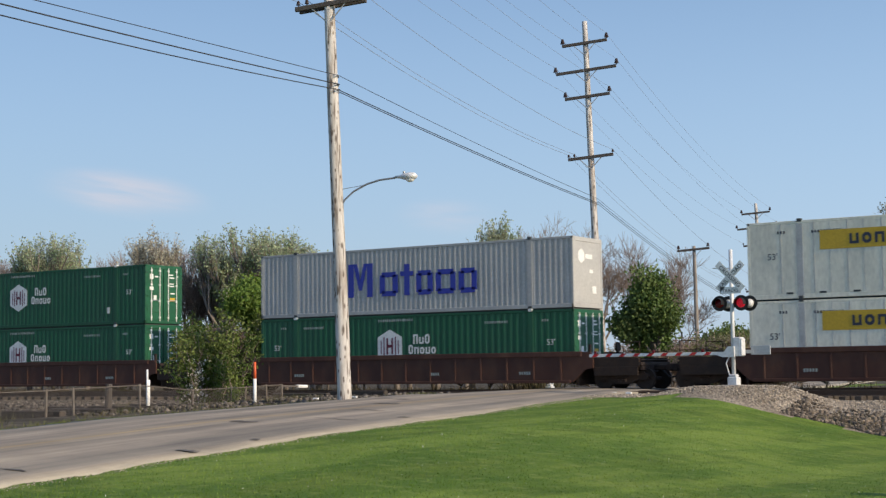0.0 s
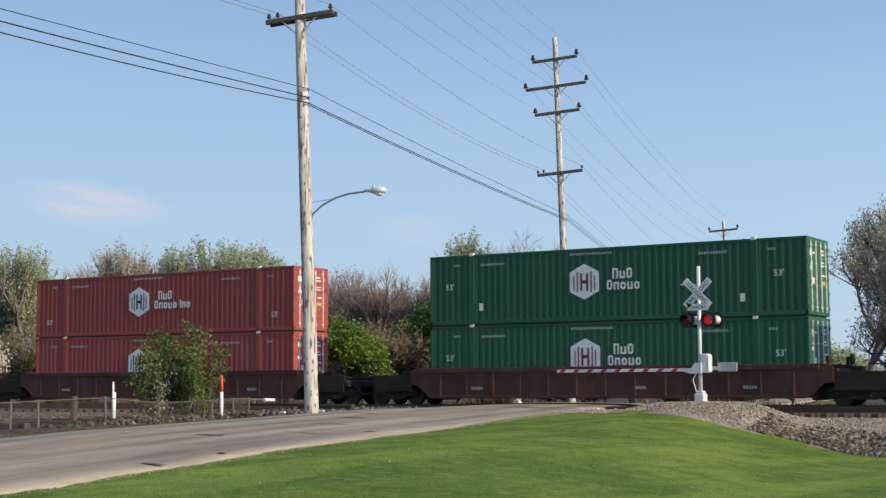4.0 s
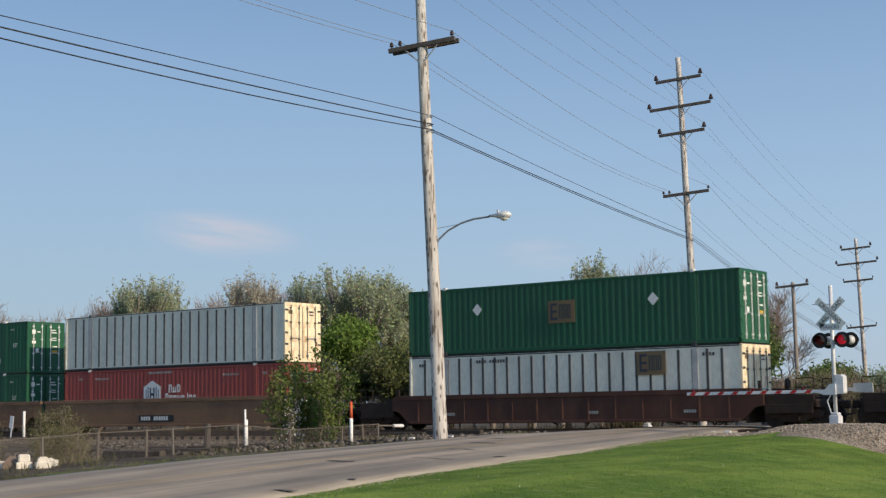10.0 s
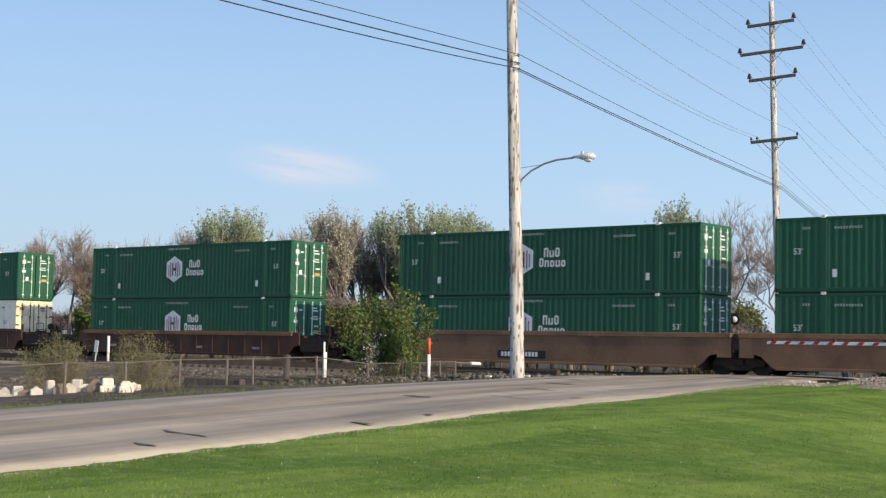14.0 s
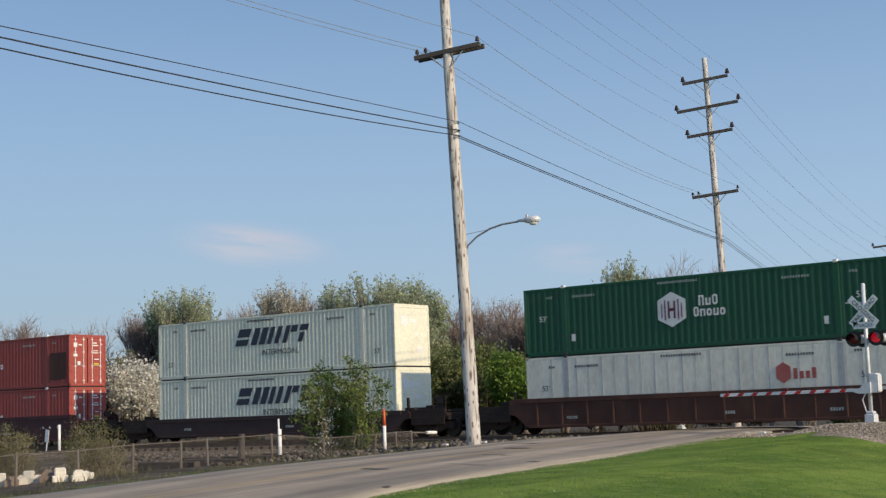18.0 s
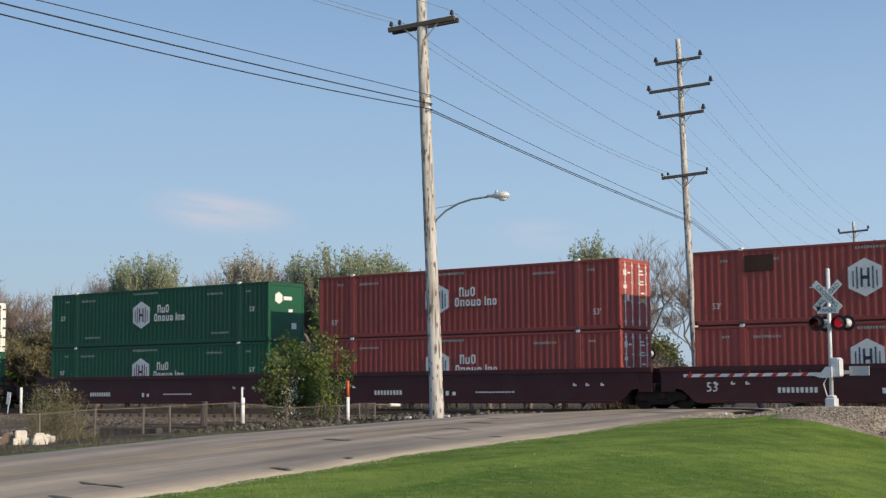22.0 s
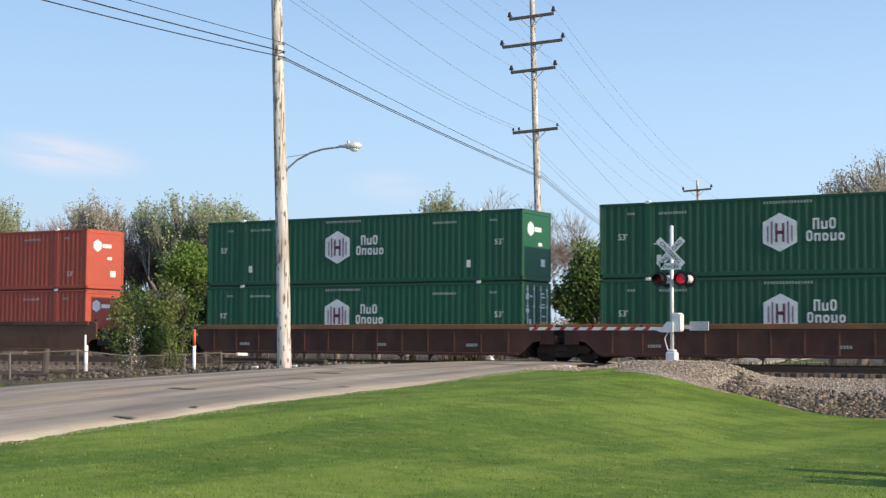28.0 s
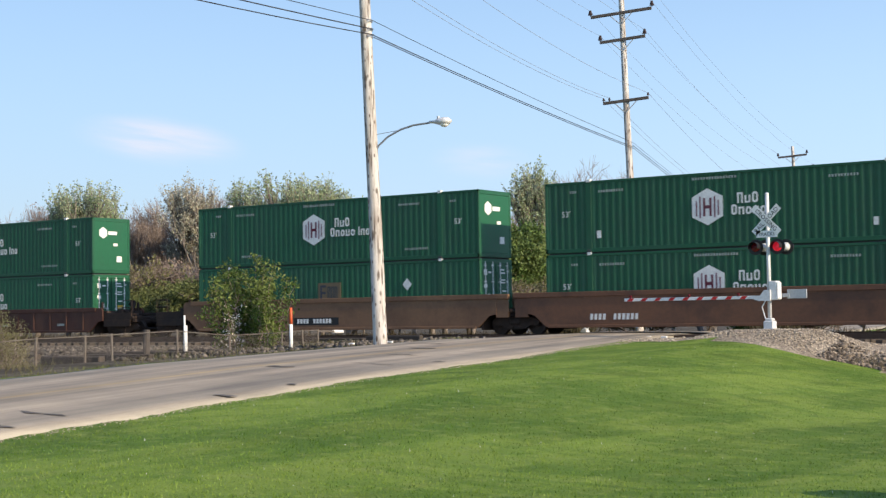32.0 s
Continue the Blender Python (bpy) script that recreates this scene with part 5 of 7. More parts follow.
def truck_set(car, x):
    """A two-axle bogie: side frames, wheels on axles, bolster."""
    tr = part("truck", boxes(((x, 0, 0.55), (0.5, 2.3, 0.25)), bevel=0.04), TRUCK, car, "grimy cast steel bogie")
    for s in (-1, 1):
        def frame_side():
            pts = [(-1.15, 0.55), (-0.95, 0.68), (-0.4, 0.74), (0.4, 0.74), (0.95, 0.68), (1.15, 0.55), (1.1, 0.38), (0.7, 0.38), (0.35, 0.22), (-0.35, 0.22), (-0.7, 0.38), (-1.1, 0.38)]
            bm = prism(bmesh.new(), pts, s * 1.0 - 0.07, s * 1.0 + 0.07)
            for k in (-0.16, 0, 0.16):
                tube(bm, (k, s * 1.04, 0.3), (k, s * 1.04, 0.55), 0.06, seg=8)
            return bm
        piece("side_frame", (s,), frame_side, TRUCK, tr, "", (x, 0, 0))
    for a in (-0.89, 0.89):
        def axle():
            bm = tube(bmesh.new(), (0, -0.95, 0.42), (0, 0.95, 0.42), 0.08, seg=8)
            for s in (-1, 1):
                tube(bm, (0, s * 0.70, 0.42), (0, s * 0.83, 0.42), 0.42, seg=24)
                tube(bm, (0, s * 0.67, 0.42), (0, s * 0.70, 0.42), 0.45, seg=24)
            return bm
        piece("wheelset", (), axle, WHEEL, tr, "", (x + a, 0, 0))
    return tr


def well_car(paint, ribs, left, right, label, sill=None, marks="", top=1.5):
    """One well unit: deep side walls with ribs and sills, end platforms over the bogies, couplers and grab rails. left, right: 'coupler' or 'joint'."""
    car = thing("well_car", Matrix(), label, "well car", "well cars of the train")
    ends = {}
    for s, kind in ((-1, left), (1, right)):
        ends[s] = 11.0 if kind == "coupler" else 9.55
    key = (left, right)
    for s in (-1, 1):
        def side():
            a, b = -ends[-1], ends[1]
            pts = [(-8.95, 0.86), (-8.6, 0.8), (-8.05, 0.32), (-7.85, 0.3), (7.85, 0.3), (8.05, 0.32), (8.6, 0.8), (8.95, 0.86), (8.95, top - 0.12), (8.8, top), (-8.8, top), (-8.95, top - 0.12)]
            return prism(bmesh.new(), pts, s * 1.42 - 0.03, s * 1.42 + 0.03)
        wall = piece("well_side", (s, top), side, paint, car)
        piece("top_sill", (s, top, key), lambda: boxes(((((ends[1] if right == J else 8.45) - (ends[-1] if left == J else 8.45)) / 2, s * 1.42, top - 0.08), ((ends[1] if right == J else 8.45) + (ends[-1] if left == J else 8.45), 0.15, 0.2)), bevel=0.015), sill or paint, car)
        piece("bottom_sill", (s,), lambda: boxes(((0, s * 1.42, 0.33), (15.9, 0.12, 0.12)), bevel=0.015), paint, car)
        if ribs:
            for i in range(13):
                piece("rib", (s, top), lambda: boxes(((0, s * 1.452, (top + 0.3) / 2), (0.09, 0.05, top - 0.38)), bevel=0.01), paint, wall, "", (-7.5 + i * 1.25, 0, 0))
        else:
            for i in range(5):
                piece("lift_lug", (s, top), lambda: boxes(((0, s * 1.46, top - 0.2), (0.3, 0.04, 0.07))), paint, wall, "", (-6.4 + i * 3.2, 0, 0))
    piece("well_floor", (), lambda: boxes(((0, 0, 0.32), (15.6, 2.7, 0.06)), ((-8.2, 0, 0.65), (0.1, 2.7, 0.9)), ((8.2, 0, 0.65), (0.1, 2.7, 0.9))), TRUCK, car)
    for s, kind in ((-1, left), (1, right)):
        e = ends[s]
        for k in (-1, 1):
            if kind == "joint":
                piece("end_side", (s, k, top), lambda: boxes(((s * 9.22, k * 1.4, (top + 0.72) / 2), (0.62, 0.05, top - 0.72)), bevel=0.01), paint, car)
            else:
                piece("end_side", (s, k, "low"), lambda: boxes(((s * 9.9, k * 1.33, 1.06), (2.0, 0.06, 0.36)), bevel=0.01), TRUCK, car)
        piece("end_platform", (s, kind), lambda: boxes(((s * (8.3 + e) / 2, 0, 1.0), (e - 8.3, 2.7, 0.14)), ((s * (e - 0.1), 0, 0.9), (0.16, 2.5, 0.3)), ((s * (8.3 + e) / 2, 0, 0.82), (e - 8.4, 0.7, 0.3)), bevel=0.02), TRUCK, car)
        if kind == "coupler":
            truck_set(car, s * 10.0)
            piece("coupler", (s,), lambda: boxes(((s * 11.3, 0, 0.85), (0.8, 0.2, 0.2)), ((s * 11.62, 0, 0.85), (0.26, 0.34, 0.3)), bevel=0.04), TRUCK, car)
            for k in (-1, 1):
                def rail():
                    bm = bmesh.new()
                    for x in (10.2, 10.9):
                        tube(bm, (s * x, k * 1.3, 1.05), (s * x, k * 1.3, 1.85), 0.02, seg=6)
                    tube(bm, (s * 10.2, k * 1.3, 1.5), (s * 10.9, k * 1.3, 1.5), 0.018, seg=6)
                    tube(bm, (s * 10.2, k * 1.3, 1.85), (s * 10.9, k * 1.3, 1.85), 0.018, seg=6)
                    return bm
                piece("grab_rail", (s, k), rail, TRUCK, car)

            def brake():
                bm = tube(bmesh.new(), (s * 9.1, 0.5, 1.07), (s * 9.1, 0.5, 1.75), 0.035, seg=8)
                tube(bm, (s * 9.05, 0.5, 1.7), (s * 9.15, 0.5, 1.7), 0.2, seg=14)
                box(bm, (s * 9.6, -0.6, 1.25), (0.5, 0.4, 0.35), 0.03)
                return bm
            piece("brake_gear", (s,), brake, TRUCK, car)
            piece("crossover_step", (s,), lambda: boxes(((s * 10.75, 0, 1.16), (0.5, 2.6, 0.05)), bevel=0.01), TRUCK, car)
            piece("end_bulkhead", (s,), lambda: boxes(((s * 8.75, 0, 1.2), (0.55, 2.5, 0.3)), bevel=0.02), TRUCK, car)
            piece("side_sill_step", (s,), lambda: boxes(((s * 9.9, -1.36, 0.72), (1.9, 0.05, 0.34)), bevel=0.01), TRUCK, car)
            for k in (-1, 1):
                piece("guide_post", (s, k), lambda: boxes(((s * 8.72, k * 1.25, 1.55), (0.12, 0.1, 0.5)), bevel=0.01), TRUCK, car)
            piece("air_hose", (s,), lambda: tube(tube(bmesh.new(), (s * 11.1, 0.4, 0.75), (s * 11.4, 0.42, 0.45), 0.03), (s * 11.4, 0.42, 0.45), (s * 11.7, 0.4, 0.5), 0.03), BLACK, car)
        elif s < 0:
            truck_set(car, -9.72)
    if right == "joint":
        piece("drawbar", (), lambda: boxes(((9.7, 0, 0.85), (0.6, 0.4, 0.25)), bevel=0.04), TRUCK, car)
    bm = bmesh.new()
    if marks == "number53":
        for x in (-7.3,):
            m2 = bmesh.new()
            m2.from_mesh(lettering("53", 0.52, 0.005))
            me = bpy.data.meshes.new("size_number")
            m2.to_mesh(me)
            m2.free()
            me.transform(Matrix.Translation((x, -1.456, 0.72)))
            part("size_number", me, LWHITE, car, "large white number on the well side")
        word_bars(bm, -4.6, 0.66, (0.2,) * 9, 0.11, 0.07, -1.456)
        word_bars(bm, -0.6, 0.62, (0.2, 0.16), 0.16, 0.2, -1.456)
        word_bars(bm, 1.0, 0.72, (0.06,) * 12, 0.12, 0.05, -1.456)
        for x in (-7.2, -6.5, -5.9, 5.9, 6.5, 7.2):
            word_bars(bm, x, 0.98, (0.12, 0.06), 0.07, 0.02, -1.456)
    elif marks == "graffiti":
        g = random.Random(21)
        for x0, x1, z0, z1 in ((-8.0, -6.9, 0.5, 1.32), (-6.6, -4.4, 0.42, 1.25), (-4.1, -2.2, 0.5, 1.3), (-1.9, -0.3, 0.42, 1.1), (-0.1, 0.6, 0.6, 1.3)):
            part("painted_patch", sheet(bmesh.new(), [(x0, z0), (x1 - 0.1, z0 + 0.05), (x1, z1 - 0.08), (x0 + 0.15, z1)], -1.453, 0.004), DARKSMOOTH, car, "dark painted-over patch")
        for i in range(9):
            x, z, w, h = -7.4 + 0.36 * i, g.uniform(0.6, 0.85), g.uniform(0.22, 0.4), g.uniform(0.3, 0.55)
            turns = [g.choice((-0.4, 0.0, 0.4)) * 0.2 + math.pi * (0.2 + 1.5 * k / 8) + i for k in range(9)]
            stroke = spray([(x + w / 2 * math.cos(a), z + h / 2 * math.sin(a)) for a in turns], 0.02)
            part("graffiti_stroke", stroke, LILAC, car, "pale sprayed stroke")
        word_bars(bm, -5.3, 0.66, (0.22,) * 4, 0.12, 0.06, -1.466, 0.1)
        word_bars(bm, -4.2, 0.66, (0.22,) * 6, 0.12, 0.06, -1.466, 0.1)
        p = bmesh.new()
        for x in (0.9, 1.5, 2.1):
            sheet(p, [(x, 1.05), (x + 0.5, 1.05), (x + 0.5, 0.95), (x + 0.32, 0.95), (x + 0.32, 0.55), (x + 0.18, 0.55), (x + 0.18, 0.95), (x, 0.95)], -1.455)
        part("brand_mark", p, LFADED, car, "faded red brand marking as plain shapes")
    elif marks == "stripe":
        word_bars(bm, -6.0, 0.58, (0.24,) * 4, 0.12, 0.07, -1.456, 0.1)
        word_bars(bm, -4.95, 0.58, (0.24,) * 6, 0.12, 0.07, -1.456, 0.1)
    elif marks == "plate":
        part("number_panel", sheet(bmesh.new(), [(-2.0, 0.5), (0.6, 0.5), (0.6, 0.84), (-2.0, 0.84)], -1.452), BLACK, car, "dark number panel")
        word_bars(bm, -1.8, 0.58, (0.2,) * 4, 0.12, 0.06, -1.462)
        word_bars(bm, -0.85, 0.58, (0.2,) * 6, 0.12, 0.06, -1.462)
    elif marks == "brand":
        p = bmesh.new()
        for x in (-1.0, 0.1, 1.1):
            sheet(p, [(x, 0.95), (x + 0.75, 0.95), (x + 0.75, 0.83), (x + 0.45, 0.83), (x + 0.3, 0.42), (x + 0.15, 0.42), (x + 0.28, 0.83), (x, 0.83)], -1.455)
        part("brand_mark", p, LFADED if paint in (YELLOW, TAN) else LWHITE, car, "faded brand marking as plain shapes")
        if paint is YELLOW:
            part("number_panel", sheet(bmesh.new(), [(-5.3, 0.56), (-2.6, 0.56), (-2.6, 0.84), (-5.3, 0.84)], -1.452), BLACK, car, "dark number panel")
            word_bars(bm, -5.1, 0.62, (0.17,) * 4, 0.1, 0.06, -1.462)
            word_bars(bm, -4.2, 0.62, (0.17,) * 6, 0.1, 0.06, -1.462)
            g = random.Random(33)
            for i in range(7):
                x, z, w, h = -7.6 + 0.3 * i, g.uniform(0.72, 0.86), g.uniform(0.2, 0.36), g.uniform(0.3, 0.5)
                turns = [math.pi * (0.2 + 1.5 * k / 6) + i * 1.3 for k in range(7)]
                stroke = spray([(x + w / 2 * math.cos(a), z + h / 2 * math.sin(a)) for a in turns], 0.022)
                part("graffiti_stroke", stroke, LILAC, car, "pale sprayed stroke")
    else:
        for x in (-6.0, 1.2, 5.6):
            word_bars(bm, x, 0.62, (0.12,) * 5, 0.07, 0.04, -1.456)
    tagged(part("stencilling", bm, LWHITE if marks else STENCIL, car, "small white stencilled rows"), kind="stuff")
    return car


hexa_g = logo_hexa(LMAROON, False)
hexa_gi = logo_hexa(LMAROON, True)
hexa_r = logo_hexa(LDARK, True, -1.16, 0.6)
L_G = "green corrugated steel 53-foot container with white emblem on a well car"
L_R = "red corrugated steel 53-foot container with white emblem on a well car"
L_W = "white ribbed 53-foot container with dark posts on a well car"
BOX = {
    "hexa": lambda: container(GREEN, "fold", label=L_G, logo=hexa_g),
    "hexa_end": lambda: container(GREEN, "fold", plain_end=True, label="green corrugated 53-foot container with plain end and white emblem", logo=hexa_gi),
    "hexa_plain": lambda: container(GREEN, "fold", plain_end=True, label="green corrugated 53-foot container with plain end and white emblem", logo=hexa_g),
    "red": lambda: container(RED, "fold", label=L_R, logo=hexa_r),
    "red_patched": lambda: container(RED, "fold", label="red corrugated 53-foot container with dark repaired patches", logo=logo_hexa(LDARK, True, -1.16, 0.6, True)),
    "orange": lambda: container(ORANGE, "fold", plain_end=True, label="bright red corrugated 53-foot container with plain end wall", logo=hexa_r),
    "posts": lambda: container(WHITE, "posts", RUSTW, label=L_W, logo=logo_plate(4.15)),
    "posts_plain": lambda: container(WHITE, "posts", RUSTW, label=L_W),
    "smooth": lambda: container(WHITE, "smooth", RUSTW, label="smooth white 53-foot container with rusty doors", logo=logo_plate(4.69)),
    "greenplate": lambda: container(GREEN, "fold", label="green corrugated 53-foot container with a yellow brand plate", logo=logo_on_green),
    "grey": lambda: container(GREYP, "fold_fine", GREYP, plain_end=True, label="grey corrugated 53-foot container with large blue wording", logo=logo_big_blue),
    "slanted": lambda: container(WHITES, "fold_fine", WHITES, plain_end=True, label="white corrugated 53-foot container with dark slanted wording", logo=logo_dark_slant),
    "reefer": lambda: container(WHITEC, "plain", WHITEC, label="clean white smooth refrigerated container with dark red wording", logo=logo_reefer),
    "yellowplate": lambda: container(WHITE, "smooth", WHITE, label="white 53-foot container with yellow brand panel", logo=logo_yellow_plates),
    "redlogo": lambda: container(WHITE, "smooth", RUSTW, label="plain white 53-foot container with faded red emblem", logo=logo_small_red),
}
CAR = {
    "rib": (BROWN, True, None, "", "rust-brown ribbed well car carrying two stacked containers"),
    "ribtan": (BROWN, True, TANSILL, "", "rust-brown ribbed well car with tan top sill"),
    "yellow": (YELLOW, False, None, "brand", "dirty yellow well car with faded markings"),
    "yellow2": (YELLOW, False, None, "graffiti", "dirty yellow well car with grime and graffiti"),
    "tan": (TAN, False, None, "plate", "dirty tan-brown well car with a dark number panel"),
    "tan2": (TAN, False, None, "brand", "dirty tan-brown well car with faded markings"),
    "dirty": (DIRTY, False, None, "stripe", "rusty brown well car with slanted white markings"),
    "maroon": (MAROON, False, None, "number53", "maroon well car with a large white number"),
    "dark": (DARKSMOOTH, False, None, "", "dark brown smooth well car"),
}
# front edge at the clip's start, top box, bottom box, car, and how the unit is joined ahead and behind
C = "coupler"
TRAIN = (
    (-3.82, "yellowplate", "yellowplate", "rib", C, C), (-27.3, "grey", "hexa", "rib", C, C), (-50.72, "hexa", "hexa", "rib", C, C), (-74.15, "hexa", "hexa", "rib", C, C),
    (-97.45, "red", "red", "rib", C, C), (-120.95, "posts", "posts", "yellow2", C, C), (-144.45, "smooth", "posts", "yellow", C, C), (-168.1, "greenplate", "posts", "rib", C, C),
    (-191.76, "posts_plain", "red", "tan", C, J), (-211.15, "hexa", "hexa", "tan2", J, J), (-230.58, "hexa", "hexa", "tan", J, C), (-253.99, "hexa", "hexa", "ribtan", C, C),
    (-277.45, "hexa", "redlogo", "rib", C, C), (-300.85, "slanted", "slanted", "dark", C, C), (-324.4, "red_patched", "red", "maroon", C, J), (-343.86, "red", "red", "maroon", J, J),
    (-363.25, "hexa_end", "hexa_end", "maroon", J, C), (-386.82, "reefer", "greenplate", "ribtan", C, J), (-406.33, "hexa", "hexa", "ribtan", J, J), (-425.85, "hexa_plain", "hexa", "ribtan", J, C),
    (-449.46, "orange", "orange", "dirty", C, J), (-468.92, "hexa", "hexa", "dirty", J, J), (-488.3, "hexa_end", "greenplate", "tan", J, C), (-511.84, "hexa_end", "hexa", "rib", C, C), (-535.4, "hexa", "hexa", "rib", C, C),
)
RIDERS = []
first = {}


def stock(kind, make):
    """The first of a kind is built, the others are copies of it with all their parts."""
    if kind in first:
        return copy_thing(first[kind], Matrix())
    first[kind] = make()
    return first[kind]


def build_train():
    for front, top, low, car, ahead, behind in TRAIN:
        x = front - HALF
        paint, ribs, sill, marks, label = CAR[car]
        unit = stock((car, behind, ahead), lambda: well_car(paint, ribs, behind, ahead, label, sill, marks, {"tan": 1.68, "tan2": 1.68, "dirty": 1.7, "maroon": 1.68, "dark": 1.22}.get(car, 1.5)))
        RIDERS.append((unit, x, 0.0))
        RIDERS.append((stock(low, BOX[low]), x, DECK))
        RIDERS.append((stock(top, BOX[top]), x, DECK + HIGH + 0.072))


build_train()


# ---- trees and shrubs ----
def limbs(rng, height, spread, levels, r0, lean=0.0, upright=0.6, splits=(3, 5), sides=(1, 2)):
    """Tapered trunk and limbs as tubes; gives the segments and the twig tips."""
    segs, tips = [], []

    def grow(p, d, length, r, level):
        n = 3
        q = p
        for i in range(n):
            d = (d + Vector((rng.uniform(-1, 1), rng.uniform(-1, 1), rng.uniform(-0.3, 0.7))) * 0.16).normalized()
            e = q + d * length / n
            segs.append((q, e, r * (1 - 0.25 * i / n), r * (1 - 0.25 * (i + 1) / n)))
            q = e
            if level > 0 and i > 0:
                for _ in range(rng.randint(*sides)):
                    side = Vector((rng.uniform(-1, 1), rng.uniform(-1, 1), rng.uniform(0, 0.6))).normalized()
                    grow(q, (d * upright + side * spread).normalized(), length * rng.uniform(0.5, 0.72), r * 0.5, level - 1)
        if level == 0:
            tips.append((q, d))
        else:
            for _ in range(rng.randint(*splits) - 1):
                side = Vector((rng.uniform(-1, 1), rng.uniform(-1, 1), rng.uniform(0.0, 0.8))).normalized()
                grow(q, (d * upright + side * spread).normalized(), length * rng.uniform(0.6, 0.85), r * 0.62, level - 1)
    grow(Vector((0, 0, -0.3)), Vector((lean, 0, 1)).normalized(), height * 0.42, r0, levels)
    return segs, tips


def seg_mesh(name, segs, material, sides=5):
    verts, faces = [], []
    for p, q, r0, r1 in segs:
        d = (q - p).normalized()
        a = d.orthogonal().normalized()
        b = d.cross(a)
        base = len(verts)
        k = sides if r0 > 0.03 else 3
        for c, r in ((p, r0), (q, r1)):
            for i in range(k):
                t = i * 2 * math.pi / k
                verts.append(c + (a * math.cos(t) + b * math.sin(t)) * r)
        for i in range(k):
            faces.append((base + i, base + (i + 1) % k, base + k + (i + 1) % k, base + k + i))
    return stuff_mesh(name, [tuple(v) for v in verts], faces, material)


def leaf_mesh(name, centres, rng, per, size, reach, material):
    pts = np.array([tuple(c) for c in centres])
    g = np.random.RandomState(rng.randint(0, 10 ** 6))
    n = len(pts) * per
    c = np.repeat(pts, per, axis=0) + g.normal(0, reach, (n, 3))
    a = g.normal(0, 1, (n, 3))
    a /= np.linalg.norm(a, axis=1)[:, None]
    b = np.cross(a, g.normal(0, 1, (n, 3)))
    b /= np.linalg.norm(b, axis=1)[:, None]
    s = size * g.uniform(0.6, 1.4, (n, 1))
    v = np.stack([c - a * s, c + b * s * 0.55, c + a * s, c - b * s * 0.55], 1).reshape(-1, 3)
    return stuff_mesh(name, v, np.arange(n * 4).reshape(-1, 4), material)


def tree(name, at, height, width, seed, leaf, per, size, label, levels=4, bare=False, upright=0.6, spread=0.75, category="tree", reach=0.35, r0=0.2, twig=None, splits=(3, 5), sides=(1, 2), shoots=0, plume=0.0):
    rng = random.Random(seed)
    segs, tips = limbs(rng, height, spread, levels, r0, rng.uniform(-0.1, 0.1), upright, splits, sides)
    top = max(t[0].z for t in tips)
    wide = np.percentile([math.hypot(t[0].x, t[0].y) for t in tips], 90)
    kz, kx = (height - (1.1 * plume if plume else 0.6 if shoots else 0.0)) / top, width / 2 / wide
    fit = lambda p: Vector((p.x * kx, p.y * kx, p.z * kz))
    segs = [(fit(a), fit(b), ra, rb) for a, b, ra, rb in segs]
    tips = [(fit(a), d) for a, d in tips]
    t = thing(name, Matrix.Translation(at), label, category)
    part("trunk", seg_mesh("trunk", [s for s in segs if s[2] > 0.02], BARK), BARK, t)
    if bare:
        twigs = []
        for p, d in tips:
            for _ in range(3):
                e = p + (d + Vector((rng.uniform(-1, 1), rng.uniform(-1, 1), rng.uniform(-0.5, 1))) * 0.8).normalized() * rng.uniform(0.4, 1.1)
                twigs.append((p, e, 0.014, 0.006))
        part("branchwork", seg_mesh("branchwork", [s for s in segs if s[2] <= 0.02] + twigs, twig or TWIG), TWIG, t)
    elif any(s[2] <= 0.02 for s in segs):
        part("branchwork", seg_mesh("branchwork", [s for s in segs if s[2] <= 0.02], twig or TWIG), TWIG, t)
    if shoots:
        spots, twigs = [], []
        for p, d in tips:
            for _ in range(shoots):
                if plume:
                    e = p + (d * 0.6 + Vector((rng.uniform(-0.45, 0.45), rng.uniform(-0.45, 0.45), rng.uniform(0.7, 1.3)))).normalized() * plume * rng.uniform(0.5, 1.3)
                    twigs.append((p, e, 0.014, 0.006))
                    spots += [p.lerp(e, k) for k in (0.1, 0.32, 0.54, 0.76, 0.98)]
                    continue
                e = p + (d * 0.5 + Vector((rng.uniform(-0.5, 0.5), rng.uniform(-0.5, 0.5), rng.uniform(0.3, 1.2)))).normalized() * rng.uniform(0.3, 1.0)
                twigs.append((p, e, 0.012, 0.005))
                spots += [p.lerp(e, 0.35), p.lerp(e, 0.7), e]
        tagged(part("shoot_growth", seg_mesh("shoot_growth", twigs, TWIG), TWIG, t), kind="stuff")
        part("crown", leaf_mesh("crown", spots, rng, per, size, reach, leaf), leaf, t)
    elif per:
        part("crown", leaf_mesh("crown", [p for p, _ in tips] + [s[1] for s in segs if s[2] < r0 * 0.16], rng, per, size, reach, leaf), leaf, t)
    return t


def polar(az, d, z=-0.8):
    return (d * math.sin(radians(az)), d * math.cos(radians(az)), z)


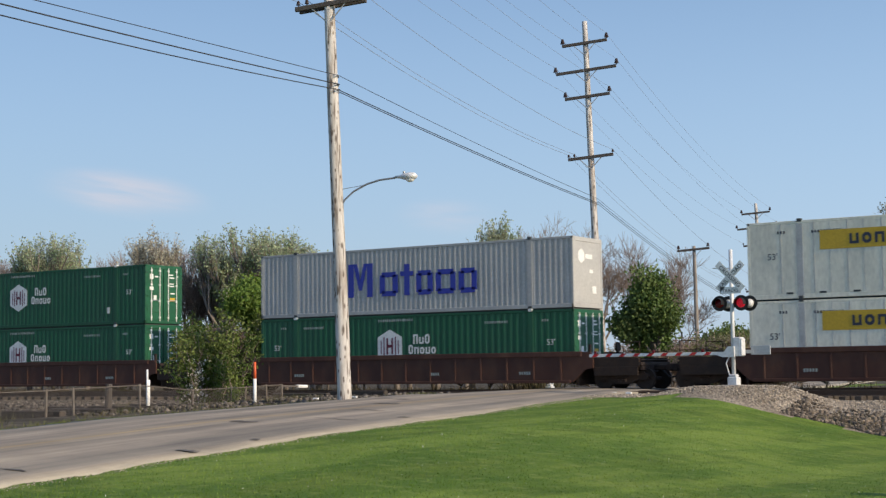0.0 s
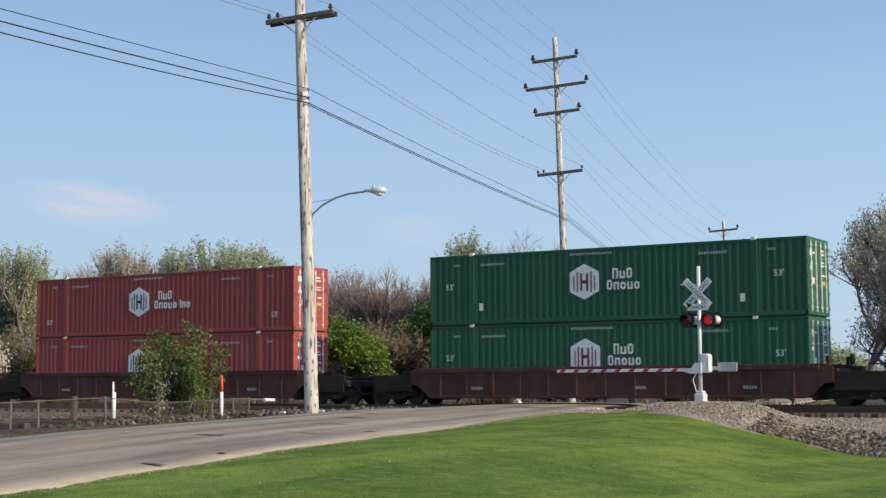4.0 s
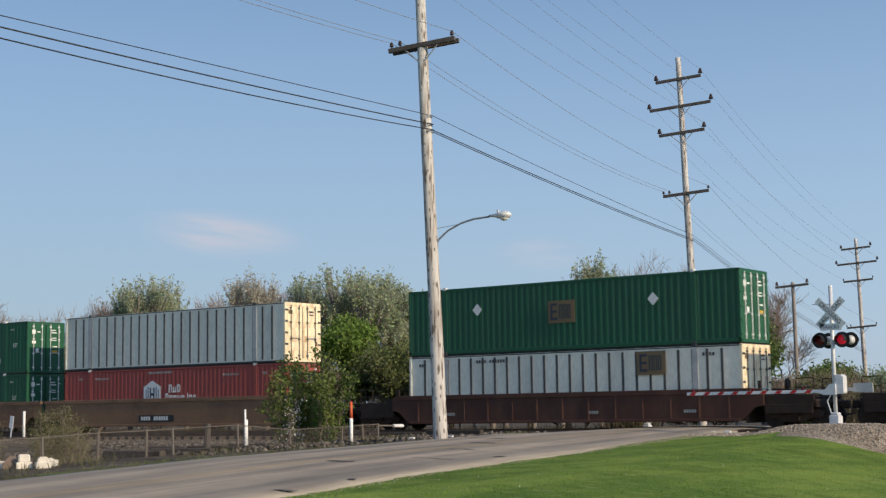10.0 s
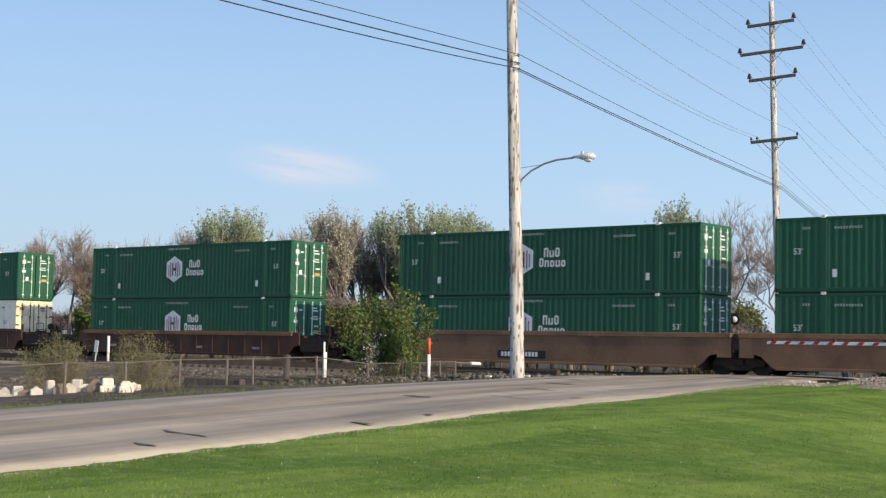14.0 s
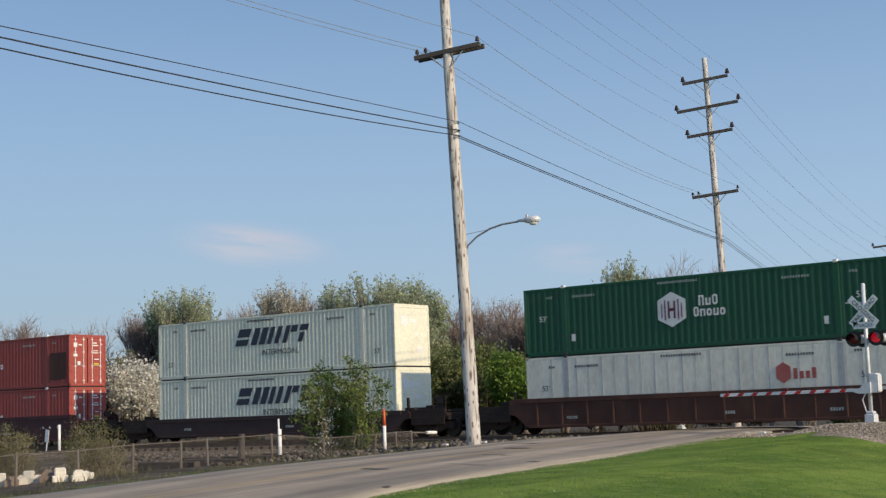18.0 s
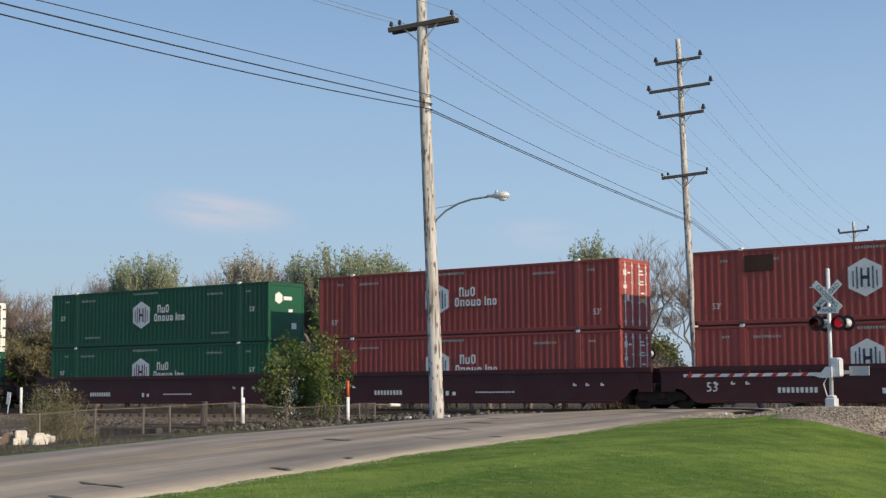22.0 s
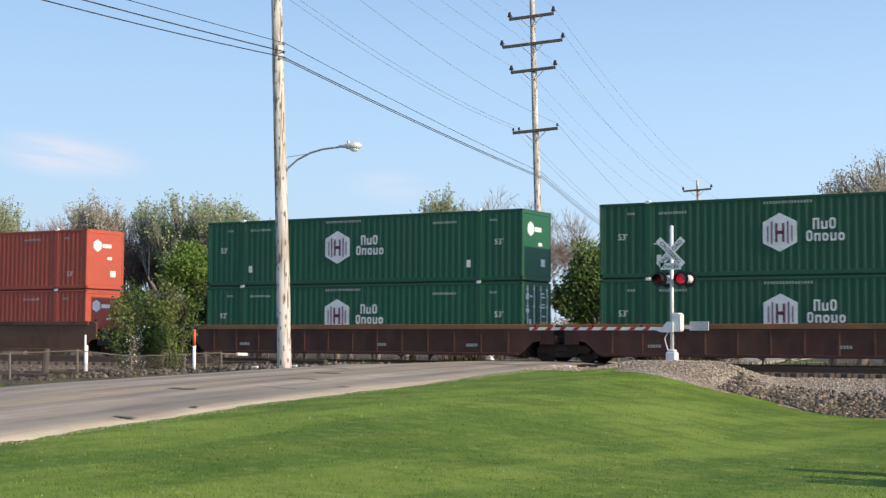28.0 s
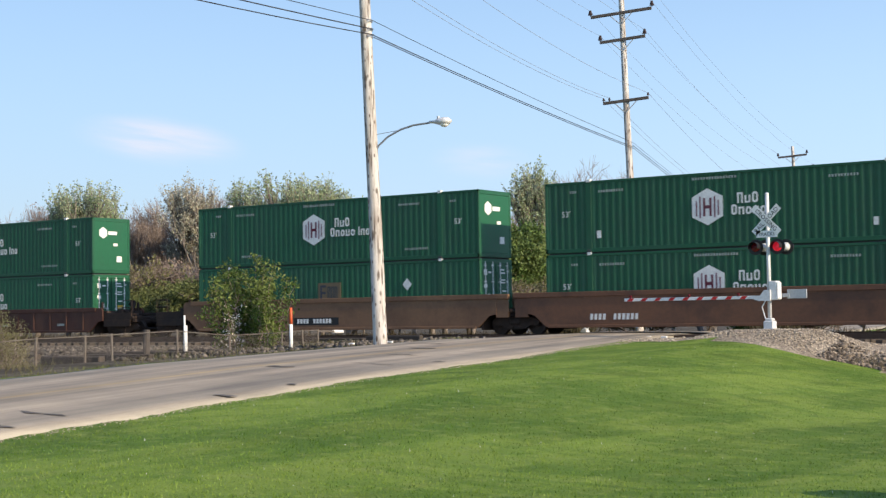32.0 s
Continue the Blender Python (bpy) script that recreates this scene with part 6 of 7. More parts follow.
SPRING = "tall tree in young yellow-green leaf behind the tracks"
BROWNT = "tall leafless tree with brown buds behind the tracks"
for az, d, h, w, seed, kind in (
        (-60.5, 118, 10.0, 9, 41, "brown"), (-57.5, 112, 9.6, 8, 1, "brown"), (-55.0, 120, 10.2, 8, 2, "brown"), (-53.6, 116, 10.0, 5, 26, "bare"), (-52.0, 116, 9.4, 6, 3, "brown"), (-50.3, 108, 9.2, 7, 4, "bare"),
        (-49.4, 106, 9.9, 5, 27, "brown"), (-48.4, 104, 10.5, 5, 5, "spring"), (-47.2, 102, 11.1, 5, 6, "spring"), (-46.2, 104, 11.0, 5, 28, "spring"), (-45.4, 106, 10.4, 4.4, 7, "brown"), (-44.6, 110, 9.6, 5, 43, "brown"),
        (-43.9, 102, 10.7, 3.6, 29, "pale"), (-43.2, 100, 11.6, 4.0, 8, "pale"), (-42.3, 106, 11.0, 5, 9, "brown"), (-41.5, 104, 10.8, 4.5, 30, "brown"),
        (-40.9, 101, 11.4, 4.6, 48, "spring"), (-40.0, 100, 11.8, 5.0, 10, "spring"), (-38.8, 101, 11.7, 5.0, 11, "spring"), (-37.7, 102, 11.5, 4.4, 49, "spring"), (-36.6, 104, 10.2, 5, 12, "brown"), (-35.2, 106, 10.2, 6, 13, "brown"),
        (-34.0, 100, 9.8, 5, 44, "brown"), (-32.9, 100, 9.2, 5, 14, "brown"), (-31.8, 98, 8.6, 5, 70, "brown"), (-30.3, 92, 11.4, 2.2, 15, "tuft"), (-28.2, 98, 11.4, 6.5, 16, "bare"), (-26.6, 100, 10.4, 7, 71, "bare"), (-25.2, 104, 10.2, 7, 17, "bare"), (-23.6, 112, 8.2, 7, 72, "bare"), (-51.2, 95, 6.5, 5, 18, "olive"), (-46.0, 96, 5.5, 7, 19, "olive"),
        (-15.6, 104, 14.8, 8.5, 23, "airy"), (-13.6, 98, 13.6, 7.5, 20, "airy"), (-11.4, 90, 12.3, 9.0, 24, "mass"), (-9.0, 92, 12.5, 9, 21, "mass"), (-6.4, 96, 11.5, 9, 22, "mass"), (-14.6, 92, 7.0, 7.5, 25, "airy")):
    at = polar(az, d)
    if kind == "spring":
        tree("tree", at, h, w, seed, LEAF_SPRING, 3, 0.088, SPRING, 3, upright=1.0, spread=0.62, reach=0.1, splits=(3, 5), shoots=3, plume=1.2)
    elif kind == "pale":
        tree("tree", at, h, w, seed, LEAF_PALE, 3, 0.075, "slender tree with pale opening buds", 3, upright=1.1, spread=0.5, reach=0.11, splits=(3, 5), shoots=3, plume=1.2)
    elif kind == "tuft":
        tree("tree", at, h, w, seed, LEAF_SPRING, 5, 0.07, "narrow tree with a fan of upright twigs in young leaf", 3, upright=1.2, spread=0.45, reach=0.06, splits=(3, 5), shoots=2, plume=1.5)
    elif kind == "brown":
        tree("tree", at, h, w, seed, LEAF_BUD, 1, 0.055, BROWNT, 4, bare=True, upright=0.9, spread=0.68, reach=0.14, splits=(2, 4), shoots=2)
    elif kind == "airy":
        tree("tree", at, h, w, seed, LEAF_AIRY, 3, 0.085, "tall open tree with dark limbs and sparse grey-green leaf", 4, upright=0.8, spread=0.7, r0=0.34, reach=0.2, splits=(2, 4), shoots=2)
    elif kind == "bare":
        tree("tree", at, h, w, seed, None, 0, 0, "bare grey-brown tree with fine spreading twigs", 5, bare=True, upright=0.75, spread=0.72, splits=(2, 3), sides=(0, 2), r0=0.17)
    elif kind == "olive":
        tree("tree", at, h, w, seed, LEAF_OLIVE, 3, 0.09, "low olive-green scrub tree behind the tracks", 4, bare=True, upright=0.6, spread=0.85, reach=0.15, splits=(2, 4), shoots=2)
    else:
        tree("tree", at, h, w, seed, LEAF_GREY, 6, 0.09, "big dense olive-grey tree behind the tracks", 4, upright=0.6, spread=0.8, r0=0.3, reach=0.22, splits=(3, 4), sides=(1, 2), shoots=1)

tree("tree", polar(-24.0, 78), 6.7, 4.0, 31, LEAF_DARK, 9, 0.10, "dense dark green tree behind the tracks", 4, upright=0.75, spread=0.75, reach=0.26, splits=(3, 4))
tree("tree", polar(-34.4, 76), 4.6, 2.7, 32, LEAF_BRIGHT, 12, 0.09, "dense bright green young tree behind the tracks", 4, upright=0.6, spread=0.8, reach=0.24)
tree("tree", polar(-40.4, 84), 6.9, 3.9, 33, LEAF_BRIGHT, 14, 0.10, "dense bright green tree behind the tracks", 4, upright=0.75, spread=0.72, reach=0.28)
tree("tree", polar(-31.6, 80), 6.4, 3.1, 34, LEAF_DARK, 11, 0.10, "dark green leafy tree behind the tracks", 4, upright=0.7, spread=0.75, reach=0.3)
tree("tree", polar(-21.6, 90), 3.6, 3.2, 35, LEAF_DARK, 24, 0.10, "low dark green bush by the far road", 4, upright=0.5, spread=0.9)
for az, d, h, w, seed in ((-37.6, 80, 5.2, 5.0, 38), (-36.0, 82, 5.6, 4.6, 39), (-29.0, 84, 4.4, 4.5, 40), (-42.6, 86, 3.6, 4.8, 45), (-45.2, 90, 3.8, 5.0, 46), (-33.0, 84, 5.0, 4.2, 47)):
    tree("tree", polar(az, d), h, w, seed, LEAF_MOSS, 9, 0.09, "dull olive-green undergrowth tree behind the tracks", 4, upright=0.6, spread=0.8, reach=0.3)
tree("shrub", polar(-49.6, 92), 5.6, 3.6, 36, LEAF_BLOSSOM, 5, 0.085, "shrub in white blossom behind the tracks", 4, upright=0.5, spread=0.9, category="shrub")
tree("shrub", polar(-52.5, 104), 4.6, 4.4, 37, LEAF_DARK, 20, 0.13, "dark green shrub behind the tracks", 4, upright=0.5, spread=0.9, category="shrub")
for i, az in enumerate((-19.5, -18.2, -16.8)):
    tree("tree", polar(az, 210), 5.2, 9, 50 + i, LEAF_SPRING, 16, 0.17, "far pale green woodland tree", 4, upright=0.5, spread=0.9, reach=0.8)

# undergrowth and far woods
ru = random.Random(77)
for i in range(30):
    az = -60 + i * 1.45 + ru.uniform(-0.5, 0.5)
    d = (66 + ru.uniform(0, 9)) / math.cos(radians(az))
    high = ru.uniform(3.8, 5.6) if az < -33 else ru.uniform(2.2, 3.4)
    leaf = (LEAF_OLIVE, LEAF_BUD, LEAF_BUD if az < -30 else LEAF_MOSS)[i % 3]
    tree("shrub", polar(az, d), high, ru.uniform(3.8, 5.2), 90 + i, leaf, 2, 0.07, "brown-green undergrowth shrub behind the tracks", 4, bare=True, upright=0.6, spread=0.85, category="shrub", reach=0.18, r0=0.08, shoots=2, splits=(2, 4))


def far_woods():
    g = random.Random(5)
    spots = []
    for i in range(7000):
        az = g.uniform(-75, 0)
        d = g.uniform(190, 320)
        top = 5.0 + 1.6 * noise.noise(Vector((az * 0.35, 0, 0))) + 1.2 * noise.noise(Vector((az * 1.3, 3, 0)))
        x, y, _ = polar(az, d)
        spots.append((x, y, -1 + top * d / 250 * g.random() ** 0.7))
    me = leaf_mesh("far_woods", spots, g, 12, 0.2, 0.7, LEAF_WOODS)
    tagged(new("far_woods", me), "hazy brown and green woods on the horizon", "woods", kind="stuff")


far_woods()

# shrubs this side of the tracks
def wild_shrub(at, stems, height, width, seed, leaf, per, size, label, bare_foot=0.0):
    """Several stems of uneven height from one root, leafy and open towards the top."""
    rng = random.Random(seed)
    segs, spots = [], []
    for i in range(stems):
        a = rng.uniform(0, 6.283)
        out = width / 2 * rng.uniform(0.15, 1.0)
        hgt = height * rng.uniform(0.55, 1.0) * (1.0 - 0.35 * (out / (width / 2)) ** 2)
        foot = Vector((math.cos(a) * out * 0.35, math.sin(a) * out * 0.35, -0.2))
        tip = Vector((math.cos(a) * out, math.sin(a) * out, hgt))
        prev, n = foot, 9
        for k in range(1, n + 1):
            q = foot.lerp(tip, k / n) + Vector((rng.uniform(-1, 1), rng.uniform(-1, 1), 0)) * 0.09
            segs.append((prev, q, 0.028 * (1.1 - k / n) + 0.004, 0.028 * (1.0 - k / n) + 0.004))
            if k / n < bare_foot:
                prev = q
                continue
            for _ in range(3):
                e = q + Vector((rng.uniform(-1, 1), rng.uniform(-1, 1), rng.uniform(0.1, 0.9))).normalized() * rng.uniform(0.15, 0.5) * (1.15 - 0.6 * k / n)
                segs.append((q, e, 0.007, 0.003))
                spots += [e, q.lerp(e, 0.6)]
            prev = q
        spots.append(tip)
    t = thing("shrub", Matrix.Translation(at), label, "shrub")
    part("stem", seg_mesh("stem", segs, TWIG), TWIG, t)
    part("crown", leaf_mesh("crown", spots, rng, per, size, 0.09, leaf), leaf, t)
    return t


wild_shrub((-33.0, 37.2, -0.55), 30, 3.6, 3.4, 61, LEAF_SHRUB, 7, 0.055, "open leafy roadside shrub growing through the fence")
wild_shrub((-32.2, 36.9, -0.5), 10, 2.7, 1.8, 65, LEAF_SHRUB, 5, 0.05, "pale spring shrub growing by the fence")
wild_shrub((-32.9, 36.2, -0.45), 6, 1.8, 0.6, 66, LEAF_BLOSSOM, 1, 0.045, "small shrub with whitish leaves by the fence")
for x, y, s, h in ((-34.6, 25.0, 62, 2.0), (-33.4, 27.1, 63, 2.1), (-38.0, 23.6, 64, 1.7)):
    wild_shrub((x, y, -1.0), 34, h, h * 0.95, s, LEAF_OLIVE, 12, 0.02, "brownish roadside shrub with fine twigs and small buds", 0.4)


# ---- fence, markers, stones ----
def fence_x(y):
    return road_mid(y) - ROAD_HALF - 4.2


def build_fence():
    fence = thing("chain_link_fence", Matrix(), "old rusty chain-link fence with thin posts beside the road", "fence")
    posts = (16.4, 18.4, 20.5, 22.6, 24.6, 26.6, 27.8, 30.95, 33.8, 37.06, 38.57, 39.69)
    tops = []
    for i, y in enumerate(posts):
        x = fence_x(y)
        z = ground_z(x, y)
        top = Vector((x + random.uniform(-0.05, 0.05), y, z + (0.72 if y < 33 else 0.56) + random.uniform(-0.04, 0.04)))
        part("post", tube(bmesh.new(), (x, y, z - 0.2), top, 0.034, seg=8), RUSTPOST, fence)
        tops.append((top, Vector((x, y, z))))
    a, b = Vector((tops[-1][0].x, tops[-1][0].y, 0.36)), Vector((-32.4, 41.5, 0.32))
    tip = a.lerp(b, 0.62)
    part("end_rail", tube(bmesh.new(), a, tip, 0.03, seg=8), RUSTPOST, fence)
    part("end_board", tube(bmesh.new(), tip, b, 0.06, seg=8), PIPEW, fence, "white board on the end of the rail")
    x, y = fence_x(29.6) - 0.2, 29.6
    part("wood_post", tube(bmesh.new(), (x, y, -0.9), (x + 0.05, y, 0.56), 0.11, 0.09, 8), WOODD, fence, "dark weathered wooden post")
    for (a, za), (b, zb) in zip(tops, tops[1:]):
        part("top_rail", tube(bmesh.new(), a - Vector((0, 0, 0.04)), b - Vector((0, 0, 0.04)), 0.013, seg=6), RUSTPOST, fence)
        bm = bmesh.new()
        n = 26
        for s in (0, 1):
            for i in range(-12, n):
                k0, k1 = i / n, (i + 12) / n
                z0, z1 = 0.0, 1.0
                if k0 < 0:
                    z0, k0 = -k0 * n / 12, 0
                if k1 > 1:
                    z1, k1 = 1 - (k1 - 1) * n / 12, 1
                u0, u1 = (z0, z1) if s == 0 else (1 - z0, 1 - z1)
                tube(bm, za.lerp(zb, k0).lerp(a.lerp(b, k0), u0), za.lerp(zb, k1).lerp(a.lerp(b, k1), u1), 0.002, seg=3)
        part("mesh_panel", bm, RUSTPOST, fence, "rusty wire mesh")


build_fence()

# old ties and scrap thrown down behind the fence
for x, y, w, turn in ((-30.2, 27.0, 2.2, 1.72), (-30.9, 29.4, 2.4, 1.80), (-31.3, 31.3, 2.5, 1.76), (-31.9, 33.6, 2.4, 1.82), (-33.2, 30.2, 2.3, 1.2), (-34.0, 33.0, 2.4, 2.0), (-33.5, 42.6, 2.5, 0.1), (-36.2, 41.4, 2.4, -0.2), (-39.0, 42.3, 2.6, 0.3), (-42.4, 40.6, 2.4, 0.05), (-44.8, 41.8, 2.2, -0.3), (-31.2, 43.0, 2.4, 0.15), (-47.5, 39.6, 2.5, 0.2), (-38.0, 39.8, 1.6, 0.9)):
    log = tagged(part("discarded_tie", boxes(((0, 0, 0.1), (w, 0.24, 0.26)), bevel=0.03), TIE), "old dark railway tie lying among weeds and rubble", "railway tie", "discarded ties")
    log.matrix_basis = pose(x, y, ground_z(x, y), 0, 0, turn)


def marker(at, h, r, cap, label, lean=0.0):
    m = thing("marker_post", Matrix.Translation(at) @ Matrix.Rotation(lean, 4, "Y"), label, "marker post")
    part("pipe", tube(bmesh.new(), (0, 0, -0.2), (0, 0, h), r, seg=10), PIPEW, m, smooth=True)
    if cap:
        part("cap", tube(bmesh.new(), (0, 0, h), (0, 0, h + 0.52), r * 0.95, r * 0.8, 10), PIPEO, m, "orange plastic cap", True)
    return m


marker((-30.0, 35.8, -0.12), 0.76, 0.055, True, "white pipeline marker post with orange cap")
marker((-31.2, 32.3, -0.35), 1.31, 0.03, False, "thin weathered grey marker post", -0.02)
marker((-31.38, 32.5, -0.35), 1.0, 0.06, False, "short white plastic marker post")
marker((-62.45, 48.4, -0.33), 1.48, 0.07, False, "white post beside the railway track")
board_post = marker((-63.55, 48.4, -0.35), 0.7, 0.035, False, "short leaning post with a white board", 0.16)
part("board", boxes(((0, -0.05, 0.95), (0.3, 0.03, 0.64)), bevel=0.01), PIPEW, board_post, "white marker board")
for x, y in ((-29.2, 40.0), (-29.6, 38.4), (-27.3, 46.6), (-25.2, 46.6), (-22.9, 46.7), (-22.3, 46.7)):
    b = tagged(part("white_block", boxes(((0, 0, 0.08), (0.22, 0.1, 0.08)), bevel=0.02), PIPEW), "small white concrete block lying by the tracks", "block")
    b.location = (x, y, ground_z(x, y) - 0.02)


def tombstone(at, w, h, kind, paint, turn):
    t = thing("gravestone", Matrix.Translation(at) @ Matrix.Rotation(turn, 4, "Z"), "small weathered gravestone on the grass", "gravestone", "gravestones beside the road")
    part("plinth", boxes(((0, 0, 0.06), (w * 1.35, 0.32, 0.2)), bevel=0.015), paint, t)
    bm = bmesh.new()
    if kind == 0:
        pts = [(-w / 2, 0.14), (w / 2, 0.14), (w / 2, h * 0.8), (w * 0.3, h), (-w * 0.3, h), (-w / 2, h * 0.8)]
        prism(bm, pts, -0.1, 0.1)
    elif kind == 1:
        pts = [(-w / 2, 0.14), (w / 2, 0.14), (w * 0.42, h * 0.72), (0, h), (-w * 0.42, h * 0.72)]
        prism(bm, pts, -0.12, 0.12)
    else:
        box(bm, (0, 0, 0.14 + h / 2), (w, 0.22, h), 0.03)
    part("stone", bm, paint, t)


rs = random.Random(8)
for i, az in enumerate((-56.26, -55.94, -55.46, -55.13, -54.8, -54.29, -53.94, -53.61, -53.32, -52.99, -52.66, -52.2, -51.53, -51.25)):
    d = 35.4 + rs.uniform(-0.4, 0.8)
    x, y, _ = polar(az, d)
    tombstone((x, y, ground_z(x, y) - 0.02), rs.uniform(0.17, 0.28), rs.uniform(0.18, 0.32), i % 3, TOMBB if i in (3, 6, 10) else TOMB, radians(rs.uniform(35, 60)))


def monument(at, turn, w, h):
    m = thing("monument", Matrix.Translation(at) @ Matrix.Rotation(turn, 4, "Z"), "grey granite monument on a stepped base on the lawn", "gravestone", "monuments on the lawn")
    part("base", boxes(((0, 0, 0.1), (w * 1.5, 0.5, 0.36)), bevel=0.02), GRANITE, m)
    part("stone", boxes(((0, 0, 0.28 + h / 2), (w, 0.3, h)), bevel=0.03), GRANITE, m)


for az, d, w, h in ((-12.5, 20.9, 0.3, 0.4), (-11.6, 22.2, 0.6, 0.7), (-11.2, 14.4, 0.6, 0.75), (-9.5, 20.0, 0.6, 0.8)):
    x, y, _ = polar(az, d)
    monument((x, y, ground_z(x, y)), radians(60), w, h)


def rock_field(name, label, n, area, size, material, seed, lift=0.3, bare=False):
    """Broken stones strewn over an area."""
    g = random.Random(seed)
    verts, faces = [], []
    shape = [(-1, -1, -0.8), (1, -1, -0.9), (1, 1, -0.8), (-1, 1, -0.8), (-0.7, -0.6, 0.7), (0.7, -0.7, 0.6), (0.6, 0.7, 0.8), (-0.7, 0.6, 0.6)]
    quads = [(0, 3, 2, 1), (4, 5, 6, 7), (0, 1, 5, 4), (1, 2, 6, 5), (2, 3, 7, 6), (3, 0, 4, 7)]
    while n > 0:
        x, y = area(g)
        s = size(g)
        if bare and zone(x, y) == 0:
            n -= 1
            continue
        m = Euler((g.uniform(-0.5, 0.5), g.uniform(-0.5, 0.5), g.uniform(0, 6.3))).to_matrix()
        k = Vector((s * g.uniform(0.7, 1.4), s * g.uniform(0.6, 1.1), s * g.uniform(0.45, 0.9)))
        c = Vector((x, y, ground_z(x, y) + s * lift))
        b = len(verts)
        verts += [tuple(c + m @ Vector((p[0] * k.x * g.uniform(0.45, 1.2), p[1] * k.y * g.uniform(0.45, 1.2), p[2] * k.z * g.uniform(0.6, 1.25)))) for p in shape]
        faces += [tuple(b + i for i in q) for q in quads]
        n -= 1
    return tagged(new(name, stuff_mesh(name, verts, faces, material)), label, "stones", kind="stuff")


def varied(name, tones, low=0.22):
    """Stone whose tone changes from piece to piece."""
    m = surface(name, tones[0], 0.9, stain=tones[1], amount=0.6, scale=2.0, fine=20, bump=0.5)
    nt = m.node_tree
    geo = nt.nodes.new("ShaderNodeNewGeometry")
    tone = ramp(nt, geo.outputs["Random Per Island"], [(0.0, (low, low * 0.96, low * 0.92)), (0.4, (0.5 + low / 2,) * 3), (1.0, (1.6 - 0.4 * low, 1.58 - 0.4 * low, 1.54 - 0.4 * low))])
    b = nt.nodes["Principled BSDF"]
    nt.links.new(mixed(nt, 1.0, b.inputs["Base Color"].links[0].from_socket, tone, "MULTIPLY"), b.inputs["Base Color"])
    return m


GRAVEL = varied("mixed_gravel", ((0.37, 0.33, 0.275), (0.24, 0.205, 0.165)), 0.5)
RUBBLE = varied("mixed_brown_rubble", ((0.18, 0.15, 0.12), (0.085, 0.07, 0.055)))
RUBBLEL = varied("mixed_pale_rubble", ((0.13, 0.115, 0.10), (0.06, 0.052, 0.044)))
rock_field("ballast_stones", "loose grey ballast stones along the tracks", 24000, lambda g: (g.uniform(-26, -4), g.uniform(43.0, 47.9)), lambda g: g.choice((0.01, 0.015, 0.02, 0.034)) * g.uniform(0.7, 1.2), GRAVEL, 3, bare=True)
rock_field("ballast_stones", "loose grey ballast stones along the tracks", 9000, lambda g: (g.uniform(-62, -30), g.uniform(44.6, 48.6)), lambda g: g.uniform(0.02, 0.045), RUBBLEL, 5)
rock_field("rubble", "brown broken rocks on the bank below the tracks", 20000, lambda g: (g.uniform(-15.5, -4), g.triangular(40.8, 45.6, 42.6)), lambda g: g.choice((0.015, 0.02, 0.025, 0.03, 0.04, 0.05, 0.075)) * g.uniform(0.7, 1.3), RUBBLE, 4, bare=True)
rock_field("rubble", "large dark and pale broken rocks on the bank", 110, lambda g: (g.uniform(-14.5, -4), g.triangular(41.2, 45.0, 43.2)), lambda g: g.uniform(0.08, 0.2), RUBBLE, 14, 0.05, True)
rock_field("rubble", "pale stones and debris behind the fence", 9000, lambda g: (g.uniform(-52, -28), g.triangular(26, 46, 42)), lambda g: g.choice((0.03, 0.04, 0.06, 0.09)) * g.uniform(0.7, 1.3), RUBBLEL, 6)

def road_edge(g):
    y = g.uniform(8, 44)
    return road_mid(y) + ROAD_HALF + g.gauss(0.05, 0.16), y


rock_field("edge_gravel", "loose pale grit along the road's broken edge", 3500, road_edge, lambda g: g.uniform(0.004, 0.013), GRAVEL, 9, 0.4)


# ---- grass blades ----
def blades(name, label, n, pick, h, w, material, seed):
    g = np.random.RandomState(seed)
    base = np.array([p for p in (pick(g) for _ in range(n)) if p])
    n = len(base)
    a = g.uniform(0, 6.283, n)
    hh = h * g.uniform(0.5, 1.3, n)
    ww = w * g.uniform(0.7, 1.4, n)
    side = np.stack([np.cos(a), np.sin(a), np.zeros(n)], 1) * ww[:, None]
    tip = base + np.stack([g.normal(0, 0.4, n) * hh, g.normal(0, 0.4, n) * hh, hh], 1)
    v = np.stack([base - side, base + side, tip], 1).reshape(-1, 3)
    tagged(new(name, stuff_mesh(name, v, np.arange(n * 3).reshape(-1, 3), material)), label, "grass", kind="stuff")


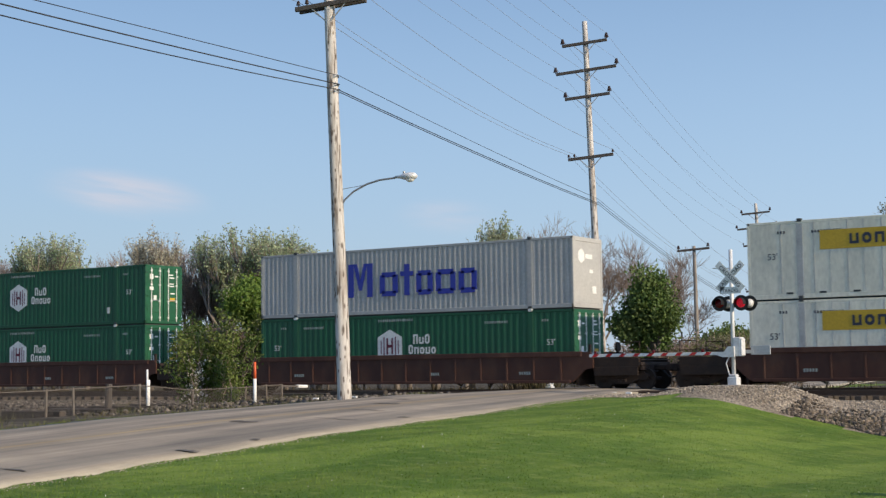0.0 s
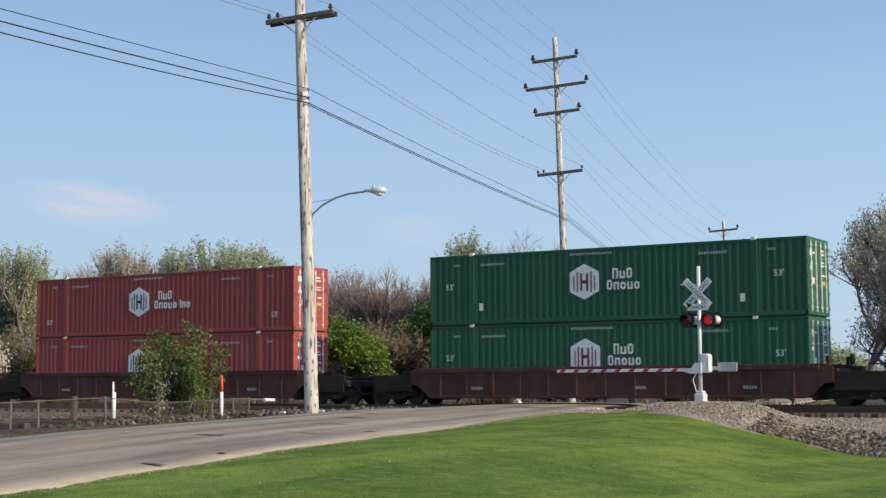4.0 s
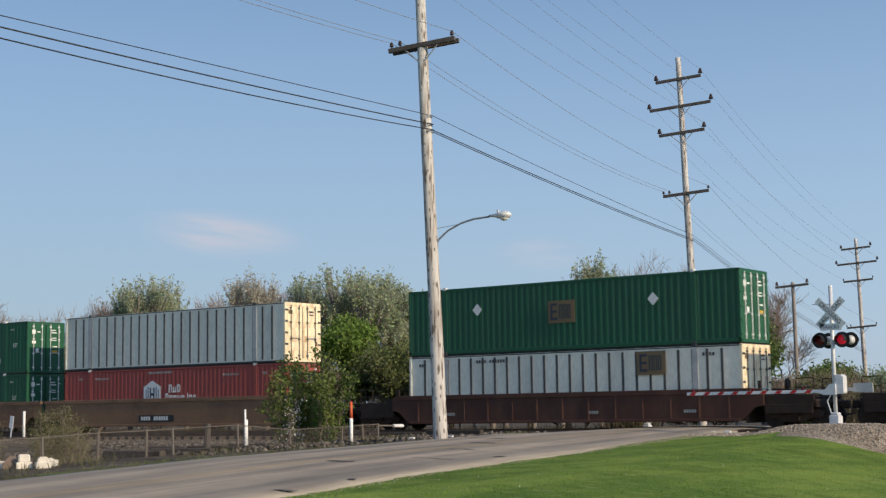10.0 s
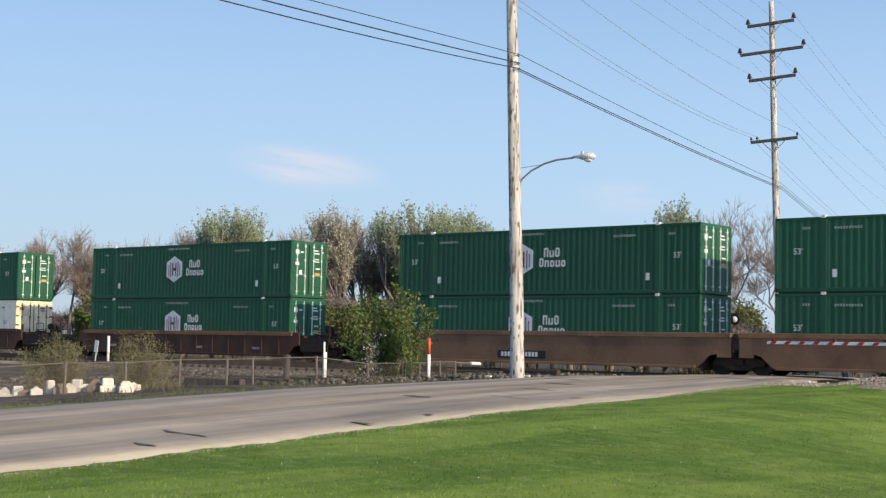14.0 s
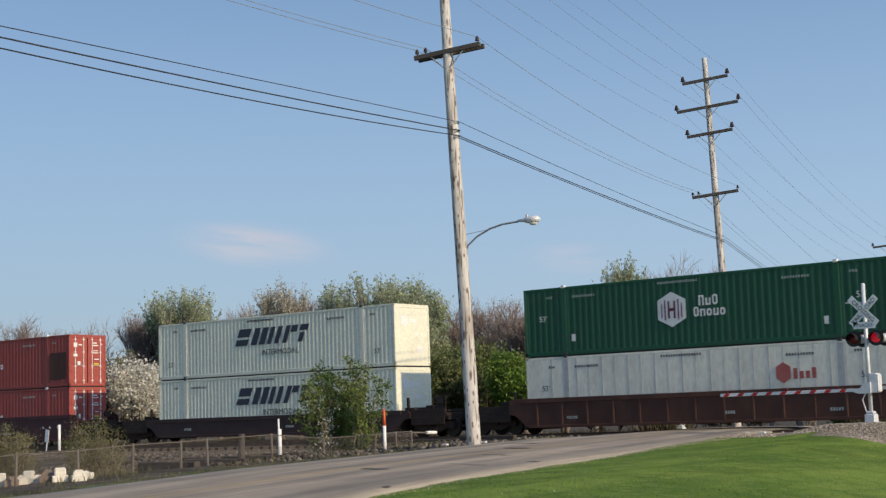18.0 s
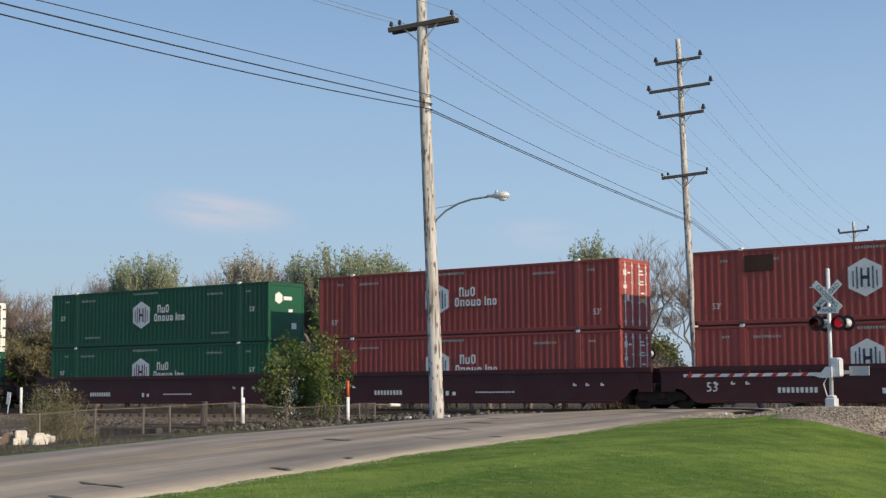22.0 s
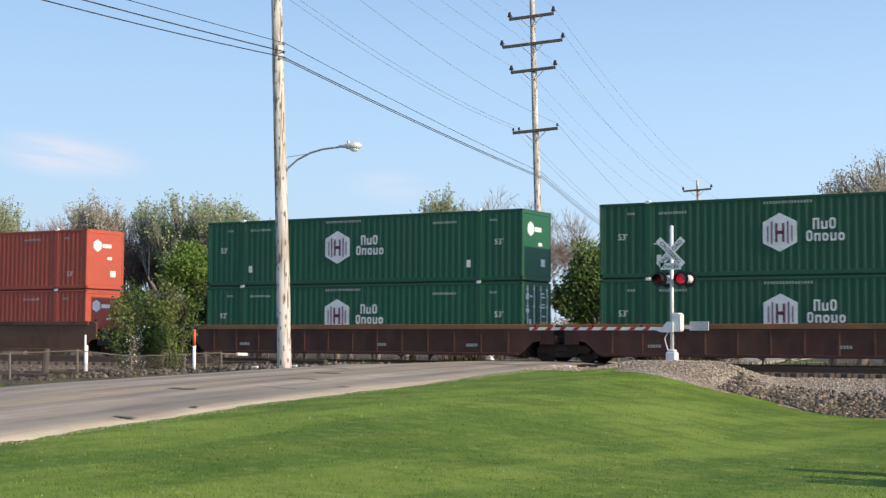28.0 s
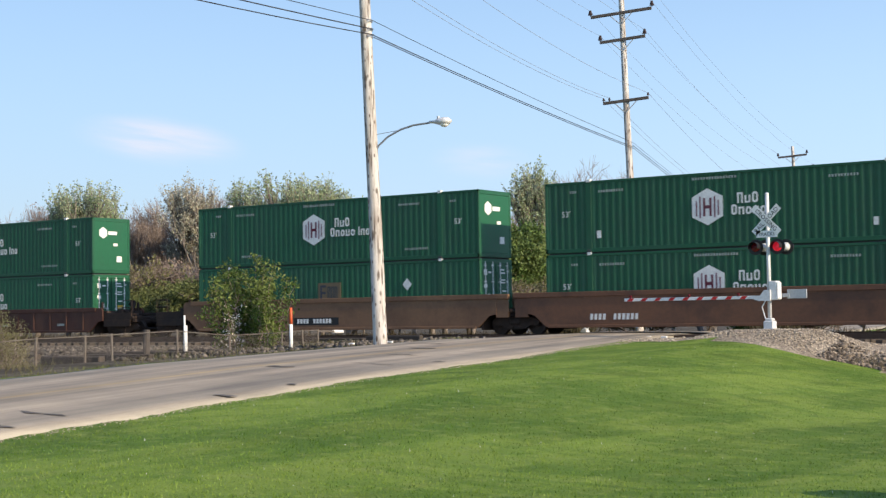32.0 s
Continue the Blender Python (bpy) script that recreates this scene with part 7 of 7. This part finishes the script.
def lawn_pick(g):
    az, d = radians(g.uniform(-60, -8)), 9 + 36 * g.random_sample() ** 1.25
    x, y = d * math.sin(az), d * math.cos(az)
    if x - road_mid(y) < ROAD_HALF - 0.15 + 0.5 * g.random_sample() or zone(x, y) != 0:
        return None
    return (x, y, ground_z(x, y) - 0.01)


def verge_pick(g):
    y = g.uniform(6, 45)
    x = road_mid(y) - ROAD_HALF - 0.1 - abs(g.normal(0, 0.8))
    return (x, y, ground_z(x, y) - 0.02)


def weed_pick(g):
    y = g.uniform(20, 45)
    x = road_mid(y) - ROAD_HALF - 2.5 - g.uniform(0, 14)
    if noise.noise(Vector((x * 0.3, y * 0.3, 0))) < -0.05:
        return None
    return (x, y, ground_z(x, y) - 0.02)


BLADE = blade_material()
WEED = leafy("dry_weeds", (0.075, 0.085, 0.035), (0.14, 0.12, 0.07), 0.6, 0.25)
WEEDD = leafy("dead_brown_stalks", (0.05, 0.046, 0.026), (0.085, 0.07, 0.045), 0.6, 0.15)
VERGE = leafy("verge_grass", (0.10, 0.125, 0.035), (0.15, 0.145, 0.06), 0.6, 0.3)
blades("lawn_grass", "short mown bright green grass", 160000, lawn_pick, 0.032, 0.009, BLADE, 1)
blades("verge_grass", "longer grass along the road's far edge", 12000, verge_pick, 0.1, 0.008, VERGE, 2)
blades("dry_weeds", "dry brown weeds among the rubble", 11000, weed_pick, 0.2, 0.01, WEED, 3)
def bank_pick(g):
    x, y = g.uniform(-85, 3), g.uniform(58.6, 63.0)
    if abs(x - road_mid(y)) < 4.2:
        return None
    return (x, y, ground_z(x, y) - 0.02)


blades("trackside_weeds", "rank green and brown weeds beyond the tracks", 40000, bank_pick, 0.7, 0.03, WEEDD, 4)
def rubble_pick(g):
    x, y = g.uniform(-14.5, -3), g.normal(42.8, 1.0)
    if zone(x, y) == 0:
        return None
    return (x, y, ground_z(x, y) - 0.02)


blades("dry_stalks", "dry brown stalks among the broken rocks", 5000, rubble_pick, 0.2, 0.008, WEED, 6)
blades("clover_flowers", "tiny white clover flowers in the lawn", 700, lawn_pick, 0.034, 0.0045, PIPEW, 5)


# ---- motion of the train ----
def motions():
    for ob, x, z in RIDERS:
        walk(ob, [(t, pose(x + SPEED * t + SLOWING * t * t, TRACKS[0], z)) for t in range(0, 33, 2)])


motions()
